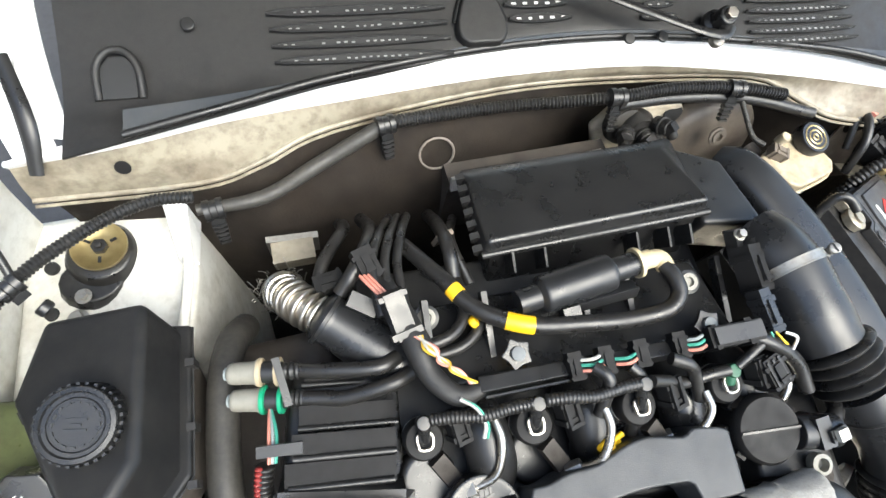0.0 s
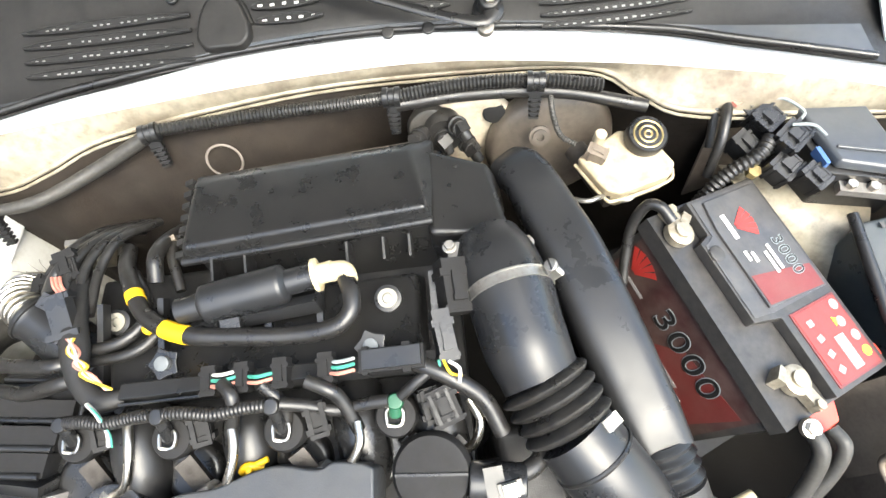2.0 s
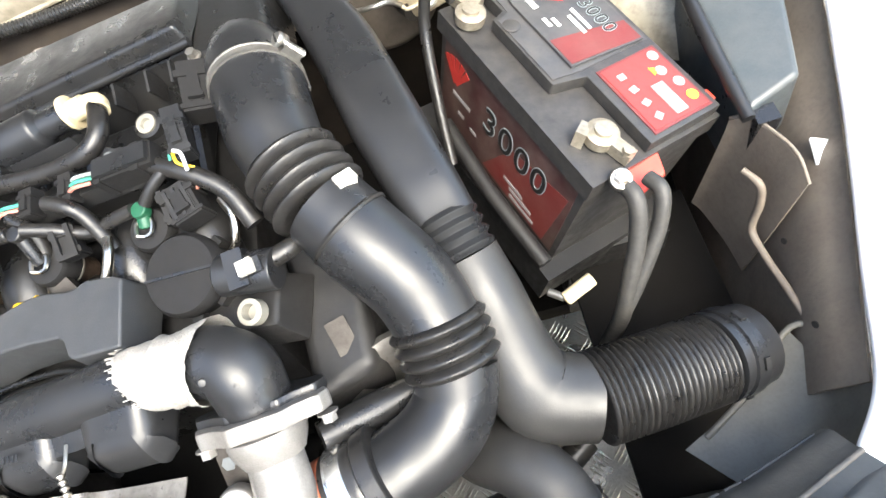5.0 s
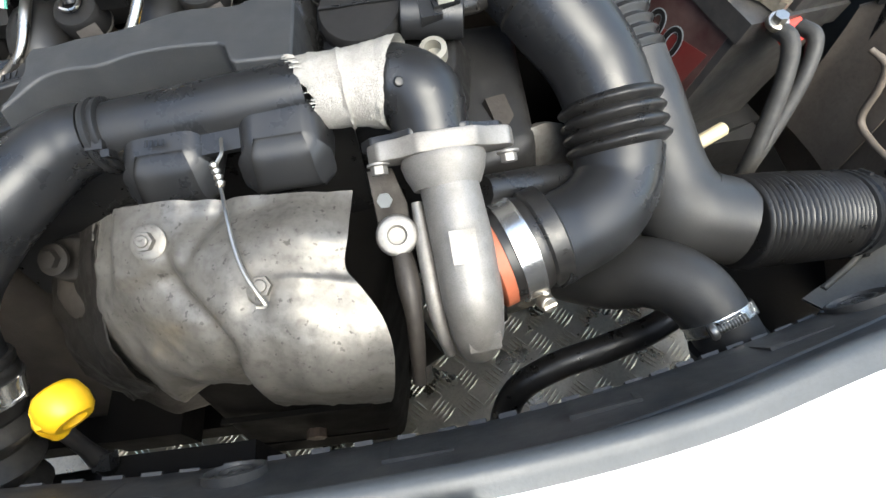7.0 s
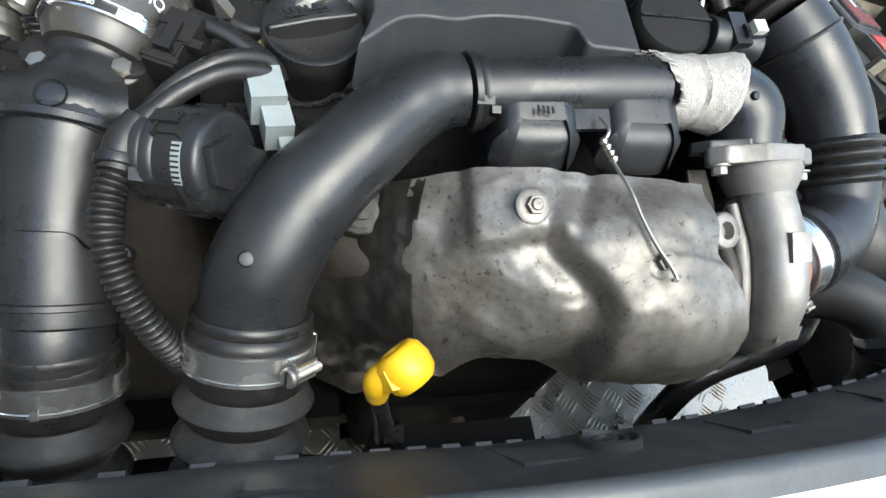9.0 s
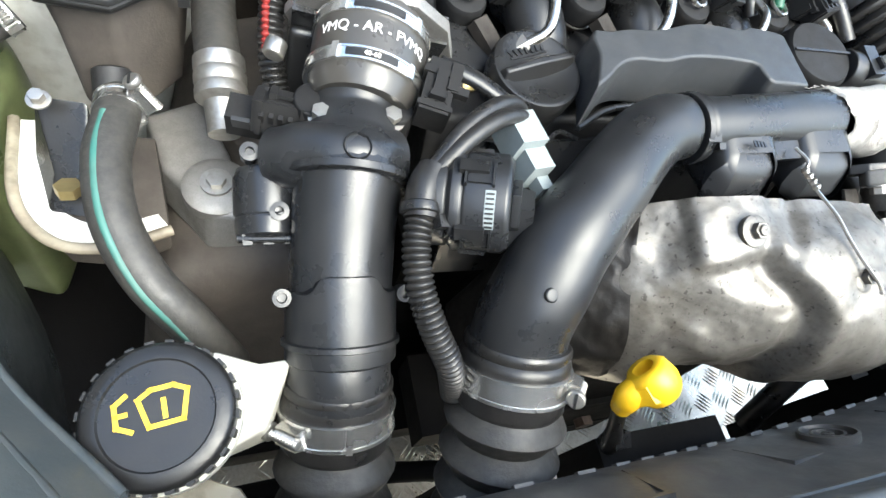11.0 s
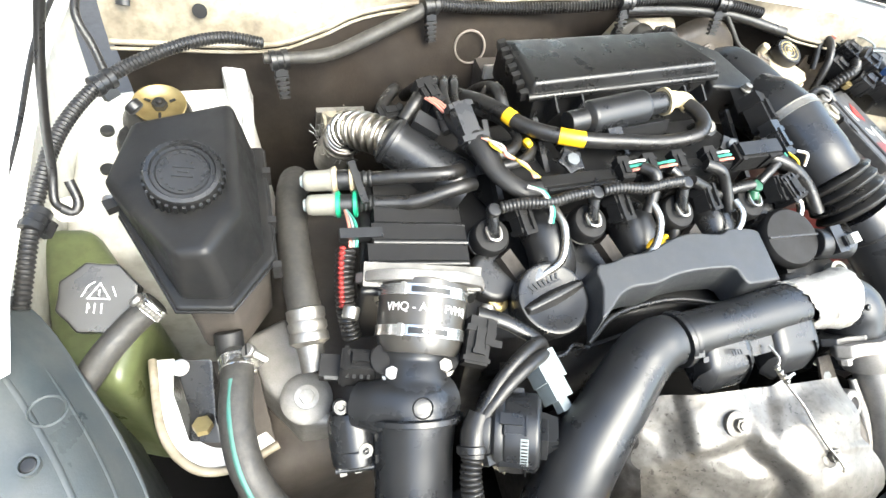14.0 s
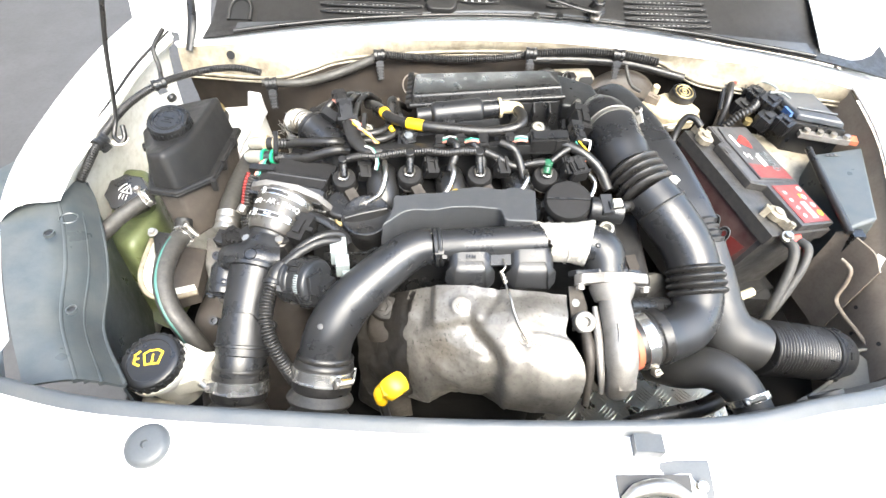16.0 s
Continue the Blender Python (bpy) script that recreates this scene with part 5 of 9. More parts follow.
for k in range(3):
    part("cable", tube([(-0.030 + 0.012 * k, 0.37, 0.79), (-0.033 + 0.013 * k, 0.42, 0.795 - 0.004 * k), (-0.02 + 0.012 * k, 0.46, 0.78), (0.0 + 0.01 * k, 0.50, 0.74)], 0.005, 10), RUBBER, loom)
part("end_wire", tube([(0.024, 0.278, 0.810), (0.036, 0.268, 0.812), (0.043, 0.254, 0.804), (0.041, 0.243, 0.795)], 0.0021, 8), WIRE_WHITE, loom, "white wire with a green tracer")
part("end_wire", tube([(0.026, 0.277, 0.8115), (0.038, 0.267, 0.8135), (0.0455, 0.252, 0.804), (0.044, 0.242, 0.795)], 0.0011, 6), WIRE_GREEN, loom, "green tracer")
for i, (p, q, r) in enumerate((((0.150, 0.282, 0.822), (0.160, 0.262, 0.818), (0.152, 0.242, 0.798)), ((0.225, 0.276, 0.826), (0.252, 0.260, 0.812), (0.262, 0.238, 0.79)), ((0.185, 0.278, 0.82), (0.20, 0.255, 0.80), (0.19, 0.22, 0.77)))):
    part("branch", tube([p, V(p).lerp(V(q), 0.5) + V((0.004, 0, 0.004)), q, r], 0.0062, 12), RUBBER, loom)
part("branch", tube([(0.318, 0.284, 0.822), (0.345, 0.270, 0.818), (0.372, 0.252, 0.803), (0.386, 0.225, 0.785)], 0.0078, 12), RUBBER, loom)

# injectors, pipes and return line
INJ = [(-0.010, 0.252, 0.770), (0.091, 0.245, 0.788), (0.195, 0.242, 0.794), (0.294, 0.245, 0.794)]
RET = [(-0.011, 0.267, 0.789), (0.091, 0.262, 0.810), (0.193, 0.260, 0.817), (0.296, 0.257, 0.803)]
PIPES = [((0.051, 0.264, 0.792), (0.055, 0.238, 0.790), (0.048, 0.212, 0.775), (0.028, 0.204, 0.762)), ((0.152, 0.253, 0.806), (0.155, 0.228, 0.802), (0.145, 0.205, 0.788), (0.128, 0.200, 0.772)),
         ((0.261, 0.243, 0.80), (0.262, 0.225, 0.798), (0.249, 0.209, 0.786), (0.228, 0.208, 0.772)), ((0.358, 0.255, 0.790), (0.366, 0.236, 0.785), (0.357, 0.218, 0.771), (0.338, 0.214, 0.76))]
AX = V((0, -0.28, 0.96))
for i, c in enumerate(INJ):
    c = V(c)
    inj = thing("fuel_injector", tuple(c - AX * 0.05), "black diesel injector with steel clip and grimy body", "injector", "injectors", shift=(4, 1, 7))
    m = along(c - AX * 0.05, c)
    part("body", lathe([(0.012, 0), (0.013, 0.02), (0.016, 0.022), (0.016, 0.032), (0.012, 0.034)], m, 20), RUST, inj, "rusty steel body")
    part("head", lathe([(0.0185, 0.028), (0.0195, 0.031), (0.0195, 0.044), (0.017, 0.048), (0.008, 0.049), (0.0, 0.049)], m, 26), PLUG, inj)
    part("clip", tube([c + V((-0.0065, -0.007, 0.003)), c + V((-0.007, 0.004, 0.004)), c + V((0, 0.007, 0.004)), c + V((0.007, 0.004, 0.004)), c + V((0.006, -0.006, 0.002)), c + V((0, -0.008, 0.001)), c + V((-0.0065, -0.007, 0.003))], 0.0017, 6, 4), STEEL, inj)
    r = V(RET[i])
    part("return_union", join(disc_between(c, r, 0.0058, 14), disc_between(r - V((0, 0, 0.004)), r + V((0, -0.002, 0.006)), 0.0072, 14)), PLASTIC if i < 3 else DARK_GREEN, inj)
    part("steel_washer", lathe([(0.0165, 0.0255), (0.019, 0.026), (0.019, 0.0275), (0.0165, 0.028)], m, 24), DULL_STEEL, inj)
    pm = Matrix.Translation(c + V((0.031, 0.008, 0.006))) @ pose(0, 0, 0, 22, 10, 14)
    pl = part("plug", join(block((0.017, 0.028, 0.015), pm, 0.002), block((0.021, 0.007, 0.018), pm @ pose(0, 0.008, 0), 0.0015), block((0.021, 0.005, 0.018), pm @ pose(0, -0.010, 0), 0.0015)), PLUG, inj)
    part("latch", join(block((0.004, 0.026, 0.004), pm @ pose(-0.006, 0, 0.0095), 0.001), block((0.004, 0.026, 0.004), pm @ pose(0.006, 0, 0.0095), 0.001), block((0.016, 0.004, 0.005), pm @ pose(0, -0.014, 0.0095), 0.001)), PLUG, pl)
    part("clamp_fork", block((0.016, 0.036, 0.010), Matrix.Translation(c + V((0.018, -0.030, -0.020))) @ pose(0, 0, 0, 25, 0, 35), 0.003), BURNT, inj, "rusty clamp")
    pipe = thing("injection_pipe", PIPES[i][-1], "bright bent steel high-pressure fuel pipe", "fuel pipe", "injection pipes", shift=(5, 1, 7))
    part("pipe", tube(PIPES[i], 0.0042, 12, 7), STEEL, pipe)
    e = V(PIPES[i][-1])
    part("union_nut", hexagon(along(e + V((0.002, 0.001, 0.001)), e + V((-0.02, -0.004, -0.012))), 0.0095, 0.016), DULL_STEEL, pipe)
ret = thing("return_line", (0.14, 0.255, 0.79), "braided black fuel return hose along the injectors", "hose", shift=(5, 1, 8))
for i, (a, b) in enumerate(zip(RET, RET[1:])):
    mid = V(a).lerp(V(b), 0.5) + V((0, -0.004, 0.004 if i < 2 else -0.012))
    w = [V(a) + V((0.006, 0, 0.003)), V(a).lerp(mid, 0.5) + V((0, 0.001, 0.003)), mid, V(mid).lerp(V(b), 0.5) + V((0, 0.001, 0.002)), V(b) + V((-0.006, 0, 0.003))]
    part("hose", ribbed(w, 0.0062, 0.0035, 0.0007, 12) if i < 2 else tube(w, 0.0058, 12), RUBBER, ret)
part("hose", tube([V(RET[3]) + V((0.004, 0.002, 0.003)), (0.315, 0.268, 0.815), (0.335, 0.28, 0.82), (0.345, 0.29, 0.815)], 0.005, 10), RUBBER, ret)
plugc = thing("cam_sensor_plug", (0.335, 0.253, 0.785), "black plastic sensor plug with orange-tipped wires", "plug", shift=(8, -2, 14))
part("plug", plug_box((0.026, 0.032, 0.022), pose(0.333, 0.252, 0.795, 15, 0, 20), 3), PLUG, plugc)
part("ridge", join(*[block((0.003, 0.026, 0.026), pose(0.325 + 0.007 * k, 0.2495 + 0.0025 * k, 0.795, 15, 0, 20), 0.0005) for k in range(3)]), PLASTIC_MATT, plugc)
part("wire", tube([(0.345, 0.262, 0.80), (0.352, 0.262, 0.808), (0.360, 0.268, 0.80)], 0.0018, 8), WIRE_PINK, plugc)
part("wire", tube([(0.342, 0.282, 0.826), (0.350, 0.275, 0.828), (0.349, 0.266, 0.818)], 0.0016, 8), PRINT_WHITE, plugc)
tie = thing("yellow_tie", (0.158, 0.215, 0.765), "knotted yellow plastic tie behind the cover", "cable tie", shift=(6, 1, 6))
part("knot", join(tube([(0.150, 0.214, 0.772), (0.158, 0.217, 0.780), (0.170, 0.216, 0.774)], 0.004, 8), tube([(0.158, 0.221, 0.776), (0.160, 0.212, 0.782), (0.155, 0.205, 0.772)], 0.003, 8), tube([(0.162, 0.217, 0.778), (0.175, 0.222, 0.778)], 0.003, 8)), YELLOW, tie)

# cylinder head cover strip
cover = thing("cover_beam", (0.16, 0.17, 0.74), "dark grey plastic cover strip over the cylinder head", "engine cover", shift=(8, 1, 3))
FRONT_EDGE = smooth_path([(0.055, 0.140, 0.787), (0.068, 0.149, 0.790), (0.083, 0.161, 0.793), (0.100, 0.166, 0.794), (0.125, 0.166, 0.794), (0.150, 0.171, 0.796), (0.180, 0.172, 0.797), (0.214, 0.170, 0.797)], 4) + [V((0.219, 0.166, 0.797)), V((0.223, 0.153, 0.795)), V((0.228, 0.150, 0.795)), V((0.268, 0.150, 0.794))]
REAR_EDGE = [V((0.270, 0.205, 0.800))] + smooth_path([(0.262, 0.209, 0.800), (0.236, 0.213, 0.799), (0.222, 0.208, 0.799), (0.19, 0.214, 0.797), (0.165, 0.211, 0.796), (0.135, 0.201, 0.796), (0.105, 0.199, 0.795), (0.085, 0.194, 0.795), (0.070, 0.194, 0.795)], 3) + smooth_path([(0.0665, 0.186, 0.794), (0.0675, 0.172, 0.792), (0.062, 0.156, 0.789)], 3)
RING_ = FRONT_EDGE + REAR_EDGE
MIDDLE = V((0.165, 0.182, 0))
part("panel", prism([V((p.x + (p.x - MIDDLE.x) * 0.03, p.y + (p.y - MIDDLE.y) * 0.22, 0.752)) for p in RING_], RING_, 0.0025, 3), GREY_PLASTIC, cover)
part("lower_edge", tube([(0.054, 0.133, 0.752), (0.10, 0.158, 0.750), (0.17, 0.163, 0.751), (0.222, 0.148, 0.754), (0.275, 0.142, 0.754)], 0.003, 8), PLASTIC, cover)
skirt = thing("cover_skirt", (0.14, 0.13, 0.68), "black plastic front skirt of the cylinder head", "engine cover", shift=(7, 2, 0))
part("panel", sheet([[(-0.03, 0.135, 0.735), (0.05, 0.135, 0.738), (0.16, 0.145, 0.742), (0.30, 0.14, 0.745)], [(-0.03, 0.115, 0.70), (0.05, 0.12, 0.70), (0.16, 0.13, 0.70), (0.30, 0.13, 0.70)], [(-0.03, 0.10, 0.60), (0.05, 0.10, 0.60), (0.16, 0.11, 0.60), (0.30, 0.11, 0.60)]], 0.004), PLASTIC, skirt)
part("bead", tube([(-0.01, 0.128, 0.742), (0.03, 0.128, 0.744), (0.045, 0.136, 0.746), (0.06, 0.13, 0.745)], 0.002, 6), PLASTIC, skirt)
cap = thing("oil_filler_cap", (0.027, 0.173, 0.735), "black plastic oil filler cap with a finger ridge", "oil cap", shift=(9, 4, -3))
OC = framed((0.0275, 0.180, 0.748), (-0.02, -0.17, 1), (0.958, 0.284, 0.048))
part("body", lathe([(0.034, -0.02), (0.035, 0.006), (0.0365, 0.008), (0.0370, 0.022), (0.0355, 0.0265), (0.032, 0.0275), (0.026, 0.0245), (0.012, 0.0235), (0.0, 0.0235)], OC, 40), PLASTIC, cap)
part("finger_ridge", prism([OC @ V(p) for p in ((-0.035, -0.0065, 0.022), (0.0, -0.0085, 0.022), (0.035, -0.0065, 0.022), (0.035, 0.0065, 0.022), (0.0, 0.0085, 0.022), (-0.035, 0.0065, 0.022))], [OC @ V(p) for p in ((-0.032, -0.0022, 0.033), (0.0, -0.003, 0.0355), (0.032, -0.0022, 0.033), (0.032, 0.0022, 0.033), (0.0, 0.003, 0.0355), (-0.032, 0.0022, 0.033))], 0.0018, 3), PLASTIC, cap)
part("embossed_mark", join(*[block((0.0024, 0.006, 0.0012), OC @ pose(-0.015 + 0.005 * k, 0.0175, 0.0248, 0, 0, 25 - 8 * k), 0.0003) for k in range(7)], block((0.034, 0.002, 0.0012), OC @ pose(0, 0.013, 0.0245), 0)), DUCT, cap)
pump = thing("fuel_pump_cover", (0.315, 0.193, 0.74), "round black ribbed pump cover beside the engine cover", "pump", shift=(11, 0, 10))
PC = framed((0.317, 0.205, 0.757), (-0.08, -0.26, 1), (0.998, -0.05, -0.01))
part("drum", lathe([(0.031, -0.02), (0.032, 0.016), (0.034, 0.018), (0.0345, 0.026), (0.031, 0.031), (0.0, 0.032)], PC, 36), PLUG, pump)
part("seam_ridge", block((0.062, 0.0022, 0.002), PC @ pose(0, 0, 0.0325), 0.0006), PLASTIC, pump)
part("rim_tab", join(*[block((0.006, 0.010, 0.014), PC @ pose(0.034 * math.cos(a), 0.034 * math.sin(a), 0.008, 0, 0, math.degrees(a)), 0.001) for a in (k * math.pi / 4 for k in range(8))]), PLASTIC_MATT, pump)
part("side_body", join(disc_between((0.345, 0.19, 0.778), (0.392, 0.184, 0.776), 0.017, 22), block((0.016, 0.030, 0.034), pose(0.366, 0.188, 0.778, 15, 0, 5), 0.003), block((0.020, 0.012, 0.014), pose(0.378, 0.182, 0.790, 15, 0, 10), 0.002)), DUCT, pump)
part("white_plug", block((0.012, 0.011, 0.010), pose(0.378, 0.180, 0.797, 15, 0, 10), 0.0015), WHITE_PLASTIC, pump, "white plug")
part("hose_stub", tube([(0.385, 0.19, 0.78), (0.405, 0.20, 0.775), (0.415, 0.22, 0.765)], 0.008, 12), RUBBER, pump)
part("lug", lathe([(0.0105, 0), (0.0105, 0.010), (0.0065, 0.011), (0.006, 0.002), (0.0, 0.002)], along((0.366, 0.158, 0.764), (0.364, 0.151, 0.79)), 22), SLEEVE, pump, "pale ring lug")
part("lower_bracket", prism([(0.30, 0.15, 0.72), (0.39, 0.14, 0.72), (0.40, 0.20, 0.72), (0.31, 0.20, 0.72)], [(0.31, 0.155, 0.755), (0.38, 0.145, 0.76), (0.385, 0.19, 0.76), (0.315, 0.19, 0.755)], 0.004), PLASTIC_MATT, pump)
cap2 = thing("belt_cover", (0.42, 0.13, 0.5), "black timing cover behind the turbo pipe", "engine cover", shift=(10, 0, 5))
part("cover", prism([(0.36, 0.06, 0.45), (0.46, 0.08, 0.45), (0.46, 0.25, 0.45), (0.36, 0.25, 0.45)], [(0.385, 0.09, 0.715), (0.44, 0.11, 0.715), (0.44, 0.24, 0.73), (0.37, 0.24, 0.73)], 0.012, 3), PLASTIC_MATT, cap2)
part("pulley", lathe([(0.02, 0), (0.045, 0.004), (0.047, 0.012), (0.035, 0.016), (0.02, 0.012)], along((0.44, 0.12, 0.665), (0.47, 0.06, 0.69)), 28), DULL_STEEL, cap2)
part("alloy_lug", block((0.018, 0.03, 0.03), pose(0.412, 0.142, 0.708, 20, 10, 20), 0.007), BURNT, cap2, "cast alloy lug")

# ---- intake ducts ----
duct = thing("intake_duct", (0.45, 0.2, 0.65), "black moulded plastic intake duct with ribbed bellows", "air duct", shift=(8, 1, 8))
part("sensor_housing", tube([(0.388, 0.398, 0.792), (0.395, 0.372, 0.800), (0.402, 0.345, 0.803)], [0.036, 0.040, 0.040], 26), DUCT, duct)
part("pipe", tube([(0.402, 0.345, 0.803), (0.409, 0.30, 0.800), (0.420, 0.262, 0.794)], [0.041, 0.039, 0.035], 26), DUCT, duct)
part("bellows", ribbed([(0.419, 0.266, 0.795), (0.440, 0.222, 0.783)], 0.042, 0.0105, 0.008, 28, True), RUBBER, duct)
part("elbow", tube([(0.440, 0.222, 0.783), (0.463, 0.19, 0.769), (0.49, 0.155, 0.746), (0.502, 0.120, 0.724)], [0.036, 0.037, 0.036, 0.035], 26), DUCT, duct)
part("bellows", ribbed([(0.500, 0.128, 0.729), (0.504, 0.092, 0.707)], 0.041, 0.0095, 0.006, 28, True), RUBBER, duct)
part("lower_elbow", tube([(0.504, 0.095, 0.708), (0.497, 0.068, 0.696), (0.477, 0.046, 0.692), (0.45, 0.032, 0.693), (0.428, 0.022, 0.697)], [0.035, 0.034, 0.034, 0.034, 0.035], 26), DUCT, duct)
part("tie_strap", lathe([(0.0375, 0), (0.0385, 0.002), (0.0375, 0.004)], along((0.455, 0.202, 0.775), (0.47, 0.18, 0.764)), 30), RUBBER, duct, "black cable tie")
part("tie_head", block((0.016, 0.010, 0.009), pose(0.468, 0.222, 0.808, 10, 20, 35), 0.002), WHITE_PLASTIC, duct, "white clip")
part("mould_seam", tube([(0.463, 0.19, 0.807), (0.492, 0.155, 0.783), (0.512, 0.120, 0.757)], 0.0012, 6), DUCT, duct)
ring_clamp((0.410, 0.346, 0.811), (0.18, -1.0, 0.05), 0.0405, 0.011, (0.75, 0.1, 0.35), DULL_STEEL)
maf = thing("air_mass_sensor", (0.345, 0.33, 0.79), "black air mass sensor with its plug", "sensor", shift=(7, 0, 8))
part("body", plug_box((0.026, 0.05, 0.022), pose(0.352, 0.352, 0.815, 12, 20, 8), 2), PLUG, maf)
part("plug", plug_box((0.017, 0.045, 0.016), pose(0.340, 0.305, 0.822, 12, 10, 10), 2), DUCT, maf)
part("wire", tube([(0.338, 0.283, 0.826), (0.343, 0.272, 0.826), (0.352, 0.270, 0.818)], 0.0014, 8), PRINT_YELLOW, maf)
part("wire", tube([(0.334, 0.284, 0.825), (0.336, 0.274, 0.822), (0.345, 0.268, 0.812)], 0.0013, 8), WIRE_GREEN, maf)
part("lug", block((0.034, 0.034, 0.012), pose(0.362, 0.385, 0.806, 18, 10, 5), 0.006, (0.8, 0.8), 3), PLASTIC, maf)

snorkel = thing("air_snorkel", (0.5, 0.25, 0.6), "black moulded fresh-air duct beside the engine", "air duct", shift=(4, 0, 4))
part("duct", tube([(0.430, 0.515, 0.755), (0.443, 0.495, 0.768), (0.458, 0.455, 0.770), (0.480, 0.39, 0.765), (0.500, 0.31, 0.757), (0.518, 0.245, 0.746), (0.530, 0.205, 0.735)], [0.024, 0.027, 0.029, 0.032, 0.033, 0.031, 0.029], 32, 8, 0.85, None, 0.62), DUCT, snorkel)
part("joint_ring", ribbed([(0.527, 0.212, 0.737), (0.537, 0.175, 0.722)], 0.0315, 0.009, 0.004, 26), DUCT, snorkel)
part("branch", tube([(0.537, 0.178, 0.723), (0.546, 0.14, 0.70), (0.553, 0.10, 0.675), (0.568, 0.066, 0.655), (0.610, 0.053, 0.645)], [0.030, 0.032, 0.035, 0.040, 0.037], 26, 8), DUCT_DUSTY, snorkel, "dusty black lower branch")
part("corrugated_hose", ribbed([(0.608, 0.053, 0.645), (0.66, 0.059, 0.631), (0.718, 0.068, 0.609)], 0.0410, 0.0055, 0.0034, 28, True), RUBBER, snorkel)
part("end_collar", lathe([(0.037, 0), (0.0415, 0.001), (0.0415, 0.006), (0.039, 0.007), (0.039, 0.012), (0.0415, 0.013), (0.0415, 0.026), (0.039, 0.027), (0.0385, 0.045), (0.034, 0.047)], along((0.718, 0.068, 0.609), (0.762, 0.076, 0.590)), 28), DUCT, snorkel)
for a in (1.1, 2.2, 3.4):
    part("collar_slot", block((0.004, 0.011, 0.006), along((0.718, 0.068, 0.609), (0.762, 0.076, 0.590)) @ pose(0.0415 * math.cos(a), 0.0415 * math.sin(a), 0.021, 0, 0, math.degrees(a)), 0.001), FLAT_BLACK, snorkel)
low = thing("coolant_hose", (0.53, 0.0, 0.5), "dusty black lower coolant hose", "hose", shift=(12, 3, 2))
part("hose", tube([(0.47, 0.06, 0.58), (0.495, 0.035, 0.61), (0.522, 0.018, 0.638), (0.545, -0.005, 0.648), (0.562, -0.035, 0.640), (0.573, -0.062, 0.622), (0.578, -0.075, 0.58)], [0.032, 0.032, 0.030, 0.028, 0.026, 0.026, 0.026], 22), DUCT_DUSTY, low)
part("end_collar", lathe([(0.027, 0), (0.030, 0.002), (0.030, 0.016), (0.028, 0.018), (0.029, 0.03)], along((0.566, -0.045, 0.634), (0.577, -0.072, 0.60)), 24), PLASTIC, low)
ring_clamp((0.572, -0.028, 0.644), (0.35, -0.9, -0.4), 0.0268, 0.010, (-0.2, -0.3, 0.9))
pip = thing("radiator_pipe", (0.45, -0.03, 0.42), "black curved rubber hose over the tread plate", "hose")
part("pipe", tube([(0.400, -0.066, 0.45), (0.404, -0.050, 0.50), (0.420, -0.034, 0.535), (0.455, -0.022, 0.55), (0.505, -0.012, 0.555), (0.56, 0.004, 0.555), (0.60, 0.03, 0.55)], 0.0135, 14, 8), RUBBER, pip)

def rise(x, a, b):
    """A smooth step from 0 at a to 1 at b."""
    t = min(max((x - a) / (b - a), 0.0), 1.0)
    return t * t * (3 - 2 * t)


# ---- turbo side ----
inlet = thing("turbo_pipe", (0.36, 0.02, 0.62), "cast aluminium turbo outlet pipe with a bolted flange", "pipe", shift=(11, 3, 12))
part("pipe", tube([(0.362, 0.072, 0.752), (0.364, 0.05, 0.742), (0.368, 0.01, 0.726), (0.370, -0.018, 0.708), (0.371, -0.034, 0.690), (0.371, -0.038, 0.672), (0.371, -0.036, 0.655)], [0.0225, 0.0205, 0.021, 0.021, 0.019, 0.0165, 0.014], 24), ALLOY, inlet)
FLANGE = [(-0.052, -0.004), (-0.044, -0.014), (-0.030, -0.016), (-0.020, -0.024), (0.020, -0.024), (0.032, -0.016), (0.046, -0.012), (0.052, 0.0), (0.046, 0.012), (0.030, 0.016), (0.020, 0.024), (-0.020, 0.024), (-0.032, 0.014), (-0.046, 0.010)]
FZ = V((0.04, -0.86, -0.5))
part("flange", slab(FLANGE, framed((0.362, 0.081, 0.757), FZ, (1, 0.1, -0.12)), 0.014, 0.003), ALLOY, inlet)
part("flange_collar", lathe([(0.029, 0), (0.030, 0.004), (0.028, 0.012), (0.0235, 0.022)], framed((0.362, 0.069, 0.750), FZ), 30), ALLOY, inlet)
part("casting_pad", block((0.017, 0.022, 0.005), pose(0.368, -0.001, 0.7435, 32, -2, 2), 0.0015), ALLOY, inlet)
part("casting_mark", lathe([(0.004, 0), (0.0045, 0.001), (0.006, 0)], pose(0.365, 0.042, 0.758, 28), 14, 0.6, 4.6), ALLOY, inlet)
part("side_rib", tube([(0.340, 0.045, 0.732), (0.342, 0.01, 0.718), (0.344, -0.018, 0.700), (0.347, -0.035, 0.682), (0.350, -0.042, 0.662)], [0.004, 0.006, 0.006, 0.005, 0.004], 10, 6, 1.0), ALLOY, inlet)
part("foot", block((0.022, 0.012, 0.020), pose(0.374, -0.042, 0.690, 55, 0, 4), 0.0015), ALLOY, inlet)
bolt((0.419, 0.074, 0.756), FZ, 0.006, 0.008, 0.006, ALLOY)
bolt((0.329, 0.067, 0.768), FZ, 0.006, 0.008, 0.006, ALLOY)
res = thing("resonator_pipe", (0.2, 0.11, 0.74), "black plastic charge air pipe with two moulded bulges", "pipe", shift=(7, 6, 0))
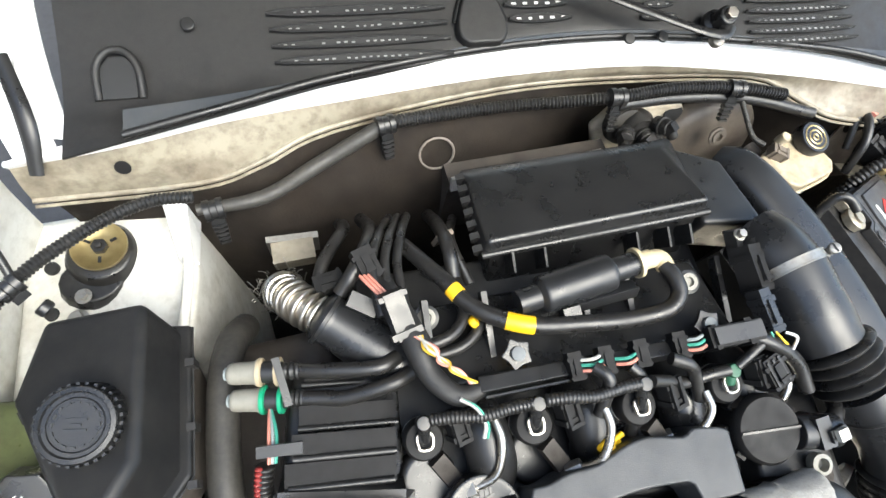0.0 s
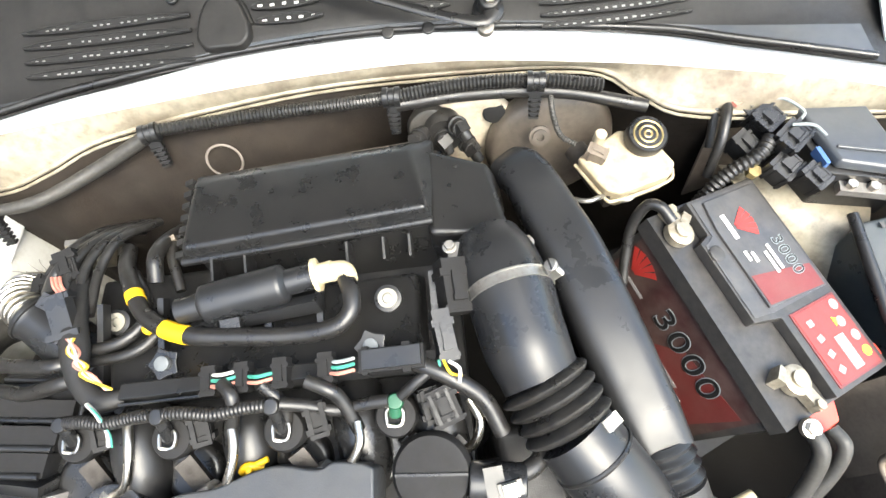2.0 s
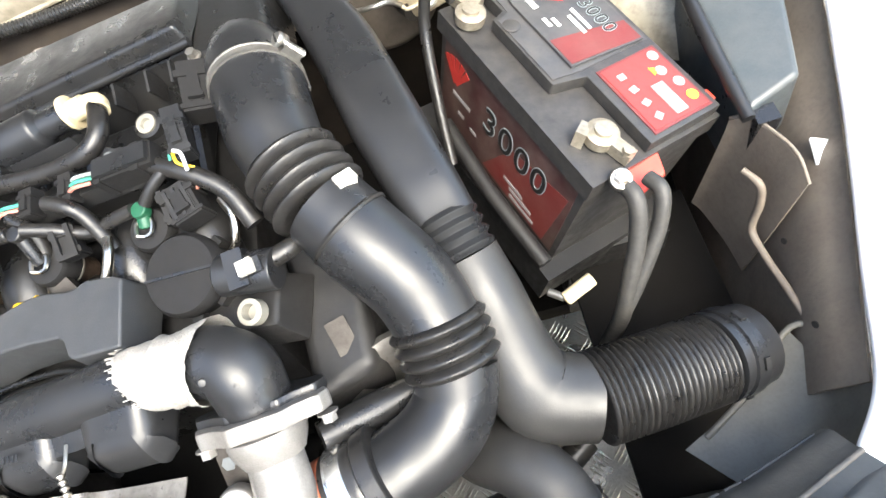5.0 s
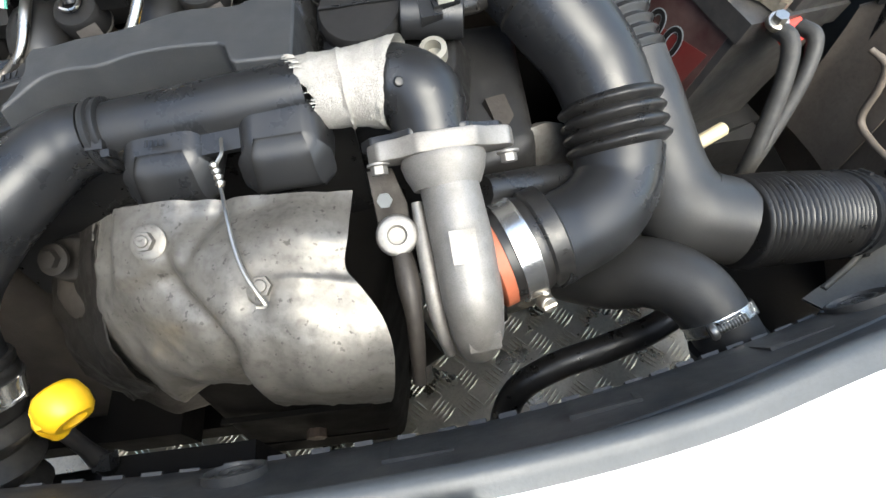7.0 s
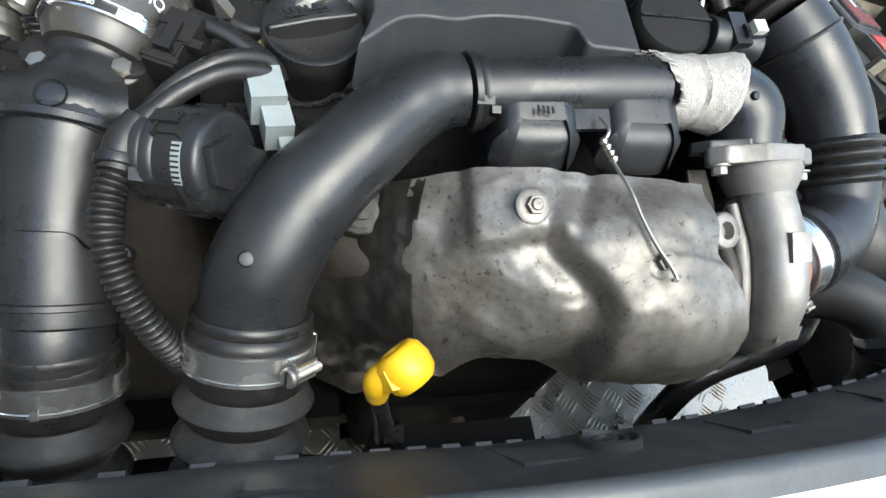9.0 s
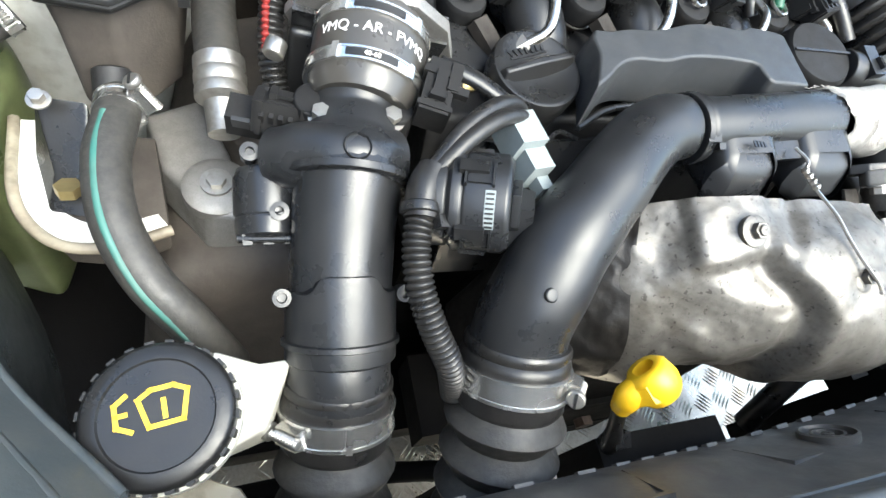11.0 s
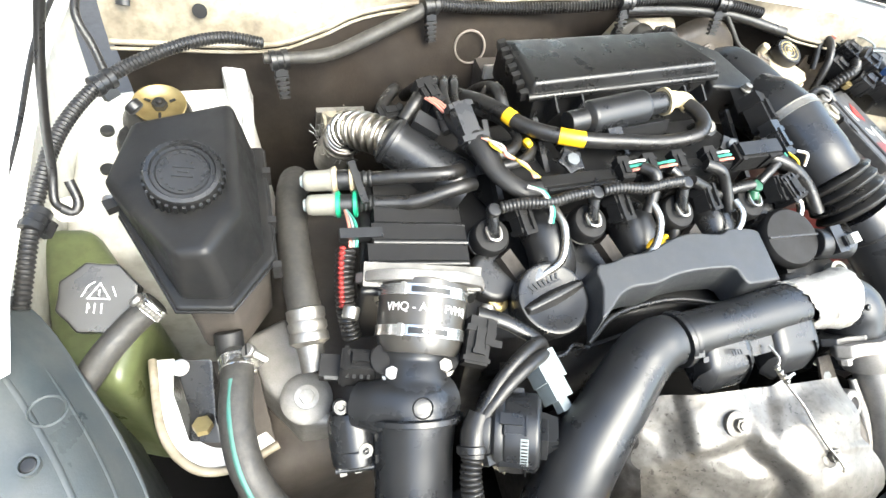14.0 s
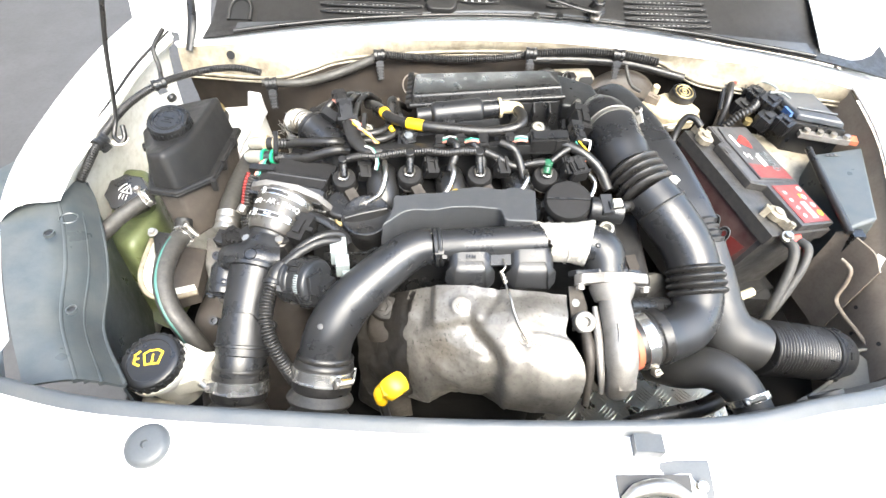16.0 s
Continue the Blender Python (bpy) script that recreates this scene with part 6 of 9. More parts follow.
part("pipe", tube([(0.136, 0.110, 0.778), (0.20, 0.114, 0.782), (0.278, 0.120, 0.784)], [0.0225, 0.0225, 0.024], 26), DUCT, res)
part("joint_ring", lathe([(0.024, 0), (0.027, 0.001), (0.0275, 0.005), (0.025, 0.006), (0.0265, 0.008), (0.0265, 0.011), (0.024, 0.012)], along((0.128, 0.109, 0.7775), (0.15, 0.1115, 0.779)), 30), DUCT, res)
part("joint_tab", join(block((0.012, 0.006, 0.006), pose(0.136, 0.089, 0.790, 30), 0.001), block((0.006, 0.005, 0.010), pose(0.143, 0.085, 0.785, 30), 0.001)), PLASTIC, res)
bm = bmesh.new()
rings = []
WA, WB = V((0.262, 0.119, 0.784)), V((0.352, 0.118, 0.784))
for i in range(25):
    f = i / 24
    r = 0.0246 + 0.0058 * f + 0.0008 * math.sin(f * 9) + (0.0022 if 0.42 < f < 0.5 else 0) + (0.001 if f > 0.9 else 0)
    ring_ = []
    for k in range(48):
        a = 2 * math.pi * k / 48
        y, z = 0.119 + r * math.cos(a), 0.784 + r * math.sin(a)
        x0, x1 = 0.268 + (0.134 - y) * 0.42, 0.345 - (0.135 - y) * 0.30
        p = V((x0 + (x1 - x0) * f, y, z))
        p += V((noise.noise(p * 260) * 0.0016 * (1 + 2 * (f < 0.06)), noise.noise(p * 190 + V((3, 1, 2))) * 0.0012, noise.noise(p * 170 + V((7, 1, 2))) * 0.0014))
        ring_.append(bm.verts.new(p))
    rings.append(ring_)
for a, b in zip(rings, rings[1:]):
    for k in range(48):
        bm.faces.new((a[k], a[(k + 1) % 48], b[(k + 1) % 48], b[k]))
bmesh.ops.recalc_face_normals(bm, faces=bm.faces)
part("wrap", bm, WRAP, res, "frayed crinkled silver heat wrap")
frays = []
for _ in range(30):
    a = random.uniform(0.2, 3.4)
    y, z = 0.119 + 0.0265 * math.cos(a), 0.784 + 0.0265 * math.sin(a)
    x = 0.270 + (0.134 - y) * 0.42
    frays.append(tube([(x + 0.003, y, z), (x - random.uniform(0.001, 0.005), y + random.uniform(-0.002, 0.002), z + 0.0008)], 0.0004, 4))
part("wrap_fray", join(*frays), WRAP, res, "loose silver threads")
part("elbow", tube([(0.322, 0.119, 0.785), (0.341, 0.117, 0.784), (0.357, 0.106, 0.778), (0.361, 0.085, 0.762)], [0.0255, 0.0275, 0.029, 0.027], 28), DUCT, res)
part("elbow_flange", slab(FLANGE, framed((0.3615, 0.089, 0.7618), FZ, (1, 0.1, -0.12)), 0.0085, 0.002), DUCT, res)
for p in ((0.343, 0.098, 0.803), (0.366, 0.092, 0.797)):
    part("rivet", disc_between(p, V(p) + V((0.001, -0.002, 0.003)), 0.0035, 12), PLASTIC, res)
for x in (0.178, 0.259):
    z = 0.775 + 0.03 * (x - 0.17)
    part("bulge", prism([(x - 0.032, 0.064, z - 0.030), (x - 0.026, 0.058, z - 0.030), (x + 0.026, 0.059, z - 0.028), (x + 0.031, 0.065, z - 0.028), (x + 0.033, 0.11, z - 0.028), (x - 0.034, 0.11, z - 0.030)],
                        [(x - 0.029, 0.076, z + 0.006), (x - 0.022, 0.069, z + 0.004), (x + 0.022, 0.070, z + 0.005), (x + 0.028, 0.077, z + 0.007), (x + 0.027, 0.106, z + 0.021), (x - 0.028, 0.106, z + 0.020)], 0.0125, 6), DUCT, res)
part("web", block((0.05, 0.016, 0.006), pose(0.219, 0.088, 0.780, 22, -2, 3), 0.002), DUCT, res)
part("moulded_letters", join(*[block((0.0018, 0.005, 0.0008), pose(0.172 + 0.0035 * k, 0.083, 0.792 - 0.0002 * k, 12), 0) for k in range(4)]), DUCT, res)
wire = thing("steel_wire", (0.22, 0.02, 0.75), "thin twisted steel wire tied from pipe to heat shield", "wire", shift=(5, 0, 1))
part("wire", tube([(0.222, 0.090, 0.786), (0.224, 0.076, 0.787), (0.219, 0.067, 0.783), (0.224, 0.050, 0.781), (0.229, 0.030, 0.780), (0.233, 0.012, 0.776), (0.239, -0.006, 0.772), (0.247, -0.020, 0.768), (0.251, -0.027, 0.764), (0.246, -0.028, 0.766)], 0.0013, 6, 6), STEEL, wire)
part("twist", ribbed([(0.218, 0.071, 0.785), (0.222, 0.060, 0.783), (0.224, 0.053, 0.782)], 0.0034, 0.004, 0.0016, 8), STEEL, wire)

charge = thing("charge_pipe", (0.0, 0.0, 0.6), "large black plastic intercooler pipe with ribbed rubber boot", "pipe", shift=(2, 9, -18))
part("pipe", tube([(0.130, 0.107, 0.796), (0.112, 0.104, 0.795), (0.09, 0.092, 0.790), (0.055, 0.062, 0.778), (0.024, 0.034, 0.762), (0.005, 0.010, 0.743), (-0.004, -0.004, 0.724), (-0.007, -0.016, 0.708), (-0.009, -0.028, 0.694)],
                  [0.0245, 0.026, 0.0275, 0.0295, 0.032, 0.033, 0.0335, 0.034, 0.034], 30, 8), DUCT, charge)
CX = V((-0.003, -0.02, -0.020)).normalized()
CB = V((-0.006, -0.013, 0.711))
part("collar", lathe([(0.0365, 0), (0.038, 0.002), (0.038, 0.006), (0.0365, 0.008), (0.0385, 0.010), (0.0395, 0.014), (0.0395, 0.045), (0.036, 0.05)], along(CB, CB + CX), 34), RUBBER, charge)
part("boot", ribbed([CB + CX * 0.047, CB + CX * 0.085, CB + CX * 0.155], 0.0445, 0.027, 0.009, 30), DUSTY_RUBBER, charge, "dusty ribbed rubber boot")
part("mould_plug", disc_between((-0.006, -0.006, 0.764), (-0.006, -0.009, 0.7690), 0.005, 14), DUCT, charge)
ring_clamp(CB + V((0.002, 0.009, -0.018)) + CX * 0.026, CX, 0.0398, 0.018, (0.75, -0.3, 0.6))
thr = thing("throttle_pipe", (-0.12, 0.06, 0.70), "black plastic pipe below the throttle body", "pipe", shift=(4, 4, -12))
part("neck", tube([(-0.104, 0.165, 0.762), (-0.108, 0.142, 0.747), (-0.113, 0.118, 0.742)], [0.030, 0.0275, 0.030], 26), DUCT, thr)
part("housing", tube([(-0.112, 0.122, 0.744), (-0.115, 0.108, 0.741), (-0.118, 0.092, 0.736)], [0.031, 0.0345, 0.035], 26), DUCT, thr)
part("ridge_ring", lathe([(0.036, 0), (0.0385, 0.001), (0.0385, 0.005), (0.036, 0.006)], along((-0.117, 0.100, 0.741), (-0.119, 0.085, 0.734)), 30), DUCT, thr)
part("pipe", tube([(-0.117, 0.10, 0.741), (-0.122, 0.068, 0.721), (-0.126, 0.028, 0.694), (-0.128, -0.004, 0.674), (-0.129, -0.02, 0.660)], [0.033, 0.031, 0.0305, 0.031, 0.031], 26), DUCT, thr)
TA = framed((-0.1245, 0.046, 0.7065), (-0.04, -0.82, -0.56), (1, 0, 0)) @ Matrix.Scale(0.92, 4)
bm = lathe([(0.0336, 0), (0.0358, 0.0006), (0.0362, 0.004), (0.0362, 0.056), (0.0345, 0.058)], TA @ pose(0, 0, -0.006), 48)
for v in bm.verts:
    q = TA.inverted() @ v.co
    if q.z < 0:
        v.co = TA @ V((q.x, q.y, q.z + 0.011 * rise(abs(math.atan2(q.x, -q.y if q.y < 0 else q.y)), 0.45, 0.75)))
part("stepped_sleeve", bm, DUCT, thr)
part("joint_ring", lathe([(0.0360, 0), (0.0385, 0.0008), (0.0385, 0.004), (0.0362, 0.005)], TA @ pose(0, 0, 0.036), 40), DUCT, thr)
for sx in (-1, 1):
    part("screw_lug", lathe([(0.0052, -0.006), (0.0052, 0.006), (0.003, 0.0062), (0.0025, 0.002), (0.0, 0.002)], framed(TA @ V((0.0385 * sx, 0.012, 0.008)), (0, -0.5, 0.86)), 16), DUCT, thr)
part("cross_bar", tube([(-0.158, 0.116, 0.736), (-0.140, 0.108, 0.746), (-0.116, 0.102, 0.753), (-0.090, 0.106, 0.746)], [0.018, 0.021, 0.0225, 0.019], 24, 6, 1.0), DUCT, thr)
part("cast_ring", lathe([(0.0070, 0), (0.0076, 0.0012), (0.0082, 0)], framed((-0.117, 0.094, 0.7735), (0, -0.35, 0.94)), 20), DUCT, thr)
TX = V((-0.002, -0.028, -0.026)).normalized()
TB = V((-0.128, -0.002, 0.673))
part("collar", lathe([(0.0315, 0), (0.0335, 0.002), (0.0335, 0.006), (0.032, 0.008), (0.034, 0.011), (0.0345, 0.04), (0.0315, 0.044)], along(TB, TB + TX), 32), RUBBER, thr)
part("boot", ribbed([TB + TX * 0.044, TB + TX * 0.08, TB + TX * 0.13], 0.038, 0.024, 0.009, 30), DUSTY_RUBBER, thr, "dusty ribbed rubber boot")
thr.scale = (1.1, 1.1, 1.1)
ring_clamp(TB + V((0.003, -0.001, -0.015)) + TX * 0.027, TX, 0.0384, 0.017, (-0.75, -0.25, 0.6))

red = thing("turbo_hose", (0.41, 0.01, 0.66), "rust-red silicone sleeve with a bright steel band on the turbo inlet", "hose", shift=(9, 6, 11))
RA, RX = V((0.428, 0.022, 0.697)), V((-0.052, -0.016, -0.004)).normalized()
part("rubber_cuff", lathe([(0.035, -0.01), (0.038, -0.008), (0.038, 0.004), (0.0355, 0.006), (0.037, 0.010), (0.036, 0.034), (0.034, 0.036)], along(RA, RA + RX), 32), RUBBER, red)
part("steel_band", lathe([(0.0375, 0), (0.0388, 0.0005), (0.0388, 0.002), (0.0382, 0.0025), (0.0382, 0.0135), (0.0388, 0.014), (0.0388, 0.0155), (0.0375, 0.016)], along(RA + RX * 0.013, RA + RX * 0.05), 34), BAND, red, "bright steel band")
part("red_sleeve", lathe([(0.034, 0.034), (0.036, 0.035), (0.036, 0.043), (0.033, 0.045)], along(RA, RA + RX), 32), ORANGE, red, "rust-red sleeve edge")
part("spring", ribbed([(0.424, -0.008, 0.695), (0.426, -0.02, 0.678)], 0.0045, 0.0028, 0.0015, 10), STEEL, red)
part("screw", join(disc_between((0.424, -0.018, 0.676), (0.427, -0.026, 0.682), 0.0065, 16), block((0.010, 0.002, 0.002), pose(0.4272, -0.0265, 0.6825, -60, 0, 20), 0.0003)), STEEL, red)
oil = thing("oil_feed_pipe", (0.325, 0.0, 0.68), "dark banjo bolt and oil feed pipe beside the shield", "pipe", shift=(12, 2, 10))
part("banjo_bolt", join(lathe([(0.014, 0), (0.0145, 0.004), (0.0145, 0.011), (0.0125, 0.013), (0.007, 0.013), (0.006, 0.006), (0.0, 0.006)], along((0.322, 0.028, 0.722), (0.325, 0.018, 0.742)), 26)), ALLOY, oil)
part("pipe", tube([(0.324, 0.018, 0.722), (0.327, -0.005, 0.715), (0.328, -0.03, 0.70), (0.325, -0.06, 0.665)], [0.007, 0.0085, 0.006, 0.005], 12), BURNT, oil)
part("bracket", slab([(-0.012, -0.03), (0.010, -0.03), (0.014, 0.0), (0.010, 0.028), (-0.008, 0.03)], pose(0.318, 0.052, 0.722, 30, 0, 10), 0.004), BURNT, oil)
part("bracket_bolt", hexagon(pose(0.316, 0.058, 0.724, 30), 0.006, 0.006), BOLT_GREY, oil)

shield = thing("heat_shield", (0.19, 0.0, 0.55), "crumpled pressed-metal exhaust heat shield with rust specks", "heat shield", shift=(4, -2, -3))
ROWS_ = [[(0.100, 0.082, 0.728), (0.125, 0.076, 0.745), (0.150, 0.068, 0.757), (0.195, 0.062, 0.766), (0.25, 0.056, 0.770), (0.306, 0.053, 0.767)],
         [(0.092, 0.062, 0.712), (0.115, 0.052, 0.730), (0.145, 0.045, 0.750), (0.185, 0.034, 0.757), (0.25, 0.025, 0.766), (0.302, 0.025, 0.760)],
         [(0.086, 0.040, 0.692), (0.11, 0.028, 0.712), (0.14, 0.020, 0.735), (0.19, 0.008, 0.748), (0.245, 0.000, 0.760), (0.297, 0.000, 0.748)],
         [(0.082, 0.015, 0.665), (0.105, 0.003, 0.688), (0.145, -0.008, 0.715), (0.195, -0.018, 0.733), (0.25, -0.026, 0.745), (0.320, -0.032, 0.732)],
         [(0.088, -0.008, 0.63), (0.115, -0.022, 0.655), (0.15, -0.028, 0.682), (0.20, -0.037, 0.70), (0.25, -0.046, 0.710), (0.319, -0.050, 0.703)],
         [(0.10, -0.016, 0.58), (0.13, -0.034, 0.61), (0.16, -0.026, 0.635), (0.20, -0.032, 0.648), (0.25, -0.042, 0.656), (0.308, -0.047, 0.656)],
         [(0.11, 0.022, 0.560), (0.14, 0.014, 0.580), (0.17, 0.008, 0.595), (0.20, 0.004, 0.606), (0.25, -0.006, 0.614), (0.292, -0.006, 0.618)]]


def press(bm, dents):
    """Push the sheet along its normals by dents (centre, radius, height), then crumple it slightly."""
    bm.normal_update()
    moves = []
    for v in bm.verts:
        h = 0.0
        for c, r, hh in dents:
            q = (v.co - V(c)).length / r
            if q < 1:
                h += hh * (1 - q * q) ** 2
        x, y = v.co.x, v.co.y
        # step up towards the turbo pipe along a curved fold
        fold = 0.178 + 0.034 * rise(-y, -0.02, 0.035)
        h += 0.013 * rise(x, fold + 0.002, fold + 0.020) * rise(-y, -0.052, -0.015) - 0.010 * rise(-x, -fold, -0.095) * rise(-y, -0.03, 0.02) - 0.005 * math.exp(-((x - fold) / 0.010) ** 2) * rise(-y, -0.045, 0.0)
        # lobe under the left bolt, creases below it and across the middle
        h += 0.006 * rise(x, 0.128, 0.140) * rise(y, 0.012, 0.026) * (1 - rise(x, 0.185, 0.20))
        h -= 0.004 * math.exp(-((x - 0.205 - 0.45 * (y - 0.03)) / 0.006) ** 2) * rise(y, 0.0, 0.02)
        h += 0.0022 * math.exp(-((y + 0.004 + 0.10 * (x - 0.25)) / 0.004) ** 2) * rise(x, 0.235, 0.255)
        h += 0.0014 * noise.noise(v.co * 40) + 0.0008 * noise.noise(v.co * 95) + 0.0004 * noise.noise(v.co * 210)
        crease = abs(noise.noise(V((x * 30, y * 13 + v.co.z * 13, 5))))
        h += 0.0016 * max(0.0, 0.10 - crease) / 0.10 * rise(-y, -0.01, 0.05)
        moves.append(v.normal * h)
    for v, d in zip(bm.verts, moves):
        v.co += d
    return bm


bm = sheet(ROWS_, 0, 16)
bmesh.ops.recalc_face_normals(bm, faces=bm.faces)
bm.normal_update()
if sum(f.normal.z for f in bm.faces) < 0:
    bmesh.ops.reverse_faces(bm, faces=bm.faces)
press(bm, [((0.169, 0.034, 0.755), 0.020, 0.004), ((0.250, -0.010, 0.758), 0.020, -0.004), ((0.12, 0.045, 0.725), 0.025, -0.005), ((0.13, 0.0, 0.705), 0.03, -0.003), ((0.24, -0.016, 0.748), 0.016, -0.004),
           ((0.27, 0.036, 0.766), 0.03, 0.003), ((0.28, -0.045, 0.72), 0.035, 0.005), ((0.165, -0.04, 0.68), 0.03, 0.004), ((0.14, -0.02, 0.69), 0.02, 0.003)])
bmesh.ops.solidify(bm, geom=bm.faces[:], thickness=0.0014)
part("sheet", bm, SHIELD, shield)
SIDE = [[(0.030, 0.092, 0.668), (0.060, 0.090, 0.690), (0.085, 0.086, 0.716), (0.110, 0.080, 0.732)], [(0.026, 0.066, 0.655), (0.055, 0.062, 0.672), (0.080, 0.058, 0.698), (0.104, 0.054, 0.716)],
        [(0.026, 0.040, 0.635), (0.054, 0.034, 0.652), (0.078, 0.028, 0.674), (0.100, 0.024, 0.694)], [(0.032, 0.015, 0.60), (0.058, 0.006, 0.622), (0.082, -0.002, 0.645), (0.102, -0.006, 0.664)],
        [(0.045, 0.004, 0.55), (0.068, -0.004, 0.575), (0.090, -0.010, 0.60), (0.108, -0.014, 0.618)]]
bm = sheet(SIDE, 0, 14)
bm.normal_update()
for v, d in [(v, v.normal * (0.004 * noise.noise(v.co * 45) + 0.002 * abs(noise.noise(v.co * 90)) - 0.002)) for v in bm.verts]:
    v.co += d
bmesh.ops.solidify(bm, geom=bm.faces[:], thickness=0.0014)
# Side facing away: its shade is in the darker colour, with the soot.
part("dark_side", bm, DARK_METAL, shield, "dark crumpled side of the shield, soot and shade in its colour")
for c in ((0.169, 0.034, 0.764), (0.249, -0.010, 0.765)):
    m = along(c, V(c) + V((0.0, -0.45, 0.9)))
    w = part("washer", lathe([(0.012, -0.004), (0.0125, 0.0005), (0.010, 0.002), (0.0, 0.002)], m, 22), SHIELD, shield)
    part("bolt_head", join(hexagon(m @ pose(0, 0, 0.002), 0.0068, 0.005), disc_between(m @ V((0, 0, 0.006)), m @ V((0, 0, 0.009)), 0.0042, 12)), SHIELD, w)
cat = thing("exhaust_casting", (0.06, 0.05, 0.55), "scorched exhaust manifold casting beside the shield", "exhaust", shift=(12, -2, 3))
part("casting", prism([(0.005, 0.02, 0.5), (0.06, -0.01, 0.5), (0.12, 0.0, 0.5), (0.12, 0.11, 0.5), (0.005, 0.11, 0.5)], [(0.030, 0.055, 0.668), (0.060, 0.030, 0.665), (0.095, 0.04, 0.69), (0.105, 0.095, 0.715), (0.035, 0.10, 0.69)], 0.012, 4), BURNT, cat)
LUG = framed((0.057, 0.072, 0.694), (-0.1, -0.5, 0.86))
part("lug", prism([LUG @ V((0.024 * math.cos(a) * (1.25 if math.cos(a) > 0 else 1), 0.021 * math.sin(a), -0.012)) for a in (k * math.pi / 9 for k in range(18))], [LUG @ V((0.020 * math.cos(a) * (1.25 if math.cos(a) > 0 else 1), 0.017 * math.sin(a), 0.003)) for a in (k * math.pi / 9 for k in range(18))], 0.002, 3), DARK_METAL, cat)
part("washer", lathe([(0.0125, 0.002), (0.0125, 0.0045), (0.007, 0.005)], LUG @ pose(0, 0, 0.012), 20), DARK_METAL, cat)
part("bolt_head", hexagon(LUG @ pose(0, 0, 0.0165), 0.0075, 0.006), DARK_METAL, cat)
dip = thing("dipstick", (0.085, -0.05, 0.58), "yellow dipstick handle on a black guide tube", "dipstick")
DM = framed((0.0895, -0.0475, 0.694), (-0.55, 0.70, 0.30), (0.3, -0.1, 0.9))
part("handle", lathe([(0.0080, 0), (0.0125, 0.0), (0.0160, 0.004), (0.0175, 0.012), (0.0160, 0.020), (0.0125, 0.0235), (0.0080, 0.0235), (0.0075, 0.012), (0.0080, 0)], DM @ pose(0, 0, -0.0150) @ Matrix.Diagonal((1.05, 1.05, 1.15, 1)), 14), YELLOW, dip)
part("thumb_flat", block((0.020, 0.016, 0.004), DM @ pose(-0.004, -0.0165, 0.0, 78, 0, 0), 0.0018, (0.8, 0.8), 3), YELLOW, dip)
part("grip_neck", tube([(0.080, -0.050, 0.690), (0.074, -0.054, 0.682), (0.074, -0.058, 0.668)], [0.010, 0.0105, 0.008], 12), YELLOW, dip)
part("guide_tube", tube([(0.074, -0.057, 0.668), (0.079, -0.066, 0.648), (0.084, -0.076, 0.62), (0.086, -0.083, 0.55)], [0.006, 0.006, 0.0085, 0.0085], 12), RUBBER, dip)
part("tube_clip", block((0.014, 0.012, 0.012), pose(0.088, -0.075, 0.632, 30), 0.002), PLASTIC, dip)
# ---- throttle body and manifold ----
def lettering(text, m, size, mat, parent, name="lettering", bend=0.0, offset=0.0, spacing=1.0):
    """Raised printed letters in the x-y plane of m, optionally wrapped round a cylinder whose axis is m's y."""
    cu = bpy.data.curves.new("text", "FONT")
    cu.body, cu.size, cu.align_x, cu.align_y, cu.extrude = text, size, "CENTER", "CENTER", 0.0002
    cu.offset, cu.space_character = offset, spacing
    ob = bpy.data.objects.new("text", cu)
    me = bpy.data.meshes.new_from_object(ob)
    bpy.data.objects.remove(ob)
    bm = bmesh.new()
    bm.from_mesh(me)
    bpy.data.meshes.remove(me)
    for v in bm.verts:
        x, y, z = v.co
        if bend:
            v.co = V((math.sin(x / bend) * (bend + z), y, math.cos(x / bend) * (bend + z)))
        v.co = m @ v.co
    return part(name, bm, mat, parent)


man = thing("intake_manifold", (-0.09, 0.26, 0.70), "black plastic intake manifold with stepped ribs", "manifold", shift=(2, 4, -9))
part("lower", prism([(-0.15, 0.20, 0.69), (-0.03, 0.19, 0.69), (-0.02, 0.34, 0.69), (-0.13, 0.36, 0.69)], [(-0.145, 0.215, 0.765), (-0.03, 0.20, 0.758), (-0.02, 0.33, 0.762), (-0.12, 0.35, 0.750)], 0.006, 3), PLASTIC, man)
for k, (y, z) in enumerate(((0.238, 0.772), (0.262, 0.775), (0.288, 0.770), (0.33, 0.762))):
    part("step", block((0.098 - 0.004 * k, 0.024, 0.020), pose(-0.086 + 0.006 * k, y, z - 0.005 * k + 0.001, 3, 4, -6), 0.004, (1, 0.9), 3), PLUG, man)
    part("step_edge", tube([(-0.132 + 0.006 * k, y - 0.006, z - 0.005 * k + 0.013), (-0.04 + 0.006 * k, y - 0.015, z - 0.005 * k + 0.008)], 0.0034, 8), PLASTIC, man)
part("flange_block", block((0.11, 0.022, 0.045), pose(-0.087, 0.222, 0.765, 25, 2, -10), 0.003), PLASTIC, man)
FM = along((-0.0905, 0.212, 0.779), (-0.095, 0.190, 0.7705))
tb = thing("throttle_inlet", (-0.09, 0.19, 0.73), "aluminium throttle flange with a dark silicone hose and steel bands", "throttle", shift=(8, 7, -15))
part("flange", slab([(-0.058, 0.018), (-0.046, -0.016), (-0.022, -0.034), (0.022, -0.034), (0.046, -0.020), (0.058, 0.004), (0.050, 0.020), (0.020, 0.030), (-0.030, 0.032)], FM @ pose(0, 0, 0, 0, 0, 180), 0.009, 0.002), ALLOY, tb)
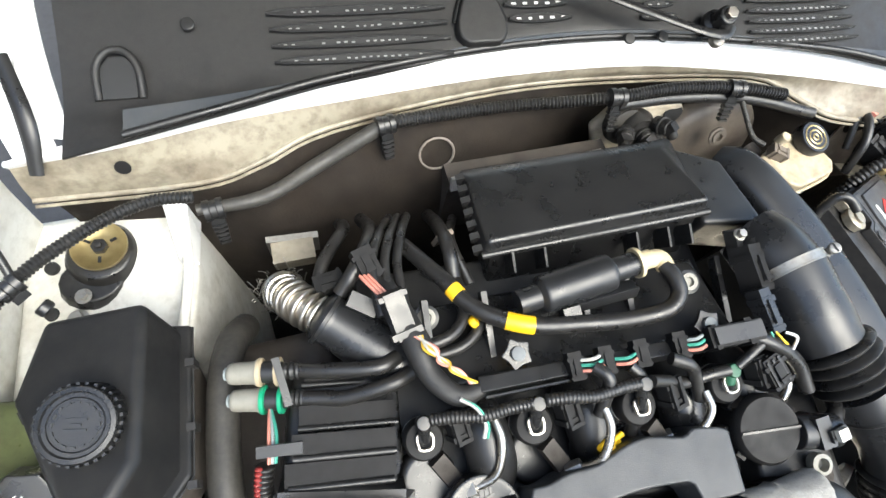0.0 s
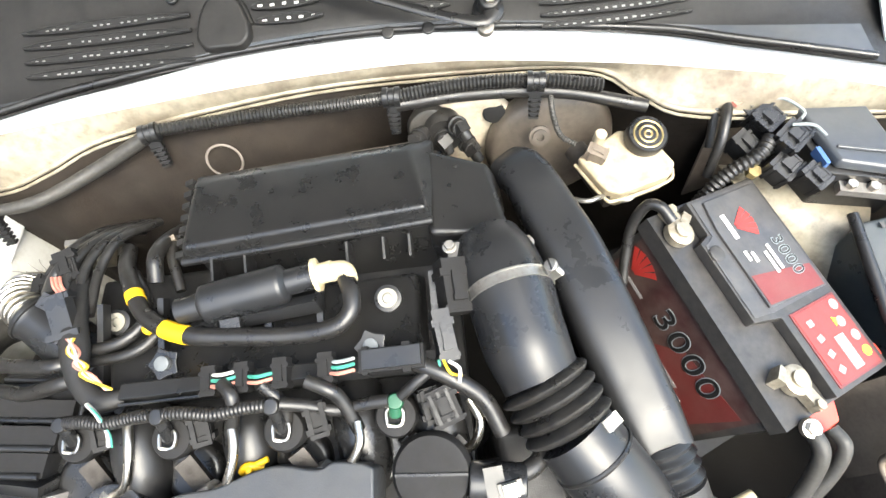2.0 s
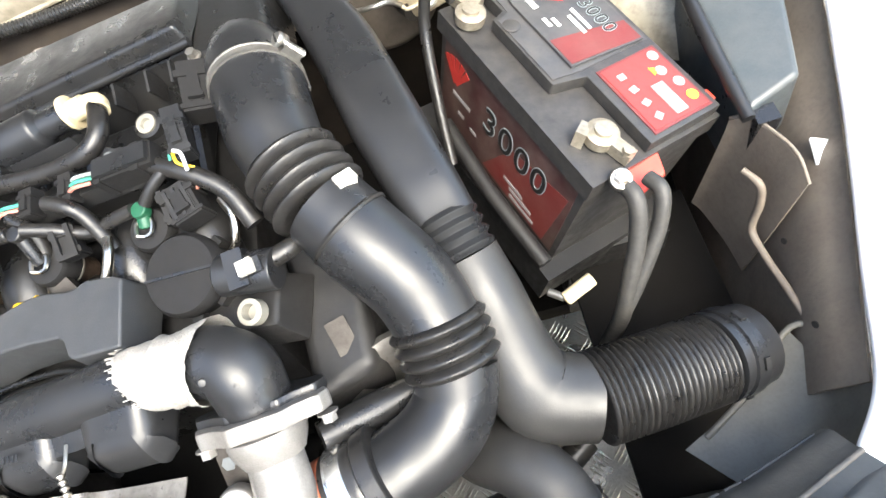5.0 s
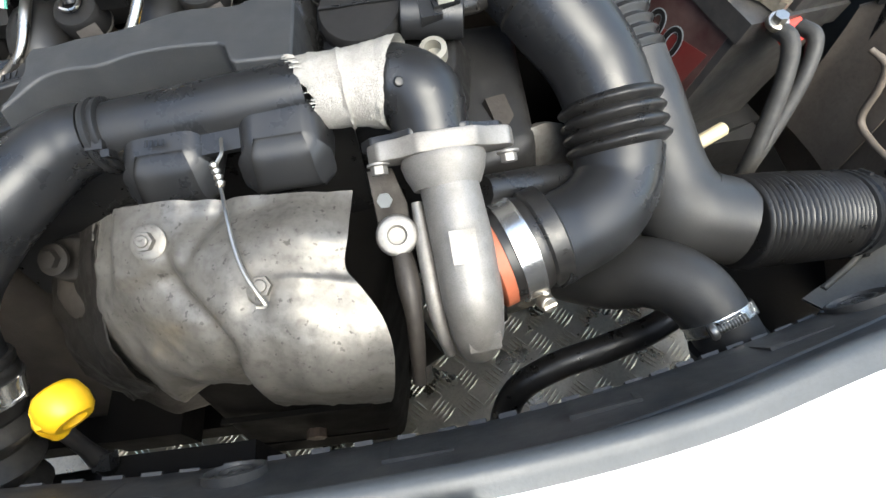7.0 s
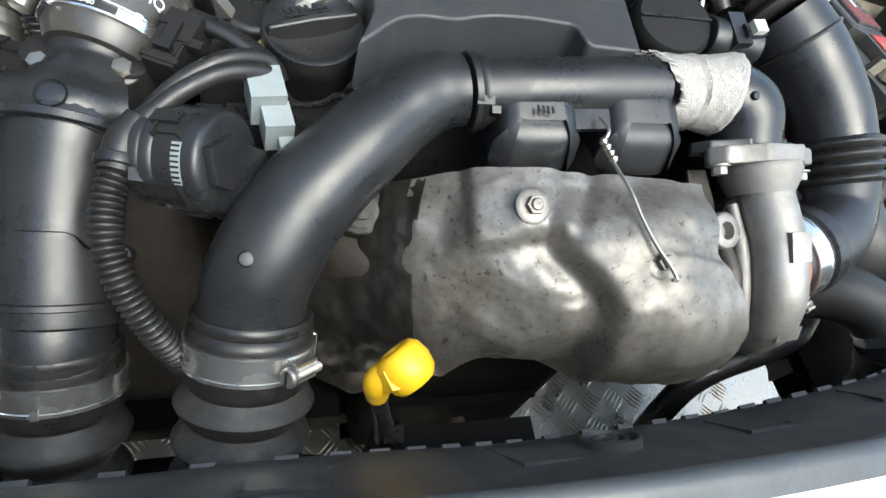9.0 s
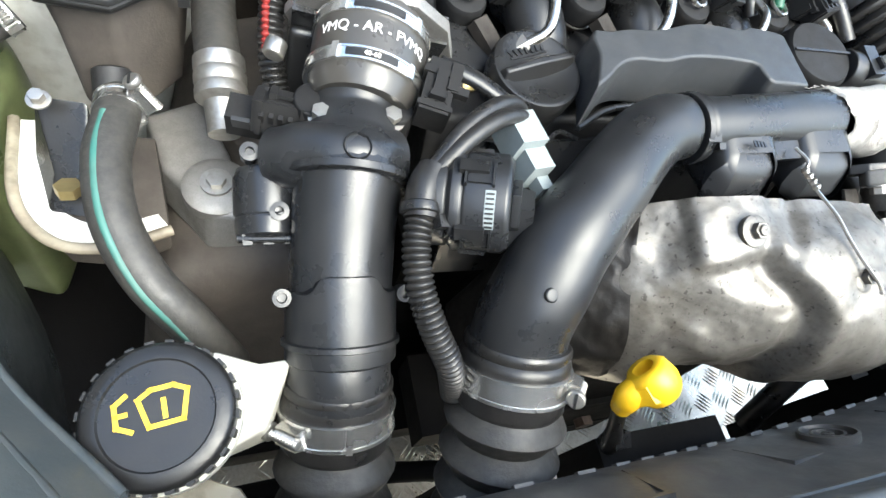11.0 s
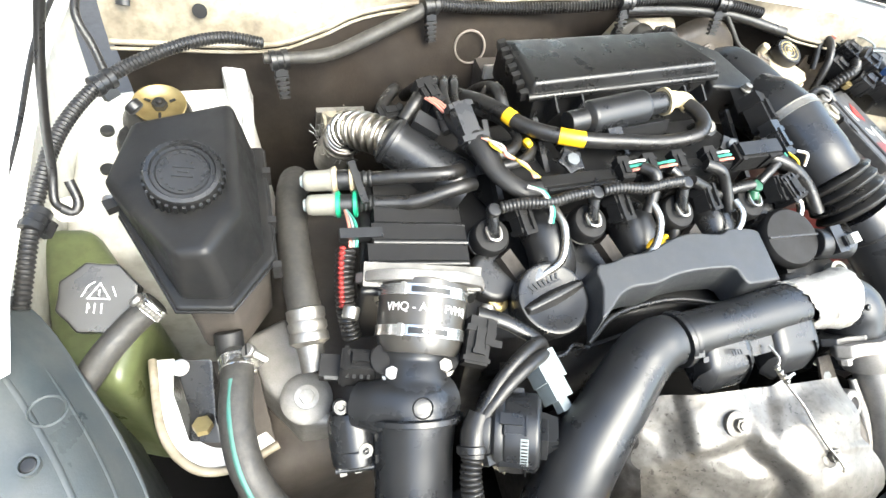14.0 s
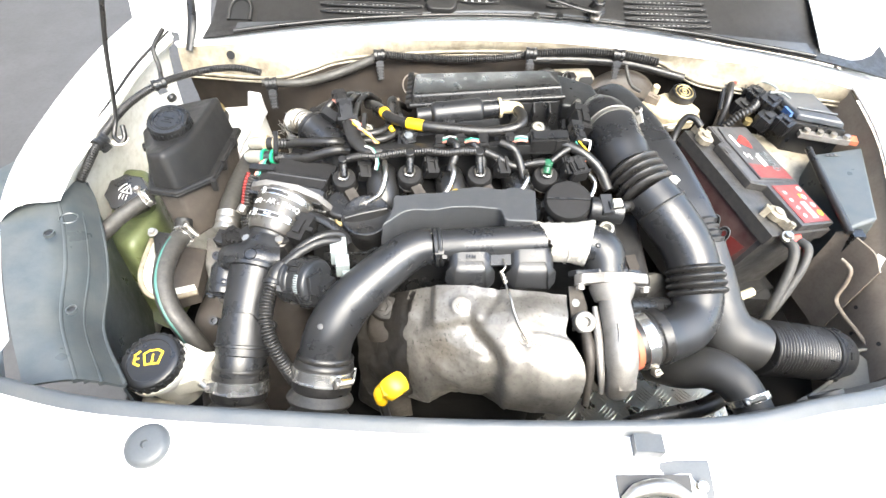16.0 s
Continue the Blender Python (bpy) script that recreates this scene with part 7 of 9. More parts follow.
part("hose", lathe([(0.033, 0.006), (0.0365, 0.008), (0.0365, 0.048), (0.034, 0.06), (0.031, 0.066)], along((-0.0905, 0.212, 0.779), (-0.107, 0.150, 0.7565)), 36), material("dark_silicone_hose", (0.05, 0.046, 0.04), (0.035, 0.032, 0.028), 0.36, mix=0.3, bump=0.03, coat=0.15), tb)
HM = along((-0.0905, 0.212, 0.779), (-0.107, 0.150, 0.7565))
up = (HM.to_3x3().inverted() @ V((0, -0.1, 1)))
ang = math.degrees(math.atan2(up.y, up.x))
LM = HM @ pose(0, 0, 0, 0, 0, ang - 90)
for z in (0.013, 0.045):
    b = part("steel_band", lathe([(0.0366, 0), (0.0381, 0.0004), (0.0381, 0.0016), (0.0376, 0.002), (0.0376, 0.007), (0.0381, 0.0074), (0.0381, 0.0086), (0.0366, 0.009)], HM @ pose(0, 0, z), 40), BAND, tb, "bright steel band")
    part("band_label", lathe([(0.0377, 0.0022), (0.0382, 0.0024), (0.0382, 0.0066), (0.0377, 0.0068)], LM @ pose(0, 0, z), 10, math.radians(90 - 24), math.radians(48)), FLAT_BLACK, b)
    part("band_lug", block((0.004, 0.003, 0.010), LM @ pose(-0.021, 0.0322, z + 0.0045, 0, 0, 33), 0.001), BAND, b)
    part("band_lug", block((0.004, 0.0028, 0.009), LM @ pose(0.024, 0.0292, z + 0.0045, 0, 0, -39), 0.001), BAND, b)
tb.scale = (1.1, 1.1, 1.1)
lettering("VMQ - AR - FVMQ", LM @ Matrix(((1, 0, 0, 0), (0, 0, 1, 0), (0, -1, 0, 0.0315), (0, 0, 0, 1))), 0.0094, PRINT_WHITE, tb, "printed_lettering", 0.0366)
lettering("40-60", LM @ Matrix(((1, 0, 0, 0), (0, 0, 1, 0), (0, -1, 0, 0.0498), (0, 0, 0, 1))), 0.0042, PRINT_WHITE, tb, "printed_lettering", 0.0384)
for p in ((-0.153, 0.20, 0.765), (-0.034, 0.186, 0.758)):
    part("flange_screw", disc_between(p, V(p) + V((-0.004, -0.010, -0.004)), 0.007, 14), DULL_STEEL, tb)
bolt((-0.083, 0.137, 0.7535), (0.05, -0.1, 0.99), 0.0062, 0.0095, 0.007, DULL_STEEL)
bolt((-0.129, 0.139, 0.751), (-0.1, -0.1, 0.98), 0.0062, 0.0085, 0.008, DULL_STEEL)
part("bolt_lug", lathe([(0.016, -0.02), (0.014, 0.0), (0.0125, 0.0015), (0.0, 0.0015)], pose(-0.088, 0.135, 0.763, 4, 3), 20), PLUG, thr)
part("bolt_lug", lathe([(0.016, -0.02), (0.014, 0.0), (0.0125, 0.0015), (0.0, 0.0015)], pose(-0.133, 0.141, 0.7595, 4, -3), 20), PLUG, thr)
brs = single("brass_plug", lathe([(0.0105, 0), (0.0105, 0.003), (0.008, 0.005), (0.0045, 0.0052), (0.004, 0.001), (0.0, 0.001)], along((-0.018, 0.192, 0.744), (-0.018, 0.185, 0.77)), 22), BRASS, "yellowed brass plug beside the oil cap", "plug", shift=(11, 5, -6))
sens = thing("pressure_sensor", (-0.155, 0.155, 0.72), "black pressure sensor plug on the throttle pipe", "sensor", shift=(3, -3, -4))
part("body", plug_box((0.024, 0.046, 0.022), pose(-0.150, 0.157, 0.742, 0, -18, -104), 3), PLUG, sens)
part("socket", block((0.022, 0.020, 0.020), pose(-0.178, 0.166, 0.730, 8, 0, -14), 0.002), PLUG, sens)
part("socket_mouth", block((0.012, 0.003, 0.011), pose(-0.181, 0.1560, 0.734, 18, 0, -14), 0.0005), FLAT_BLACK, sens)
part("rib", join(*[block((0.003, 0.024, 0.026), pose(-0.166 + 0.006 * k, 0.1615 - 0.0015 * k, 0.738, 8, 0, -14), 0.0006) for k in range(4)]), PLUG, sens)
part("steel_pad", block((0.018, 0.014, 0.004), pose(-0.132, 0.151, 0.7555, 6, 0, -14), 0.001), DULL_STEEL, sens)
motor = thing("flap_actuator", (-0.165, 0.10, 0.66), "black flap actuator box with ribbed lid", "actuator", shift=(4, 2, -6))
MC = framed((-0.168, 0.082, 0.700), (0.02, 0.80, 0.38), (1, 0, 0))
part("case", lathe([(0.018, 0), (0.021, 0.002), (0.022, 0.012), (0.021, 0.014), (0.0225, 0.016), (0.0225, 0.040), (0.020, 0.046), (0.012, 0.048), (0.0, 0.048)], MC, 26), DUCT, motor)
for c in ((-0.178, 0.124, 0.737), (-0.162, 0.088, 0.722)):
    part("boss", lathe([(0.0062, -0.006), (0.0062, 0.006), (0.003, 0.0062), (0.0026, 0.003), (0.0, 0.003)], framed(c, (0, -0.42, 0.9)), 14), DUCT, motor)
part("hinge_rib", join(*[block((0.006, 0.008, 0.010), pose(-0.182 + 0.013 * k, 0.078, 0.706, 25), 0.001) for k in range(3)]), DUCT, motor)
part("arm", tube([(-0.152, 0.105, 0.725), (-0.138, 0.108, 0.735), (-0.122, 0.110, 0.745)], [0.012, 0.014, 0.016], 14), DUCT, motor)
part("hinge_pin", tube([(-0.188, 0.078, 0.708), (-0.15, 0.074, 0.712)], 0.003, 10), PLASTIC, motor)
egr = thing("egr_valve", (-0.04, 0.065, 0.70), "round black motor housing with clipped lid and pale label", "valve", shift=(3, 4, -12))
EA = framed((-0.062, 0.078, 0.752), (0.050, -0.020, 0.018), (0.25, -0.72, 0.64))
part("drum", lathe([(0.026, -0.004), (0.031, 0.0), (0.031, 0.008), (0.029, 0.010), (0.033, 0.013), (0.033, 0.018), (0.031, 0.020), (0.0325, 0.022), (0.0325, 0.046), (0.028, 0.050), (0.0, 0.050)], EA, 36), DUCT, egr)
for k in range(5):
    a = 0.4 + k * 1.25
    part("clip", block((0.009, 0.005, 0.018), EA @ pose(0.0335 * math.cos(a), 0.0335 * math.sin(a), 0.026, 0, 0, math.degrees(a) + 90), 0.001), PLASTIC, egr)
part("label", lathe([(0.0327, 0.034), (0.0329, 0.0342), (0.0329, 0.0402), (0.0327, 0.0404)], EA, 10, -0.45, 0.75), PALE_GREY, egr, "pale printed label")
for k in range(8):
    a = -0.38 + 0.09 * k
    part("label_line", block((0.0006, 0.0012, 0.0050), EA @ pose(0.0331 * math.cos(a), 0.0331 * math.sin(a), 0.0372, 0, 0, math.degrees(a)), 0), FLAT_BLACK, egr)
for a in (0.55, -0.75):
    part("window", join(block((0.003, 0.012, 0.014), EA @ pose(0.0322 * math.cos(a), 0.0322 * math.sin(a), 0.030, 0, 0, math.degrees(a)), 0.0008), block((0.005, 0.016, 0.0016), EA @ pose(0.0325 * math.cos(a), 0.0325 * math.sin(a), 0.0385, 0, 0, math.degrees(a)), 0.0004), block((0.005, 0.016, 0.0016), EA @ pose(0.0325 * math.cos(a), 0.0325 * math.sin(a), 0.0215, 0, 0, math.degrees(a)), 0.0004)), PLASTIC, egr)
part("end_box", join(block((0.030, 0.034, 0.018), EA @ pose(-0.008, 0.010, 0.056, 0, 0, 20), 0.006, (0.8, 0.8), 3), slab([(0.004, -0.018), (0.026, -0.012), (0.022, 0.010), (0.006, 0.016)], EA @ pose(0, 0, 0.050), 0.006, 0.0015)), DUCT, egr)
part("screw_dot", disc_between(EA @ V((-0.004, 0.034, 0.030)), EA @ V((-0.004, 0.0358, 0.030)), 0.003, 10), ORANGE, egr)
gcon = thing("grey_connector", (0.003, 0.10, 0.74), "pale grey electrical connector with stepped body", "connector", shift=(5, 4, -8))
part("shell", join(block((0.022, 0.026, 0.026), pose(-0.001, 0.112, 0.771, 4, 4, 12), 0.002), block((0.018, 0.020, 0.024), pose(0.006, 0.094, 0.762, 4, 4, 12), 0.002), block((0.010, 0.016, 0.012), pose(0.012, 0.083, 0.756, 4, 4, 12), 0.001)), PALE_GREY, gcon)
conb = thing("sensor_connector", (-0.06, 0.15, 0.75), "black ribbed connector on the throttle pipe", "connector", shift=(7, 2, -12))
part("shell", plug_box((0.022, 0.042, 0.024), pose(-0.058, 0.148, 0.778, 14, 0, -22), 3), PLUG, conb)
part("latch", join(block((0.008, 0.022, 0.006), pose(-0.0475, 0.150, 0.791, 14, 0, -22), 0.001), block((0.012, 0.006, 0.006), pose(-0.046, 0.140, 0.788, 14, 0, -22), 0.001)), PLUG, conb)
part("lever", tube([(-0.052, 0.172, 0.785), (-0.025, 0.160, 0.782), (0.0, 0.143, 0.774), (0.006, 0.136, 0.766)], 0.0075, 12, 6, 0.7), PLASTIC, conb)
cab = thing("valve_cables", (-0.04, 0.08, 0.72), "pair of glossy black cables entering a split conduit", "cable", shift=(3, 4, -14))
for o in (0.0, 0.012):
    part("cable", tube([(0.008, 0.128 - o * 0.4, 0.776), (0.002, 0.134 - o, 0.786), (-0.020, 0.124 - o, 0.794), (-0.045, 0.107 - o * 0.8, 0.790), (-0.066, 0.086 - o * 0.4, 0.780), (-0.074, 0.076, 0.773)], 0.0058, 14), RUBBER, cab)
part("tape", tube([(-0.068, 0.085, 0.777), (-0.076, 0.072, 0.772), (-0.080, 0.055, 0.765)], [0.010, 0.0115, 0.011], 14), RUBBER, cab)
part("conduit", ribbed([(-0.078, 0.062, 0.767), (-0.084, 0.042, 0.759), (-0.084, 0.018, 0.748), (-0.076, -0.004, 0.732), (-0.062, -0.022, 0.708), (-0.05, -0.03, 0.67)], 0.0095, 0.0042, 0.0022, 16, True), RUBBER, cab)
part("strap", lathe([(0.012, 0), (0.0132, 0.001), (0.0132, 0.006), (0.012, 0.007)], along((-0.079, 0.064, 0.768), (-0.081, 0.05, 0.763)), 18), PLASTIC, cab)
part("strap_tail", block((0.014, 0.008, 0.007), pose(-0.066, 0.05, 0.768, 20, 20, 10), 0.001), PLASTIC, cab)

# ---- hoses at the gearbox end ----
for nm, mt, a, c, d, e in (("heater_hose", WHITE_PLASTIC, (-0.164, 0.343, 0.766), (-0.118, 0.336, 0.773), (-0.07, 0.326, 0.785), (-0.028, 0.320, 0.792)),
                           ("heater_hose", GREEN, (-0.164, 0.319, 0.758), (-0.105, 0.309, 0.766), (-0.06, 0.300, 0.776), (-0.018, 0.303, 0.789))):
    t = thing(nm, a, "black quick-connect hose with a coloured locking ring", "hose", "heater hoses", shift=(-10, 6, -7))
    dirn = (V(c) - V(a)).normalized()
    m = along(V(a) - dirn * 0.004, c)
    part("sleeve", lathe([(0.006, 0), (0.0095, 0.002), (0.0105, 0.006), (0.011, 0.026), (0.0125, 0.028), (0.0125, 0.031)], m, 20), SLEEVE, t, "grey-beige moulded sleeve")
    part("end_plug", lathe([(0.004, -0.003), (0.0062, -0.002), (0.0062, 0.003)], m, 14), PALE_GREY, t)
    for z in (0.029, 0.046):
        part("locking_ring", lathe([(0.0115, 0), (0.0137, 0.001), (0.0137, 0.0045), (0.0115, 0.0055)], m @ pose(0, 0, z), 22), mt if mt != WHITE_PLASTIC else CREAM, t, "coloured locking ring")
    part("barrel", lathe([(0.0105, 0.031), (0.0105, 0.05), (0.009, 0.052)], m, 18), PLASTIC, t)
    part("barb", ribbed([m @ V((0, 0, 0.052)), m @ V((0, 0, 0.070))], 0.0088, 0.0045, 0.0018, 16), PLASTIC, t)
    part("hose", tube([m @ V((0, 0, 0.068)), V(c).lerp(V(d), 0.6) + V((0, 0, -0.001)), d, e, V(e) + V((0.02, 0.008, -0.006))], 0.0075, 14), RUBBER, t)
tie2 = thing("hose_spacer", (-0.115, 0.32, 0.75), "black strap joining the two hoses", "strap", shift=(-10, 6, -7))
part("strap", block((0.007, 0.046, 0.005), pose(-0.117, 0.324, 0.783, 14, 0, 10), 0.001), PLASTIC, tie2)
vh = thing("coolant_hose", (-0.185, 0.28, 0.6), "thick black hose with crimped steel ends", "hose", shift=(-6, 4, 2))
part("hose", tube([(-0.168, 0.42, 0.66), (-0.176, 0.395, 0.695), (-0.183, 0.36, 0.71), (-0.187, 0.309, 0.712), (-0.187, 0.26, 0.714), (-0.185, 0.222, 0.712)], 0.0165, 18), DUSTY_RUBBER, vh)
part("crimp", lathe([(0.0165, 0), (0.0185, 0.001), (0.0185, 0.009), (0.0172, 0.0105), (0.0172, 0.0125), (0.0188, 0.014), (0.0188, 0.020), (0.0172, 0.0215), (0.0172, 0.0235), (0.0188, 0.025), (0.0188, 0.032), (0.013, 0.036), (0.0115, 0.06)], along((-0.185, 0.226, 0.7125), (-0.184, 0.190, 0.70)), 22), DULL_STEEL, vh, "crimped steel ferrule")
rw = thing("gearbox_loom", (-0.15, 0.23, 0.7), "black split conduit with a red stripe", "wiring loom", shift=(0, 5, -9))
part("conduit", ribbed([(-0.149, 0.256, 0.775), (-0.153, 0.238, 0.765), (-0.155, 0.21, 0.742), (-0.151, 0.188, 0.722)], 0.0095, 0.0045, 0.002, 16, True), RUBBER, rw)
part("red_stripe", ribbed([(-0.1530, 0.255, 0.7828), (-0.157, 0.236, 0.7723), (-0.159, 0.208, 0.749)], 0.0036, 0.0045, 0.0018, 8, True), COPPER_RED, rw, "red stripe")
for k, mt in enumerate((WIRE_PINK, PALE_GREY, WIRE_GREEN)):
    part("wire", tube([(-0.1455 + 0.003 * k, 0.256, 0.776), (-0.144 + 0.0035 * k, 0.268, 0.780), (-0.143 + 0.003 * k, 0.285, 0.778), (-0.142, 0.31, 0.765)], 0.0016, 6), mt, rw)
part("clip", block((0.040, 0.010, 0.012), pose(-0.134, 0.266, 0.781, 10, 0, -4), 0.002), PLASTIC, rw)

flex = thing("egr_cooler_pipe", (-0.1, 0.4, 0.70), "bright corrugated steel exhaust gas pipe into a black trumpet", "pipe", shift=(18, -4, 0))
EF = [(-0.140, 0.447, 0.715), (-0.137, 0.432, 0.746), (-0.121, 0.409, 0.766), (-0.100, 0.390, 0.772)]
EW = smooth_path(EF, 10)
part("corrugated_pipe", sweep(bmesh.new(), [*EW], [0.0165] * len(EW), 20), STEEL, flex)
for k in range(1, len(EW), 3):
    tg = (EW[min(k + 1, len(EW) - 1)] - EW[k - 1]).normalized()
    part("corrugation", lathe([(0.0165, -0.0030), (0.0200, -0.0027), (0.0216, -0.0012), (0.0216, 0.0012), (0.0200, 0.0027), (0.0165, 0.0030)], framed(EW[k], tg, (1, 0, 0)), 26), STEEL, flex)
part("braid", tube([(-0.148, 0.462, 0.66), (-0.145, 0.456, 0.685), (-0.142, 0.449, 0.706)], [0.023, 0.023, 0.0205], 18), DULL_STEEL, flex, "frayed steel braid")
strands = bmesh.new()
for k in range(70):
    a = random.uniform(0, 6.28)
    p = V((-0.142, 0.446, 0.715)) + V((math.cos(a) * 0.025, math.sin(a) * 0.018, math.sin(a) * 0.018))
    q = p + V((random.uniform(-0.012, 0.010), random.uniform(-0.012, 0.012), random.uniform(-0.004, 0.018)))
    strands = join(strands, tube([p, p.lerp(q, 0.5) + V((0, 0, 0.004)), q], 0.0005, 4, 3))
part("braid_strand", strands, DULL_STEEL, flex, "loose steel strands")
part("trumpet", lathe([(0.020, -0.006), (0.0255, 0.0), (0.0265, 0.003), (0.0265, 0.008), (0.0245, 0.012), (0.028, 0.055), (0.032, 0.085), (0.030, 0.10)], along((-0.102, 0.393, 0.771), (-0.050, 0.352, 0.754)), 30), DUCT, flex, "black plastic trumpet")
part("trumpet_band", lathe([(0.0268, 0.002), (0.0280, 0.0025), (0.0280, 0.0065), (0.0268, 0.007)], along((-0.102, 0.393, 0.771), (-0.050, 0.352, 0.754)), 30), PLASTIC, flex)
part("side_plug", block((0.030, 0.016, 0.014), pose(-0.062, 0.392, 0.79, 10, 15, -30), 0.003), DUCT, flex)
bx = thing("egr_actuator", (-0.13, 0.5, 0.62), "dusty brown sensor box behind the pipe", "actuator", shift=(12, 0, 0))
part("box", block((0.05, 0.026, 0.03), pose(-0.122, 0.505, 0.672, 8, 0, 3), 0.003), DIRTY_PAINT, bx)
part("bracket", block((0.062, 0.008, 0.05), pose(-0.122, 0.524, 0.66, 6), 0.002), DULL_STEEL, bx)
clut = thing("hose_cluster", (0.0, 0.46, 0.66), "tangle of black hoses and cables behind the engine", "hoses", shift=(2, 2, 4))
for p in ([(-0.06, 0.40, 0.775), (-0.05, 0.43, 0.79), (-0.03, 0.47, 0.765), (-0.02, 0.52, 0.70)], [(0.05, 0.40, 0.78), (0.045, 0.44, 0.785), (0.05, 0.48, 0.75), (0.06, 0.52, 0.69)], [(-0.09, 0.38, 0.74), (-0.08, 0.44, 0.76), (-0.05, 0.49, 0.74), (-0.05, 0.54, 0.66)], [(0.07, 0.40, 0.765), (0.066, 0.45, 0.77), (0.07, 0.50, 0.73)]):
    part("hose", tube([V(q) + V((random.uniform(-0.008, 0.008), random.uniform(-0.006, 0.006), random.uniform(-0.004, 0.004))) for q in p], random.choice((0.0055, 0.007, 0.008)), 12), RUBBER, clut)
part("plug", plug_box((0.022, 0.034, 0.018), pose(-0.036, 0.425, 0.792, 12, 0, 20), 3), PLUG, clut)
part("plug", plug_box((0.02, 0.03, 0.018), pose(-0.075, 0.42, 0.765, 0, 5, 100), 3), PLUG, clut)
part("wire", join(*[tube([(-0.045 + 0.004 * k, 0.41, 0.802), (-0.038 + 0.004 * k, 0.398, 0.805), (-0.030 + 0.004 * k, 0.388, 0.802)], 0.0017, 6) for k in range(3)]), WIRE_PINK, clut, "salmon wires")
part("brown_bracket", block((0.020, 0.006, 0.026), pose(0.052, 0.455, 0.765, 10, 0, 20), 0.001), APRON, clut, "brown bracket")

# ---- bulkhead fittings ----
ring = [V((0.0815 + 0.0225 * math.cos(a), 0.595 + 0.010 * math.sin(a), 0.724 + 0.0195 * math.sin(a))) for a in (k * math.pi / 12 for k in range(25))]
part("pressed_ring", tube(ring, 0.0016, 8, 2), material("pale_ring_edge", (0.22, 0.19, 0.16), None, 0.7, mix=0.4), firewall, "pale ring edge")
part("rubber_grommet", lathe([(0.012, 0), (0.014, 0.004), (0.008, 0.008), (0.0, 0.006)], along((-0.02, 0.565, 0.634), (-0.02, 0.515, 0.654)), 18), BRASS, firewall)
part("foil_edge", sheet([[(0.0925, 0.559, 0.723), (0.16, 0.565, 0.724), (0.24, 0.571, 0.726), (0.303, 0.575, 0.729)], [(0.092, 0.552, 0.706), (0.16, 0.558, 0.708), (0.24, 0.565, 0.711), (0.312, 0.570, 0.713)]], 0.006, 6), FOIL, firewall, "crinkled foil-faced insulation edge")
part("insulation_mat", block((0.23, 0.03, 0.13), pose(0.205, 0.578, 0.648, 0, 0, 4), 0.012), BROWN_PANEL, firewall)
plate2 = [(0.315, 0.700), (0.333, 0.744), (0.434, 0.750), (0.454, 0.724), (0.465, 0.60), (0.42, 0.60), (0.335, 0.655)]
part("steering_plate", prism([(x, 0.640, z) for x, z in plate2], [(x, 0.622, z) for x, z in plate2], 0.008, 3), material("cream_panel", (0.62, 0.56, 0.44), (0.35, 0.25, 0.15), 0.5, mix=0.6, stain=20, dust=0.2), firewall, "cream painted plate with rust stains")
part("plate_hole", lathe([(0.014, 0), (0.0145, 0.002), (0.012, 0.003), (0.0, 0.003)], along((0.430, 0.6215, 0.728), (0.430, 0.50, 0.776)), 20), FLAT_BLACK, firewall, "black disc standing for a round hole")
vacu = thing("vacuum_valve", (0.36, 0.59, 0.7), "cluster of black heater pipe unions on the bulkhead", "pipe union", shift=(2, -6, -8))
part("body", lathe([(0.024, 0), (0.026, 0.01), (0.022, 0.03), (0.0, 0.03)], along((0.362, 0.618, 0.735), (0.362, 0.585, 0.748)), 22), RUBBER, vacu)
part("sleeve", lathe([(0.026, -0.004), (0.029, 0.004), (0.027, 0.014), (0.022, 0.016)], along((0.345, 0.622, 0.735), (0.348, 0.585, 0.748)), 24), DUSTY_RUBBER, vacu, "grey rubber sleeve")
for k, (dx, dz) in enumerate(((-0.024, 0.006), (0.014, 0.018), (0.022, -0.012), (-0.010, -0.022), (0.0, 0.002))):
    c = V((0.362 + dx, 0.598, 0.742 + dz))
    d = V((dx * 0.5, -0.020, dz * 0.4 + 0.006))
    u = part("union", join(disc_between(c, c + d, 0.0105, 14), block((0.014, 0.012, 0.016), Matrix.Translation(c + d) @ pose(0, 0, 0, 20 * k, 15 * k, 30 * k), 0.003), disc_between(c + d, c + d * 1.4 + V((0.004, 0, -0.016)), 0.0075, 12)), RUBBER, vacu)
    part("collar", lathe([(0.0085, 0), (0.0125, 0.001), (0.0125, 0.004), (0.0085, 0.005)], along(c + d * 0.4, c + d), 16), PLASTIC_MATT, u)
boost = thing("brake_servo", (0.52, 0.57, 0.6), "grimy dark brown brake servo drum", "brake servo", shift=(-8, -5, -12))
part("drum", lathe([(0.085, 0), (0.088, 0.008), (0.084, 0.02), (0.080, 0.024), (0.072, 0.03), (0.03, 0.036), (0.0, 0.036)], along((0.512, 0.625, 0.676), (0.517, 0.53, 0.70)), 44), SERVO, boost)
part("mount_stud", lathe([(0.0135, 0), (0.0135, 0.003), (0.0095, 0.0035), (0.0095, 0.006), (0.005, 0.0062), (0.0045, 0.002), (0.0, 0.002)], along((0.489, 0.581, 0.742), (0.489, 0.55, 0.760)), 20), SERVO, boost)
part("master_cylinder", tube([(0.53, 0.56, 0.735), (0.545, 0.52, 0.735), (0.56, 0.485, 0.735)], 0.014, 18), BURNT, boost)
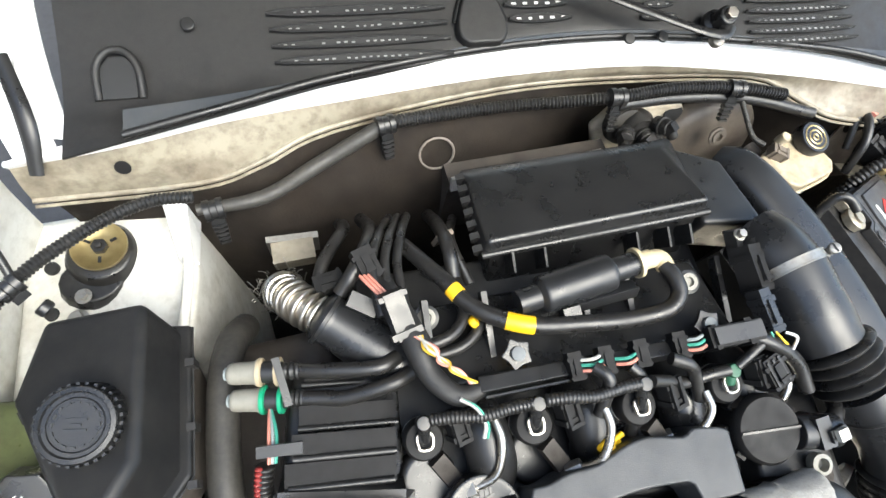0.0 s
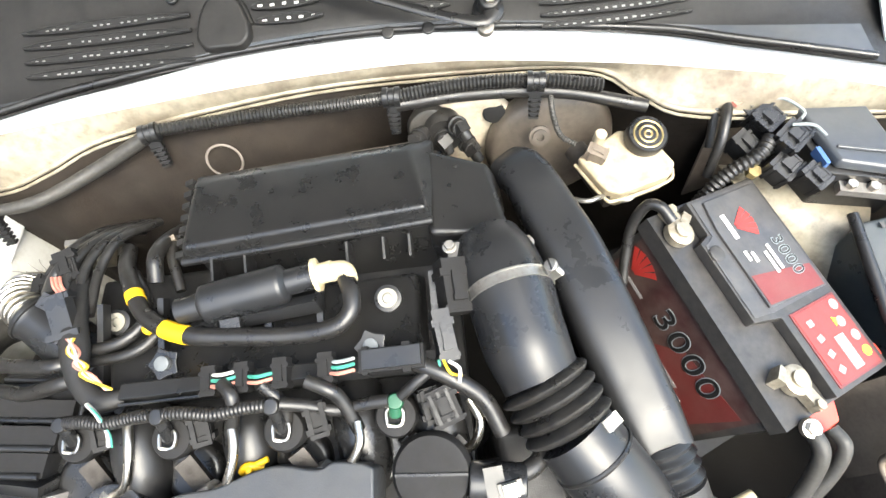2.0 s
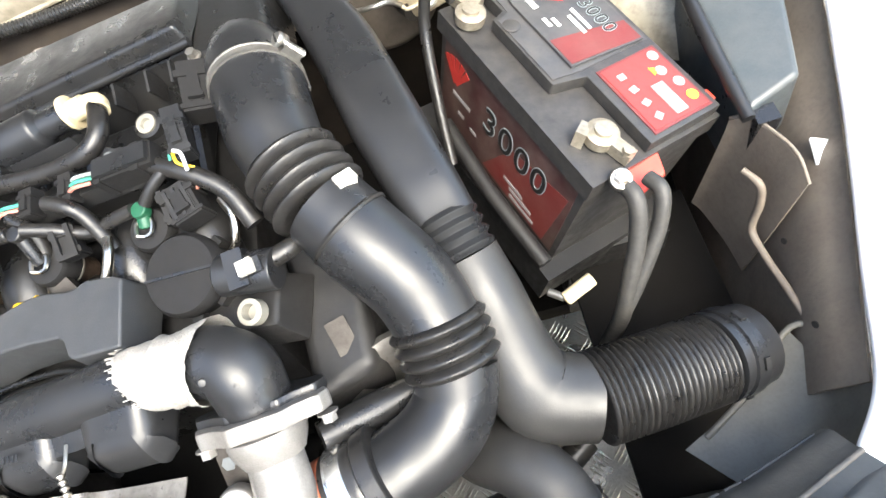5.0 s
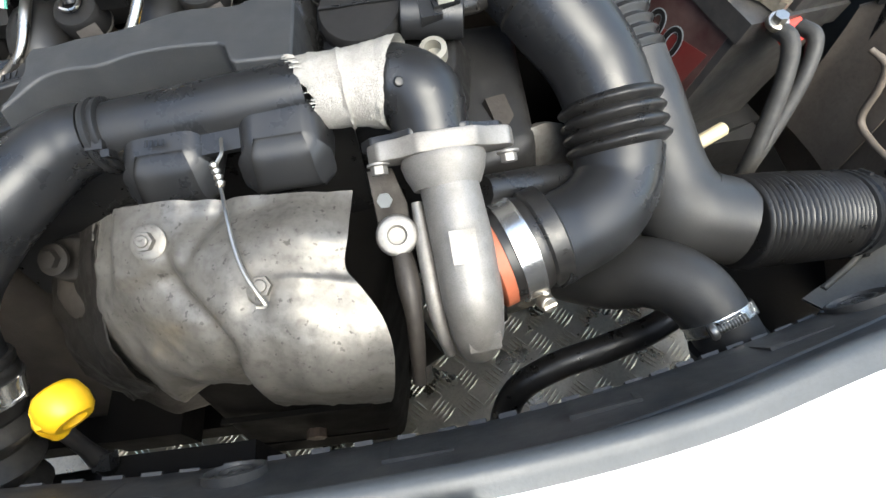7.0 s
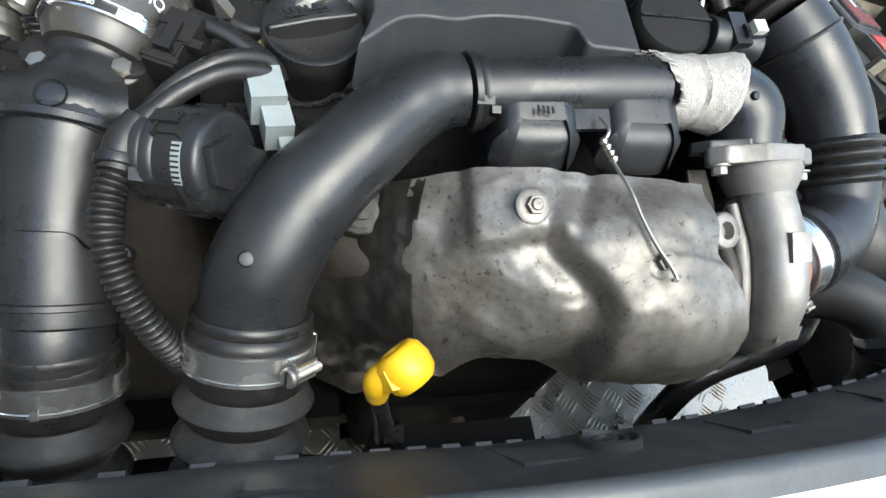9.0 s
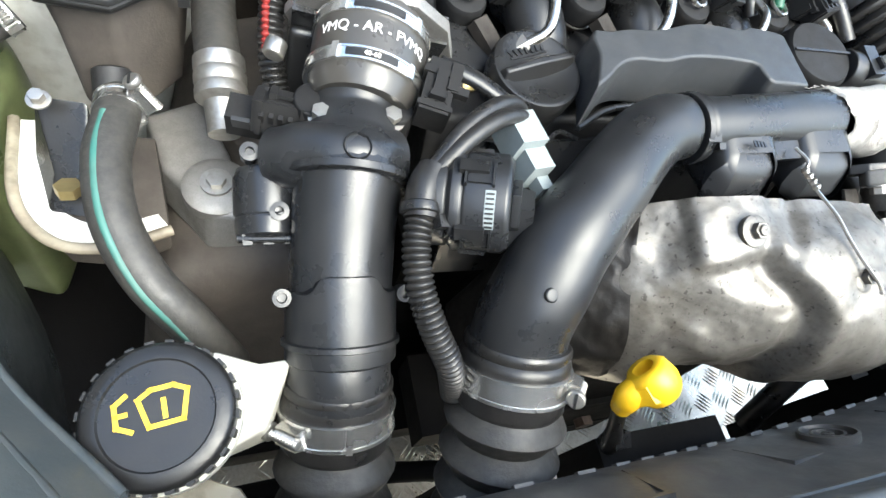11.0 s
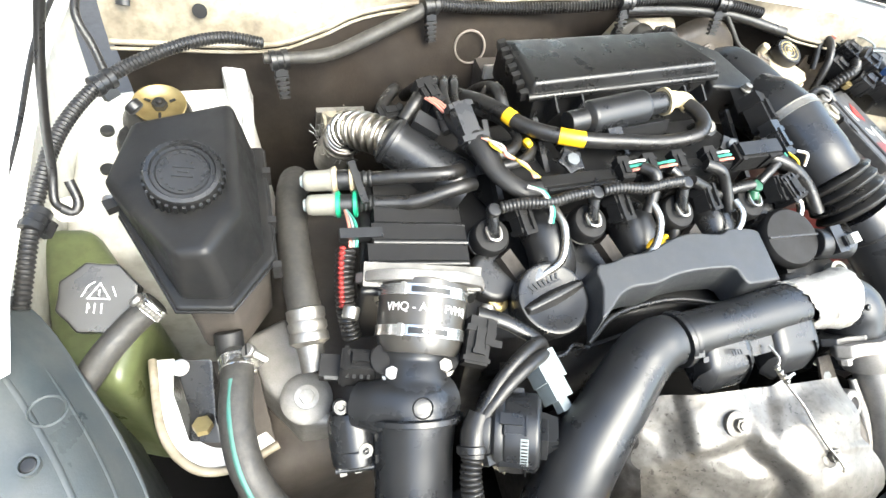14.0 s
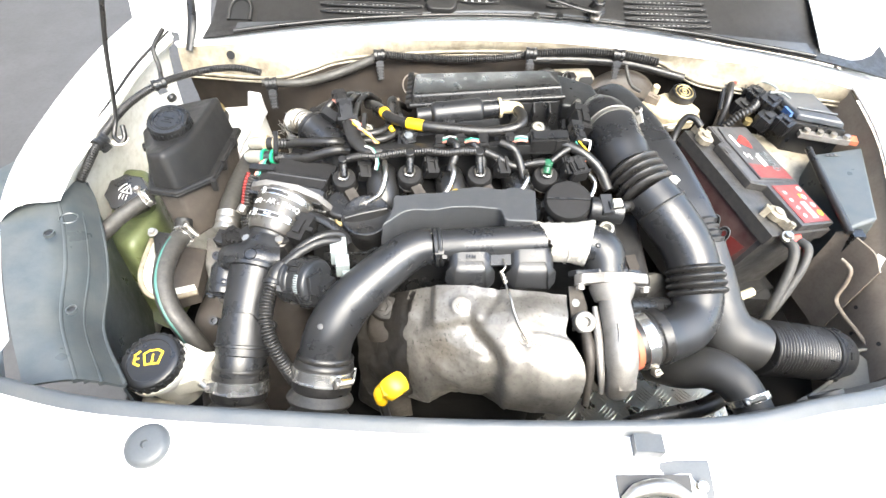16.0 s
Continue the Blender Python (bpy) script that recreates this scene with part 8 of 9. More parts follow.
part("end_disc", lathe([(0.014, 0), (0.0155, 0.003), (0.0135, 0.008), (0.006, 0.0085), (0.0, 0.0075)], along((0.574, 0.494, 0.740), (0.572, 0.475, 0.765)), 24), WHITE_PLASTIC, boost, "pale end disc")
part("pipe", tube([(0.55, 0.488, 0.74), (0.535, 0.472, 0.765), (0.52, 0.468, 0.768), (0.50, 0.48, 0.76)], 0.0028, 8), DULL_STEEL, boost)
brk = thing("brake_fluid_reservoir", (0.585, 0.53, 0.74), "cream translucent brake fluid reservoir with black cap", "reservoir", shift=(-5, -6, -22))
RO = [(0.520, 0.532), (0.543, 0.486), (0.558, 0.478), (0.620, 0.496), (0.630, 0.512), (0.608, 0.560), (0.575, 0.566)]
part("tank", prism([(x * 0.93 + 0.041, y * 0.93 + 0.037, 0.734) for x, y in RO], [(x, y, 0.770) for x, y in RO], 0.006, 4), CREAM, brk)
part("seam", tube([(x, y, 0.755) for x, y in RO[:5]], 0.0022, 8, 4), CREAM, brk)
BC = along((0.600, 0.546, 0.772), (0.602, 0.540, 0.80))
bc_ = part("cap", lathe([(0.0225, 0), (0.0235, 0.001), (0.0235, 0.0125), (0.0215, 0.0155), (0.0, 0.0155)], BC, 32), PLASTIC, brk)
part("yellow_print", join(*[lathe([(r - 0.0012, 0.0156), (r, 0.0162), (r + 0.0012, 0.0156)], BC, 28) for r in (0.0165, 0.010, 0.004)]), BRASS, bc_, "yellow printed rings")
part("level_plug", plug_box((0.016, 0.024, 0.014), pose(0.541, 0.530, 0.777, 10, 0, 60), 2), APRON, brk)
part("white_peg", disc_between((0.545, 0.545, 0.78), (0.546, 0.543, 0.797), 0.007, 14), CREAM, brk)
part("conduit", ribbed([(0.497, 0.60, 0.805), (0.496, 0.575, 0.80), (0.502, 0.552, 0.790), (0.518, 0.540, 0.785)], 0.0038, 0.003, 0.0009, 10), DUSTY_RUBBER, brk, "grey conduit")

harn = thing("bulkhead_harness", (0.2, 0.62, 0.77), "black corrugated wiring conduit clipped along the bulkhead", "wiring loom", shift=(0, -15, 8))
HP = [(-0.20, 0.545, 0.752), (-0.13, 0.555, 0.748), (-0.067, 0.590, 0.748), (0.0, 0.617, 0.765), (0.012, 0.62, 0.775)]
part("taped_section", tube(HP, [0.006, 0.008, 0.009, 0.009, 0.008], 12), DUSTY_RUBBER, harn, "dusty taped section")
part("conduit", ribbed([(0.012, 0.62, 0.775), (0.09, 0.637, 0.760), (0.17, 0.645, 0.755), (0.25, 0.637, 0.765), (0.312, 0.622, 0.785)], 0.0085, 0.0045, 0.0018, 12), RUBBER, harn)
part("conduit", ribbed([(0.312, 0.622, 0.785), (0.40, 0.625, 0.790), (0.48, 0.618, 0.790), (0.55, 0.605, 0.785)], 0.0085, 0.0045, 0.0018, 12), RUBBER, harn)
part("cable", tube([(0.312, 0.618, 0.775), (0.40, 0.622, 0.775), (0.50, 0.612, 0.775), (0.60, 0.585, 0.765)], 0.008, 12), RUBBER, harn)
for x, y, z, dx in ((-0.183, 0.545, 0.750, 0.16), (0.014, 0.619, 0.773, 0.2), (0.308, 0.622, 0.785, -0.05), (0.475, 0.617, 0.790, -0.15)):
    part("clip", tree_clip((x, y, z), (1, dx, 0), 0.0092, (0.05, -0.5, -1)), PLASTIC, harn)
wingh = thing("wing_harness", (-0.38, 0.4, 0.77), "black corrugated conduit along the wing", "wiring loom", shift=(0, 8, 5))
WH = [(-0.20, 0.530, 0.770), (-0.24, 0.520, 0.785), (-0.29, 0.49, 0.795), (-0.345, 0.445, 0.797), (-0.378, 0.385, 0.795), (-0.392, 0.325, 0.788), (-0.397, 0.285, 0.780), (-0.405, 0.23, 0.76)]
part("conduit", ribbed(WH, 0.0068, 0.0040, 0.0013, 12), RUBBER, wingh)
part("branch", tube([(-0.345, 0.448, 0.80), (-0.353, 0.47, 0.815), (-0.362, 0.49, 0.835), (-0.355, 0.53, 0.85)], 0.004, 10), RUBBER, wingh)
for p in ((-0.348, 0.440, 0.797), (-0.394, 0.298, 0.782)):
    part("clip", tree_clip(p, (-0.3, -1, 0) if p[0] < -0.37 else (-0.75, -0.7, 0), 0.0072, (0.4, -0.3, -1), 0), PLASTIC, wingh)
part("clip_plug", disc_between((-0.328, 0.425, 0.785), (-0.322, 0.42, 0.78), 0.008, 12), PLASTIC, wingh)
stay = thing("bonnet_stay", (-0.375, 0.32, 0.75), "thin black bonnet stay rod hooked into the wing", "stay rod", shift=(-6, 21, 13))
part("rod", tube([(-0.372, 0.300, 0.768), (-0.377, 0.307, 0.772), (-0.374, 0.325, 0.79), (-0.366, 0.335, 0.83), (-0.345, 0.335, 0.90), (-0.315, 0.335, 0.985)], 0.0035, 10), RUBBER, stay)
part("hook", tube([(-0.372, 0.300, 0.768), (-0.364, 0.297, 0.765), (-0.360, 0.305, 0.770), (-0.364, 0.318, 0.782)], 0.004, 10), RUBBER, stay)
part("eyelet", lathe([(0.006, 0), (0.013, 0.001), (0.013, 0.003), (0.006, 0.004)], pose(-0.368, 0.302, 0.762), 20), WHITE_PLASTIC, stay, "white plastic eyelet")

# ---- battery ----
LF, LB, RF = V((0.6605, 0.210, 0.719)), V((0.567, 0.429, 0.750)), V((0.799, 0.267, 0.680))
bx_ = (RF - LF).normalized()
by_ = (LB - LF)
by_ = (by_ - bx_ * by_.dot(bx_)).normalized()
bz_ = bx_.cross(by_)
BW, BL = 0.155, 0.245
BM = Matrix.Translation(LF) @ Matrix((bx_, by_, bz_)).transposed().to_4x4()
battery = thing("car_battery", tuple(BM @ V((BW / 2, BL / 2, -0.17))), "black car battery with red side label and grey top", "battery")
part("case", block((BW - 0.012, BL - 0.012, 0.165), BM @ pose(BW / 2, BL / 2, -0.095), 0.003, (1.02, 1.02)), BATTERY, battery)
part("lid", block((BW, BL, 0.022), BM @ pose(BW / 2, BL / 2, -0.011), 0.003), BATTERY, battery)
STEP = [(0.064, 0.004), (0.150, 0.004), (0.150, 0.242), (0.045, 0.242), (0.045, 0.200), (0.030, 0.195), (0.030, 0.100), (0.064, 0.092)]
part("lid_step", prism([BM @ V((x, y, 0)) for x, y in STEP], [BM @ V((x, y, 0.014)) for x, y in STEP], 0.002), BATTERY, battery)
GREYLID = material("grey_label", (0.038, 0.039, 0.043), (0.03, 0.029, 0.029), 0.42, mix=0.4, dust=0.15, stain=20)
GL = [(0.033, 0.104), (0.064, 0.100), (0.145, 0.100), (0.145, 0.238), (0.050, 0.238), (0.048, 0.196), (0.033, 0.190)]
part("grey_label", prism([BM @ V((x, y, 0.0142)) for x, y in GL], [BM @ V((x, y, 0.0148)) for x, y in GL], 0), GREYLID, battery)
TL = [(0.056, 0.106), (0.140, 0.100), (0.141, 0.234), (0.062, 0.234), (0.056, 0.200)]
lab = part("top_label", prism([BM @ V((x, y, 0.0145)) for x, y in TL], [BM @ V((x, y, 0.018)) for x, y in TL], 0.0012), GREYLID, battery, "grey and red printed top label")
RFD = [(0.058, 0.108), (0.138, 0.102), (0.138, 0.128), (0.058, 0.142)]
part("red_field", prism([BM @ V((x, y, 0.0182)) for x, y in RFD], [BM @ V((x, y, 0.0186)) for x, y in RFD], 0), BATTERY_RED, lab, "dark red printed field")
BRIGHT_RED = material("bright_red_print", (0.40, 0.035, 0.028), (0.30, 0.025, 0.02), 0.45, mix=0.3)


def fan(c, m, s, parent):
    """A printed fan of five tapering rays."""
    for k in range(5):
        a = (k - 2) * 0.27
        q = [(-0.035 * s, 0.12 * s), (0.035 * s, 0.12 * s), (0.105 * s, s), (-0.105 * s, s)]
        r = m @ Matrix.Translation(c) @ pose(0, 0, 0, 0, 0, -math.degrees(a))
        part("printed_ray", prism([r @ V((x, y, 0)) for x, y in q], [r @ V((x, y, 0.0004)) for x, y in q], 0), BRIGHT_RED, parent)
TM = BM @ pose(0.0, 0.0, 0.0184, 0, 0, -90)
fan((-0.196, 0.078, 0), TM, 0.030, lab)
part("printed_bar", block((0.006, 0.030, 0.0004), BM @ pose(0.073, 0.198, 0.0184), 0), PRINT_WHITE, lab)
lettering("3000", BM @ pose(0.119, 0.146, 0.0187, 0, 0, -90), 0.022, PALE_GREY, lab, "printed_number", 0, 0.0006, 1.12)
lettering("3000", BM @ pose(0.119, 0.146, 0.0191, 0, 0, -90), 0.022, FLAT_BLACK, lab, "printed_number", 0, -0.0002, 1.12)
for x, y, w in ((0.102, 0.150, 0.030), (0.094, 0.146, 0.026), (0.078, 0.158, 0.012), (0.070, 0.162, 0.012)):
    part("printed_bar", block((0.004, w, 0.0004), BM @ pose(x, y, 0.0188), 0), PRINT_WHITE, lab)
warn = part("warning_label", block((0.070, 0.082, 0.001), BM @ pose(0.1085, 0.050, 0.0145), 0.0004), BATTERY_RED, battery, "red warning label with pale symbols")
part("red_field", block((0.064, 0.076, 0.0004), BM @ pose(0.1085, 0.050, 0.0153), 0), BRIGHT_RED, warn, "bright red printed field")
for k in range(4):
    part("symbol", disc_between(BM @ V((0.134 - (0.006 if k == 1 else 0), 0.080 - 0.018 * k, 0.0154)), BM @ V((0.134 - (0.006 if k == 1 else 0), 0.080 - 0.018 * k, 0.0160)), 0.0058, 16), PRINT_YELLOW if k == 3 else PALE_GREY, warn)
part("white_panel", block((0.014, 0.036, 0.0005), BM @ pose(0.113, 0.034, 0.0156), 0), PALE_GREY, warn)
for k in range(4):
    part("symbol", block((0.008, 0.007, 0.0005), BM @ pose(0.090, 0.074 - 0.017 * k, 0.0156, 0, 0, 10 * k), 0.0002), PALE_GREY, warn)
part("yellow_triangle", prism([BM @ V((x, y, 0.0155)) for x, y in ((0.119, 0.070), (0.119, 0.060), (0.128, 0.065))], [BM @ V((x, y, 0.0160)) for x, y in ((0.119, 0.070), (0.119, 0.060), (0.128, 0.065))], 0), PRINT_YELLOW, warn)
part("vent_tip", block((0.010, 0.012, 0.006), BM @ pose(0.152, 0.020, 0.006), 0.001), RED, battery, "red vent plug")
part("filler_plug", lathe([(0.008, 0.0145), (0.009, 0.0160), (0.006, 0.017), (0.0, 0.017)], BM @ pose(0.040, 0.178, 0), 18), BATTERY, battery)
# side label, in the plane that faces the engine
SM = BM @ Matrix(((0, 0, -1, 0.0045), (-1, 0, 0, BL / 2), (0, 1, 0, -0.085), (0, 0, 0, 1)))
side = part("side_label", block((BL - 0.025, 0.125, 0.0012), SM, 0.0004), material("black_red_label", (0.035, 0.012, 0.012), (0.06, 0.012, 0.012), 0.5, mix=0.6, stain=15, dust=0.2), battery, "dark side label")
part("red_field", prism([SM @ V(p) for p in ((-0.02, -0.055, 0.0007), (0.095, -0.060, 0.0007), (0.105, 0.035, 0.0007), (0.02, 0.015, 0.0007))], [SM @ V(p) for p in ((-0.02, -0.055, 0.0011), (0.095, -0.060, 0.0011), (0.105, 0.035, 0.0011), (0.02, 0.015, 0.0011))], 0), BATTERY_RED, side, "dark red printed field")
lettering("3000", SM @ pose(0.022, 0.014, 0.0012), 0.050, PALE_GREY, side, "printed_number", 0, 0.0011, 1.12)
lettering("3000", SM @ pose(0.022, 0.014, 0.0017), 0.050, FLAT_BLACK, side, "printed_number", 0, 0.0, 1.12)
fan((-0.086, 0.010, 0.001), SM, 0.038, side)
for x, y, w in ((-0.072, 0.0, 0.034), (0.035, -0.034, 0.035), (0.05, -0.042, 0.040), (0.055, -0.052, 0.045), (-0.07, -0.022, 0.012), (-0.045, -0.026, 0.012)):
    part("printed_bar", block((w, 0.005, 0.0004), SM @ pose(x, y, 0.0012), 0), material("faded_print", (0.30, 0.28, 0.27), None, 0.6, mix=0.3) if x == -0.072 else bpy.data.materials["faded_print"], side)
for x, y, nm, lbl in ((0.036, 0.036, "positive_terminal", "dull metal positive battery clamp with bolts"), (0.018, 0.215, "negative_terminal", "dull metal negative battery clamp")):
    t = thing(nm, tuple(BM @ V((x, y, 0.0))), lbl, "battery terminal", "battery terminals")
    m = BM @ pose(x, y, 0.0)
    part("post", lathe([(0.009, 0), (0.0085, 0.018), (0.0, 0.0185)], m, 20), CLAMP, t)
    part("collar", lathe([(0.0092, 0.002), (0.015, 0.003), (0.0155, 0.013), (0.012, 0.015), (0.0092, 0.015)], m, 22), CLAMP, t)
    part("ear", block((0.012, 0.026, 0.012), m @ pose(0.004, 0.018 if y > 0.1 else -0.020, 0.008, 0, 0, 12), 0.002), CLAMP, t)
    part("clamp_bolt", hexagon(m @ pose(0.004, 0.026 if y > 0.1 else -0.028, 0.010), 0.0055, 0.008), CLAMP, t)
    part("side_lug", block((0.018, 0.010, 0.016), m @ pose(-0.014 if y < 0.1 else 0.013, 0.010, 0.007, 0, 10, 30), 0.003), CLAMP, t)
t = thing("terminal_cover", tuple(BM @ V((0.05, 0.0, 0.0))), "bright red plastic terminal flap", "terminal cover", shift=(-4, -6, -20))
part("flap", prism([BM @ V(p) for p in ((0.038, -0.018, 0.004), (0.072, -0.014, 0.010), (0.080, 0.006, 0.012), (0.070, 0.020, 0.012), (0.040, 0.014, 0.008))], [BM @ V(p) for p in ((0.039, -0.016, 0.009), (0.071, -0.012, 0.015), (0.078, 0.006, 0.017), (0.069, 0.018, 0.017), (0.041, 0.012, 0.013))], 0.002), RED, t)
cables = thing("battery_cables", (0.67, 0.16, 0.6), "grey braided battery cables hanging from the clamp", "cable", shift=(2, 3, -2))
for o, w in ((0.0, 0.008), (0.022, 0.007)):
    part("cable", tube([(0.684 + o, 0.212 - o * 0.2, 0.712), (0.690 + o, 0.19, 0.712), (0.686 + o * 0.8, 0.168, 0.69), (0.672 + o * 0.4, 0.14, 0.655), (0.66, 0.12, 0.62), (0.645, 0.11, 0.56)], w, 12), DUSTY_RUBBER, cables, "dusty grey sleeve")
part("lug", join(disc_between((0.683, 0.210, 0.715), (0.683, 0.208, 0.722), 0.010, 18), hexagon(along((0.683, 0.208, 0.721), (0.683, 0.205, 0.75)), 0.0065, 0.007)), STEEL, cables, "bright ring lug")
clampc = thing("cable_clamp", (0.63, 0.14, 0.6), "small pale cable clamp beside the battery", "clamp", shift=(0, 8, 10))
part("barrel", disc_between((0.615, 0.138, 0.632), (0.645, 0.150, 0.636), 0.007, 14), BEIGE, clampc)
part("neck", tube([(0.603, 0.150, 0.63), (0.615, 0.140, 0.632)], 0.004, 8), DULL_STEEL, clampc)
cabn = thing("earth_cable", (0.57, 0.45, 0.65), "black earth cable from the battery to the body", "cable", shift=(-4, -4, 4))
part("cable", tube([(0.596, 0.425, 0.765), (0.585, 0.44, 0.772), (0.572, 0.445, 0.765), (0.56, 0.43, 0.73), (0.552, 0.38, 0.68), (0.548, 0.33, 0.64)], 0.006, 12), RUBBER, cabn)
tray = thing("battery_tray", (0.67, 0.33, 0.45), "dark plastic battery tray", "tray")
part("tray", block((BW + 0.03, BL + 0.03, 0.05), BM @ pose(BW / 2, BL / 2, -0.18), 0.006), PLASTIC_MATT, tray)
part("hold_down", tube([BM @ V((-0.012, 0.20, -0.12)), BM @ V((-0.016, 0.10, -0.13)), BM @ V((-0.012, 0.0, -0.14))], 0.009, 10), PLASTIC_MATT, tray)
part("support", block((0.12, 0.2, 0.22), pose(0.70, 0.33, 0.42), 0.01), PLASTIC_MATT, tray)

# ---- fuse box and its surroundings ----
fuse = thing("fuse_box", (0.79, 0.49, 0.70), "black fuse box, the sky's sheen put into its blue-grey lid", "fuse box", shift=(8, 30, -30))
part("body", prism([(0.745, 0.55, 0.70), (0.845, 0.535, 0.70), (0.865, 0.42, 0.70), (0.775, 0.435, 0.70)], [(0.742, 0.560, 0.782), (0.838, 0.543, 0.782), (0.86, 0.415, 0.782), (0.772, 0.438, 0.782)], 0.004), PLASTIC, fuse)
# Lid bluer and paler than the body: reflected sky is in its colour.
part("lid", prism([(0.75, 0.558, 0.783), (0.834, 0.540, 0.783), (0.856, 0.418, 0.783), (0.778, 0.442, 0.783)], [(0.754, 0.554, 0.795), (0.831, 0.538, 0.795), (0.852, 0.422, 0.795), (0.781, 0.445, 0.795)], 0.004, 3), EDGE_BAND, fuse)
part("lid_crease", tube([(0.782, 0.462, 0.797), (0.848, 0.444, 0.797)], 0.002, 8), EDGE_BAND, fuse)
part("metal_strip", block((0.085, 0.014, 0.010), pose(0.828, 0.418, 0.765, 0, 0, -14), 0.002), ALLOY, fuse, "pale metal strip with nuts")
for k in range(4):
    part("nut", hexagon(pose(0.797 + 0.022 * k, 0.426 - 0.0055 * k, 0.770), 0.006, 0.007), STEEL, fuse)
part("orange_tab", block((0.018, 0.020, 0.008), pose(0.876, 0.412, 0.765, 0, 0, -15), 0.002), ORANGE, fuse, "orange tab")
con = thing("fuse_connectors", (0.73, 0.52, 0.72), "dark connectors and relays with pale and blue clips", "connectors", shift=(-5, 12, -14))
for x, y, z, w, mt in ((0.720, 0.555, 0.77, 0.028, PLASTIC), (0.735, 0.530, 0.772, 0.034, PLASTIC), (0.752, 0.500, 0.775, 0.040, PLASTIC), (0.745, 0.475, 0.755, 0.036, PLASTIC), (0.768, 0.455, 0.76, 0.026, PLASTIC), (0.712, 0.510, 0.755, 0.026, PLASTIC_MATT)):
    part("plug", plug_box((w * 0.8, 0.030, 0.026), pose(x, y, z, 12, -8, 35 + 400 * (w - 0.03)), 4), mt, con)
part("pale_lever", tube([(0.735, 0.545, 0.79), (0.752, 0.540, 0.795), (0.768, 0.522, 0.793), (0.76, 0.512, 0.79)], 0.0018, 8), PALE_GREY, con, "pale locking lever")
part("pale_lever", tube([(0.748, 0.505, 0.795), (0.768, 0.500, 0.797), (0.778, 0.486, 0.795)], 0.0018, 8), PALE_GREY, con, "pale locking lever")
part("blue_clip", block((0.005, 0.022, 0.012), pose(0.775, 0.470, 0.777, 0, 0, 10), 0.001), material("blue_plastic", (0.06, 0.13, 0.30), None, 0.5, mix=0.2), con, "blue clip")
part("red_tab", block((0.016, 0.012, 0.004), pose(0.705, 0.550, 0.788, 0, 10, 30), 0.001), WIRE_PINK, con, "salmon tab")
part("harness", ribbed([(0.735, 0.505, 0.775), (0.715, 0.485, 0.77), (0.69, 0.478, 0.755), (0.665, 0.465, 0.72), (0.65, 0.45, 0.66)], 0.009, 0.006, 0.002, 14), RUBBER, con)
part("harness", tube([(0.70, 0.56, 0.78), (0.69, 0.535, 0.785), (0.682, 0.51, 0.77), (0.675, 0.49, 0.73)], 0.006, 12), RUBBER, con)
part("harness", tube([(0.72, 0.56, 0.785), (0.70, 0.57, 0.79), (0.685, 0.55, 0.78), (0.68, 0.52, 0.745)], 0.005, 12), RUBBER, con)
part("brass_nut", hexagon(pose(0.716, 0.478, 0.745, 10, 0, 20), 0.008, 0.010), BRASS, con)
shelf = thing("inner_wing_shelf", (0.79, 0.45, 0.60), "cream painted inner wing shelf", "body panel", kind="structure", shift=(-5, 14, -16))
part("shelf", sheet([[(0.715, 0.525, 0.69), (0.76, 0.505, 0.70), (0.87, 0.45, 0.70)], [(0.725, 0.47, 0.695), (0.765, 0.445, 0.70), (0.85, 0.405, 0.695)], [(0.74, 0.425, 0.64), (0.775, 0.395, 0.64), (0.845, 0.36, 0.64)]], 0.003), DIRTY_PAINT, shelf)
part("upright", sheet([[(0.70, 0.56, 0.74), (0.74, 0.57, 0.75), (0.80, 0.55, 0.77)], [(0.70, 0.54, 0.60), (0.74, 0.54, 0.62), (0.80, 0.52, 0.66)]], 0.003), APRON, shelf)
part("bright_flange", block((0.14, 0.012, 0.006), pose(0.77, 0.573, 0.80, 10, 0, -8), 0.002), PAINT, shelf, "bright white folded flange")
bc2 = thing("battery_cover", (0.86, 0.34, 0.6), "large black plastic side cover beside the battery", "cover", shift=(-11, -5, -5))
part("panel", prism([(0.826, 0.418, 0.60), (0.828, 0.250, 0.60), (0.885, 0.270, 0.60), (0.915, 0.425, 0.60)], [(0.824, 0.426, 0.722), (0.824, 0.256, 0.706), (0.872, 0.272, 0.715), (0.912, 0.434, 0.736)], 0.006, 3), HOUSING, bc2)
part("front_rail", tube([(0.819, 0.435, 0.727), (0.818, 0.34, 0.716), (0.822, 0.250, 0.702)], [0.006, 0.007, 0.006], 10), PLASTIC, bc2)
part("moulded_mark", join(*[block((0.0045, 0.007, 0.0008), pose(0.845 + 0.008 * k, 0.418, 0.7275, 0, 0, 0), 0) for k in range(6)]), SEAL, bc2)
part("lower_leg", block((0.02, 0.018, 0.10), pose(0.838, 0.252, 0.65), 0.002), PLASTIC, bc2)

# ---- dark parts below, mostly added blocks that hide the tread plate from view ----
rad = thing("low_front_blocks", (0.2, -0.06, 0.25), "unseen near-black blocks low at the front, hiding the tread plate", "radiator")
part("core", block((0.17, 0.03, 0.38), pose(-0.195, -0.085, 0.43), 0.006), UNLIT_BLACK, rad)
part("tank_post", block((0.03, 0.03, 0.38), pose(-0.015, -0.085, 0.43), 0.006), UNLIT_BLACK, rad)
part("right_core", block((0.20, 0.03, 0.30), pose(0.68, -0.06, 0.38), 0.006), UNLIT_BLACK, rad)
part("cross_bar", block((0.125, 0.032, 0.08), pose(0.1375, -0.086, 0.58), 0.006), UNLIT_BLACK, rad)
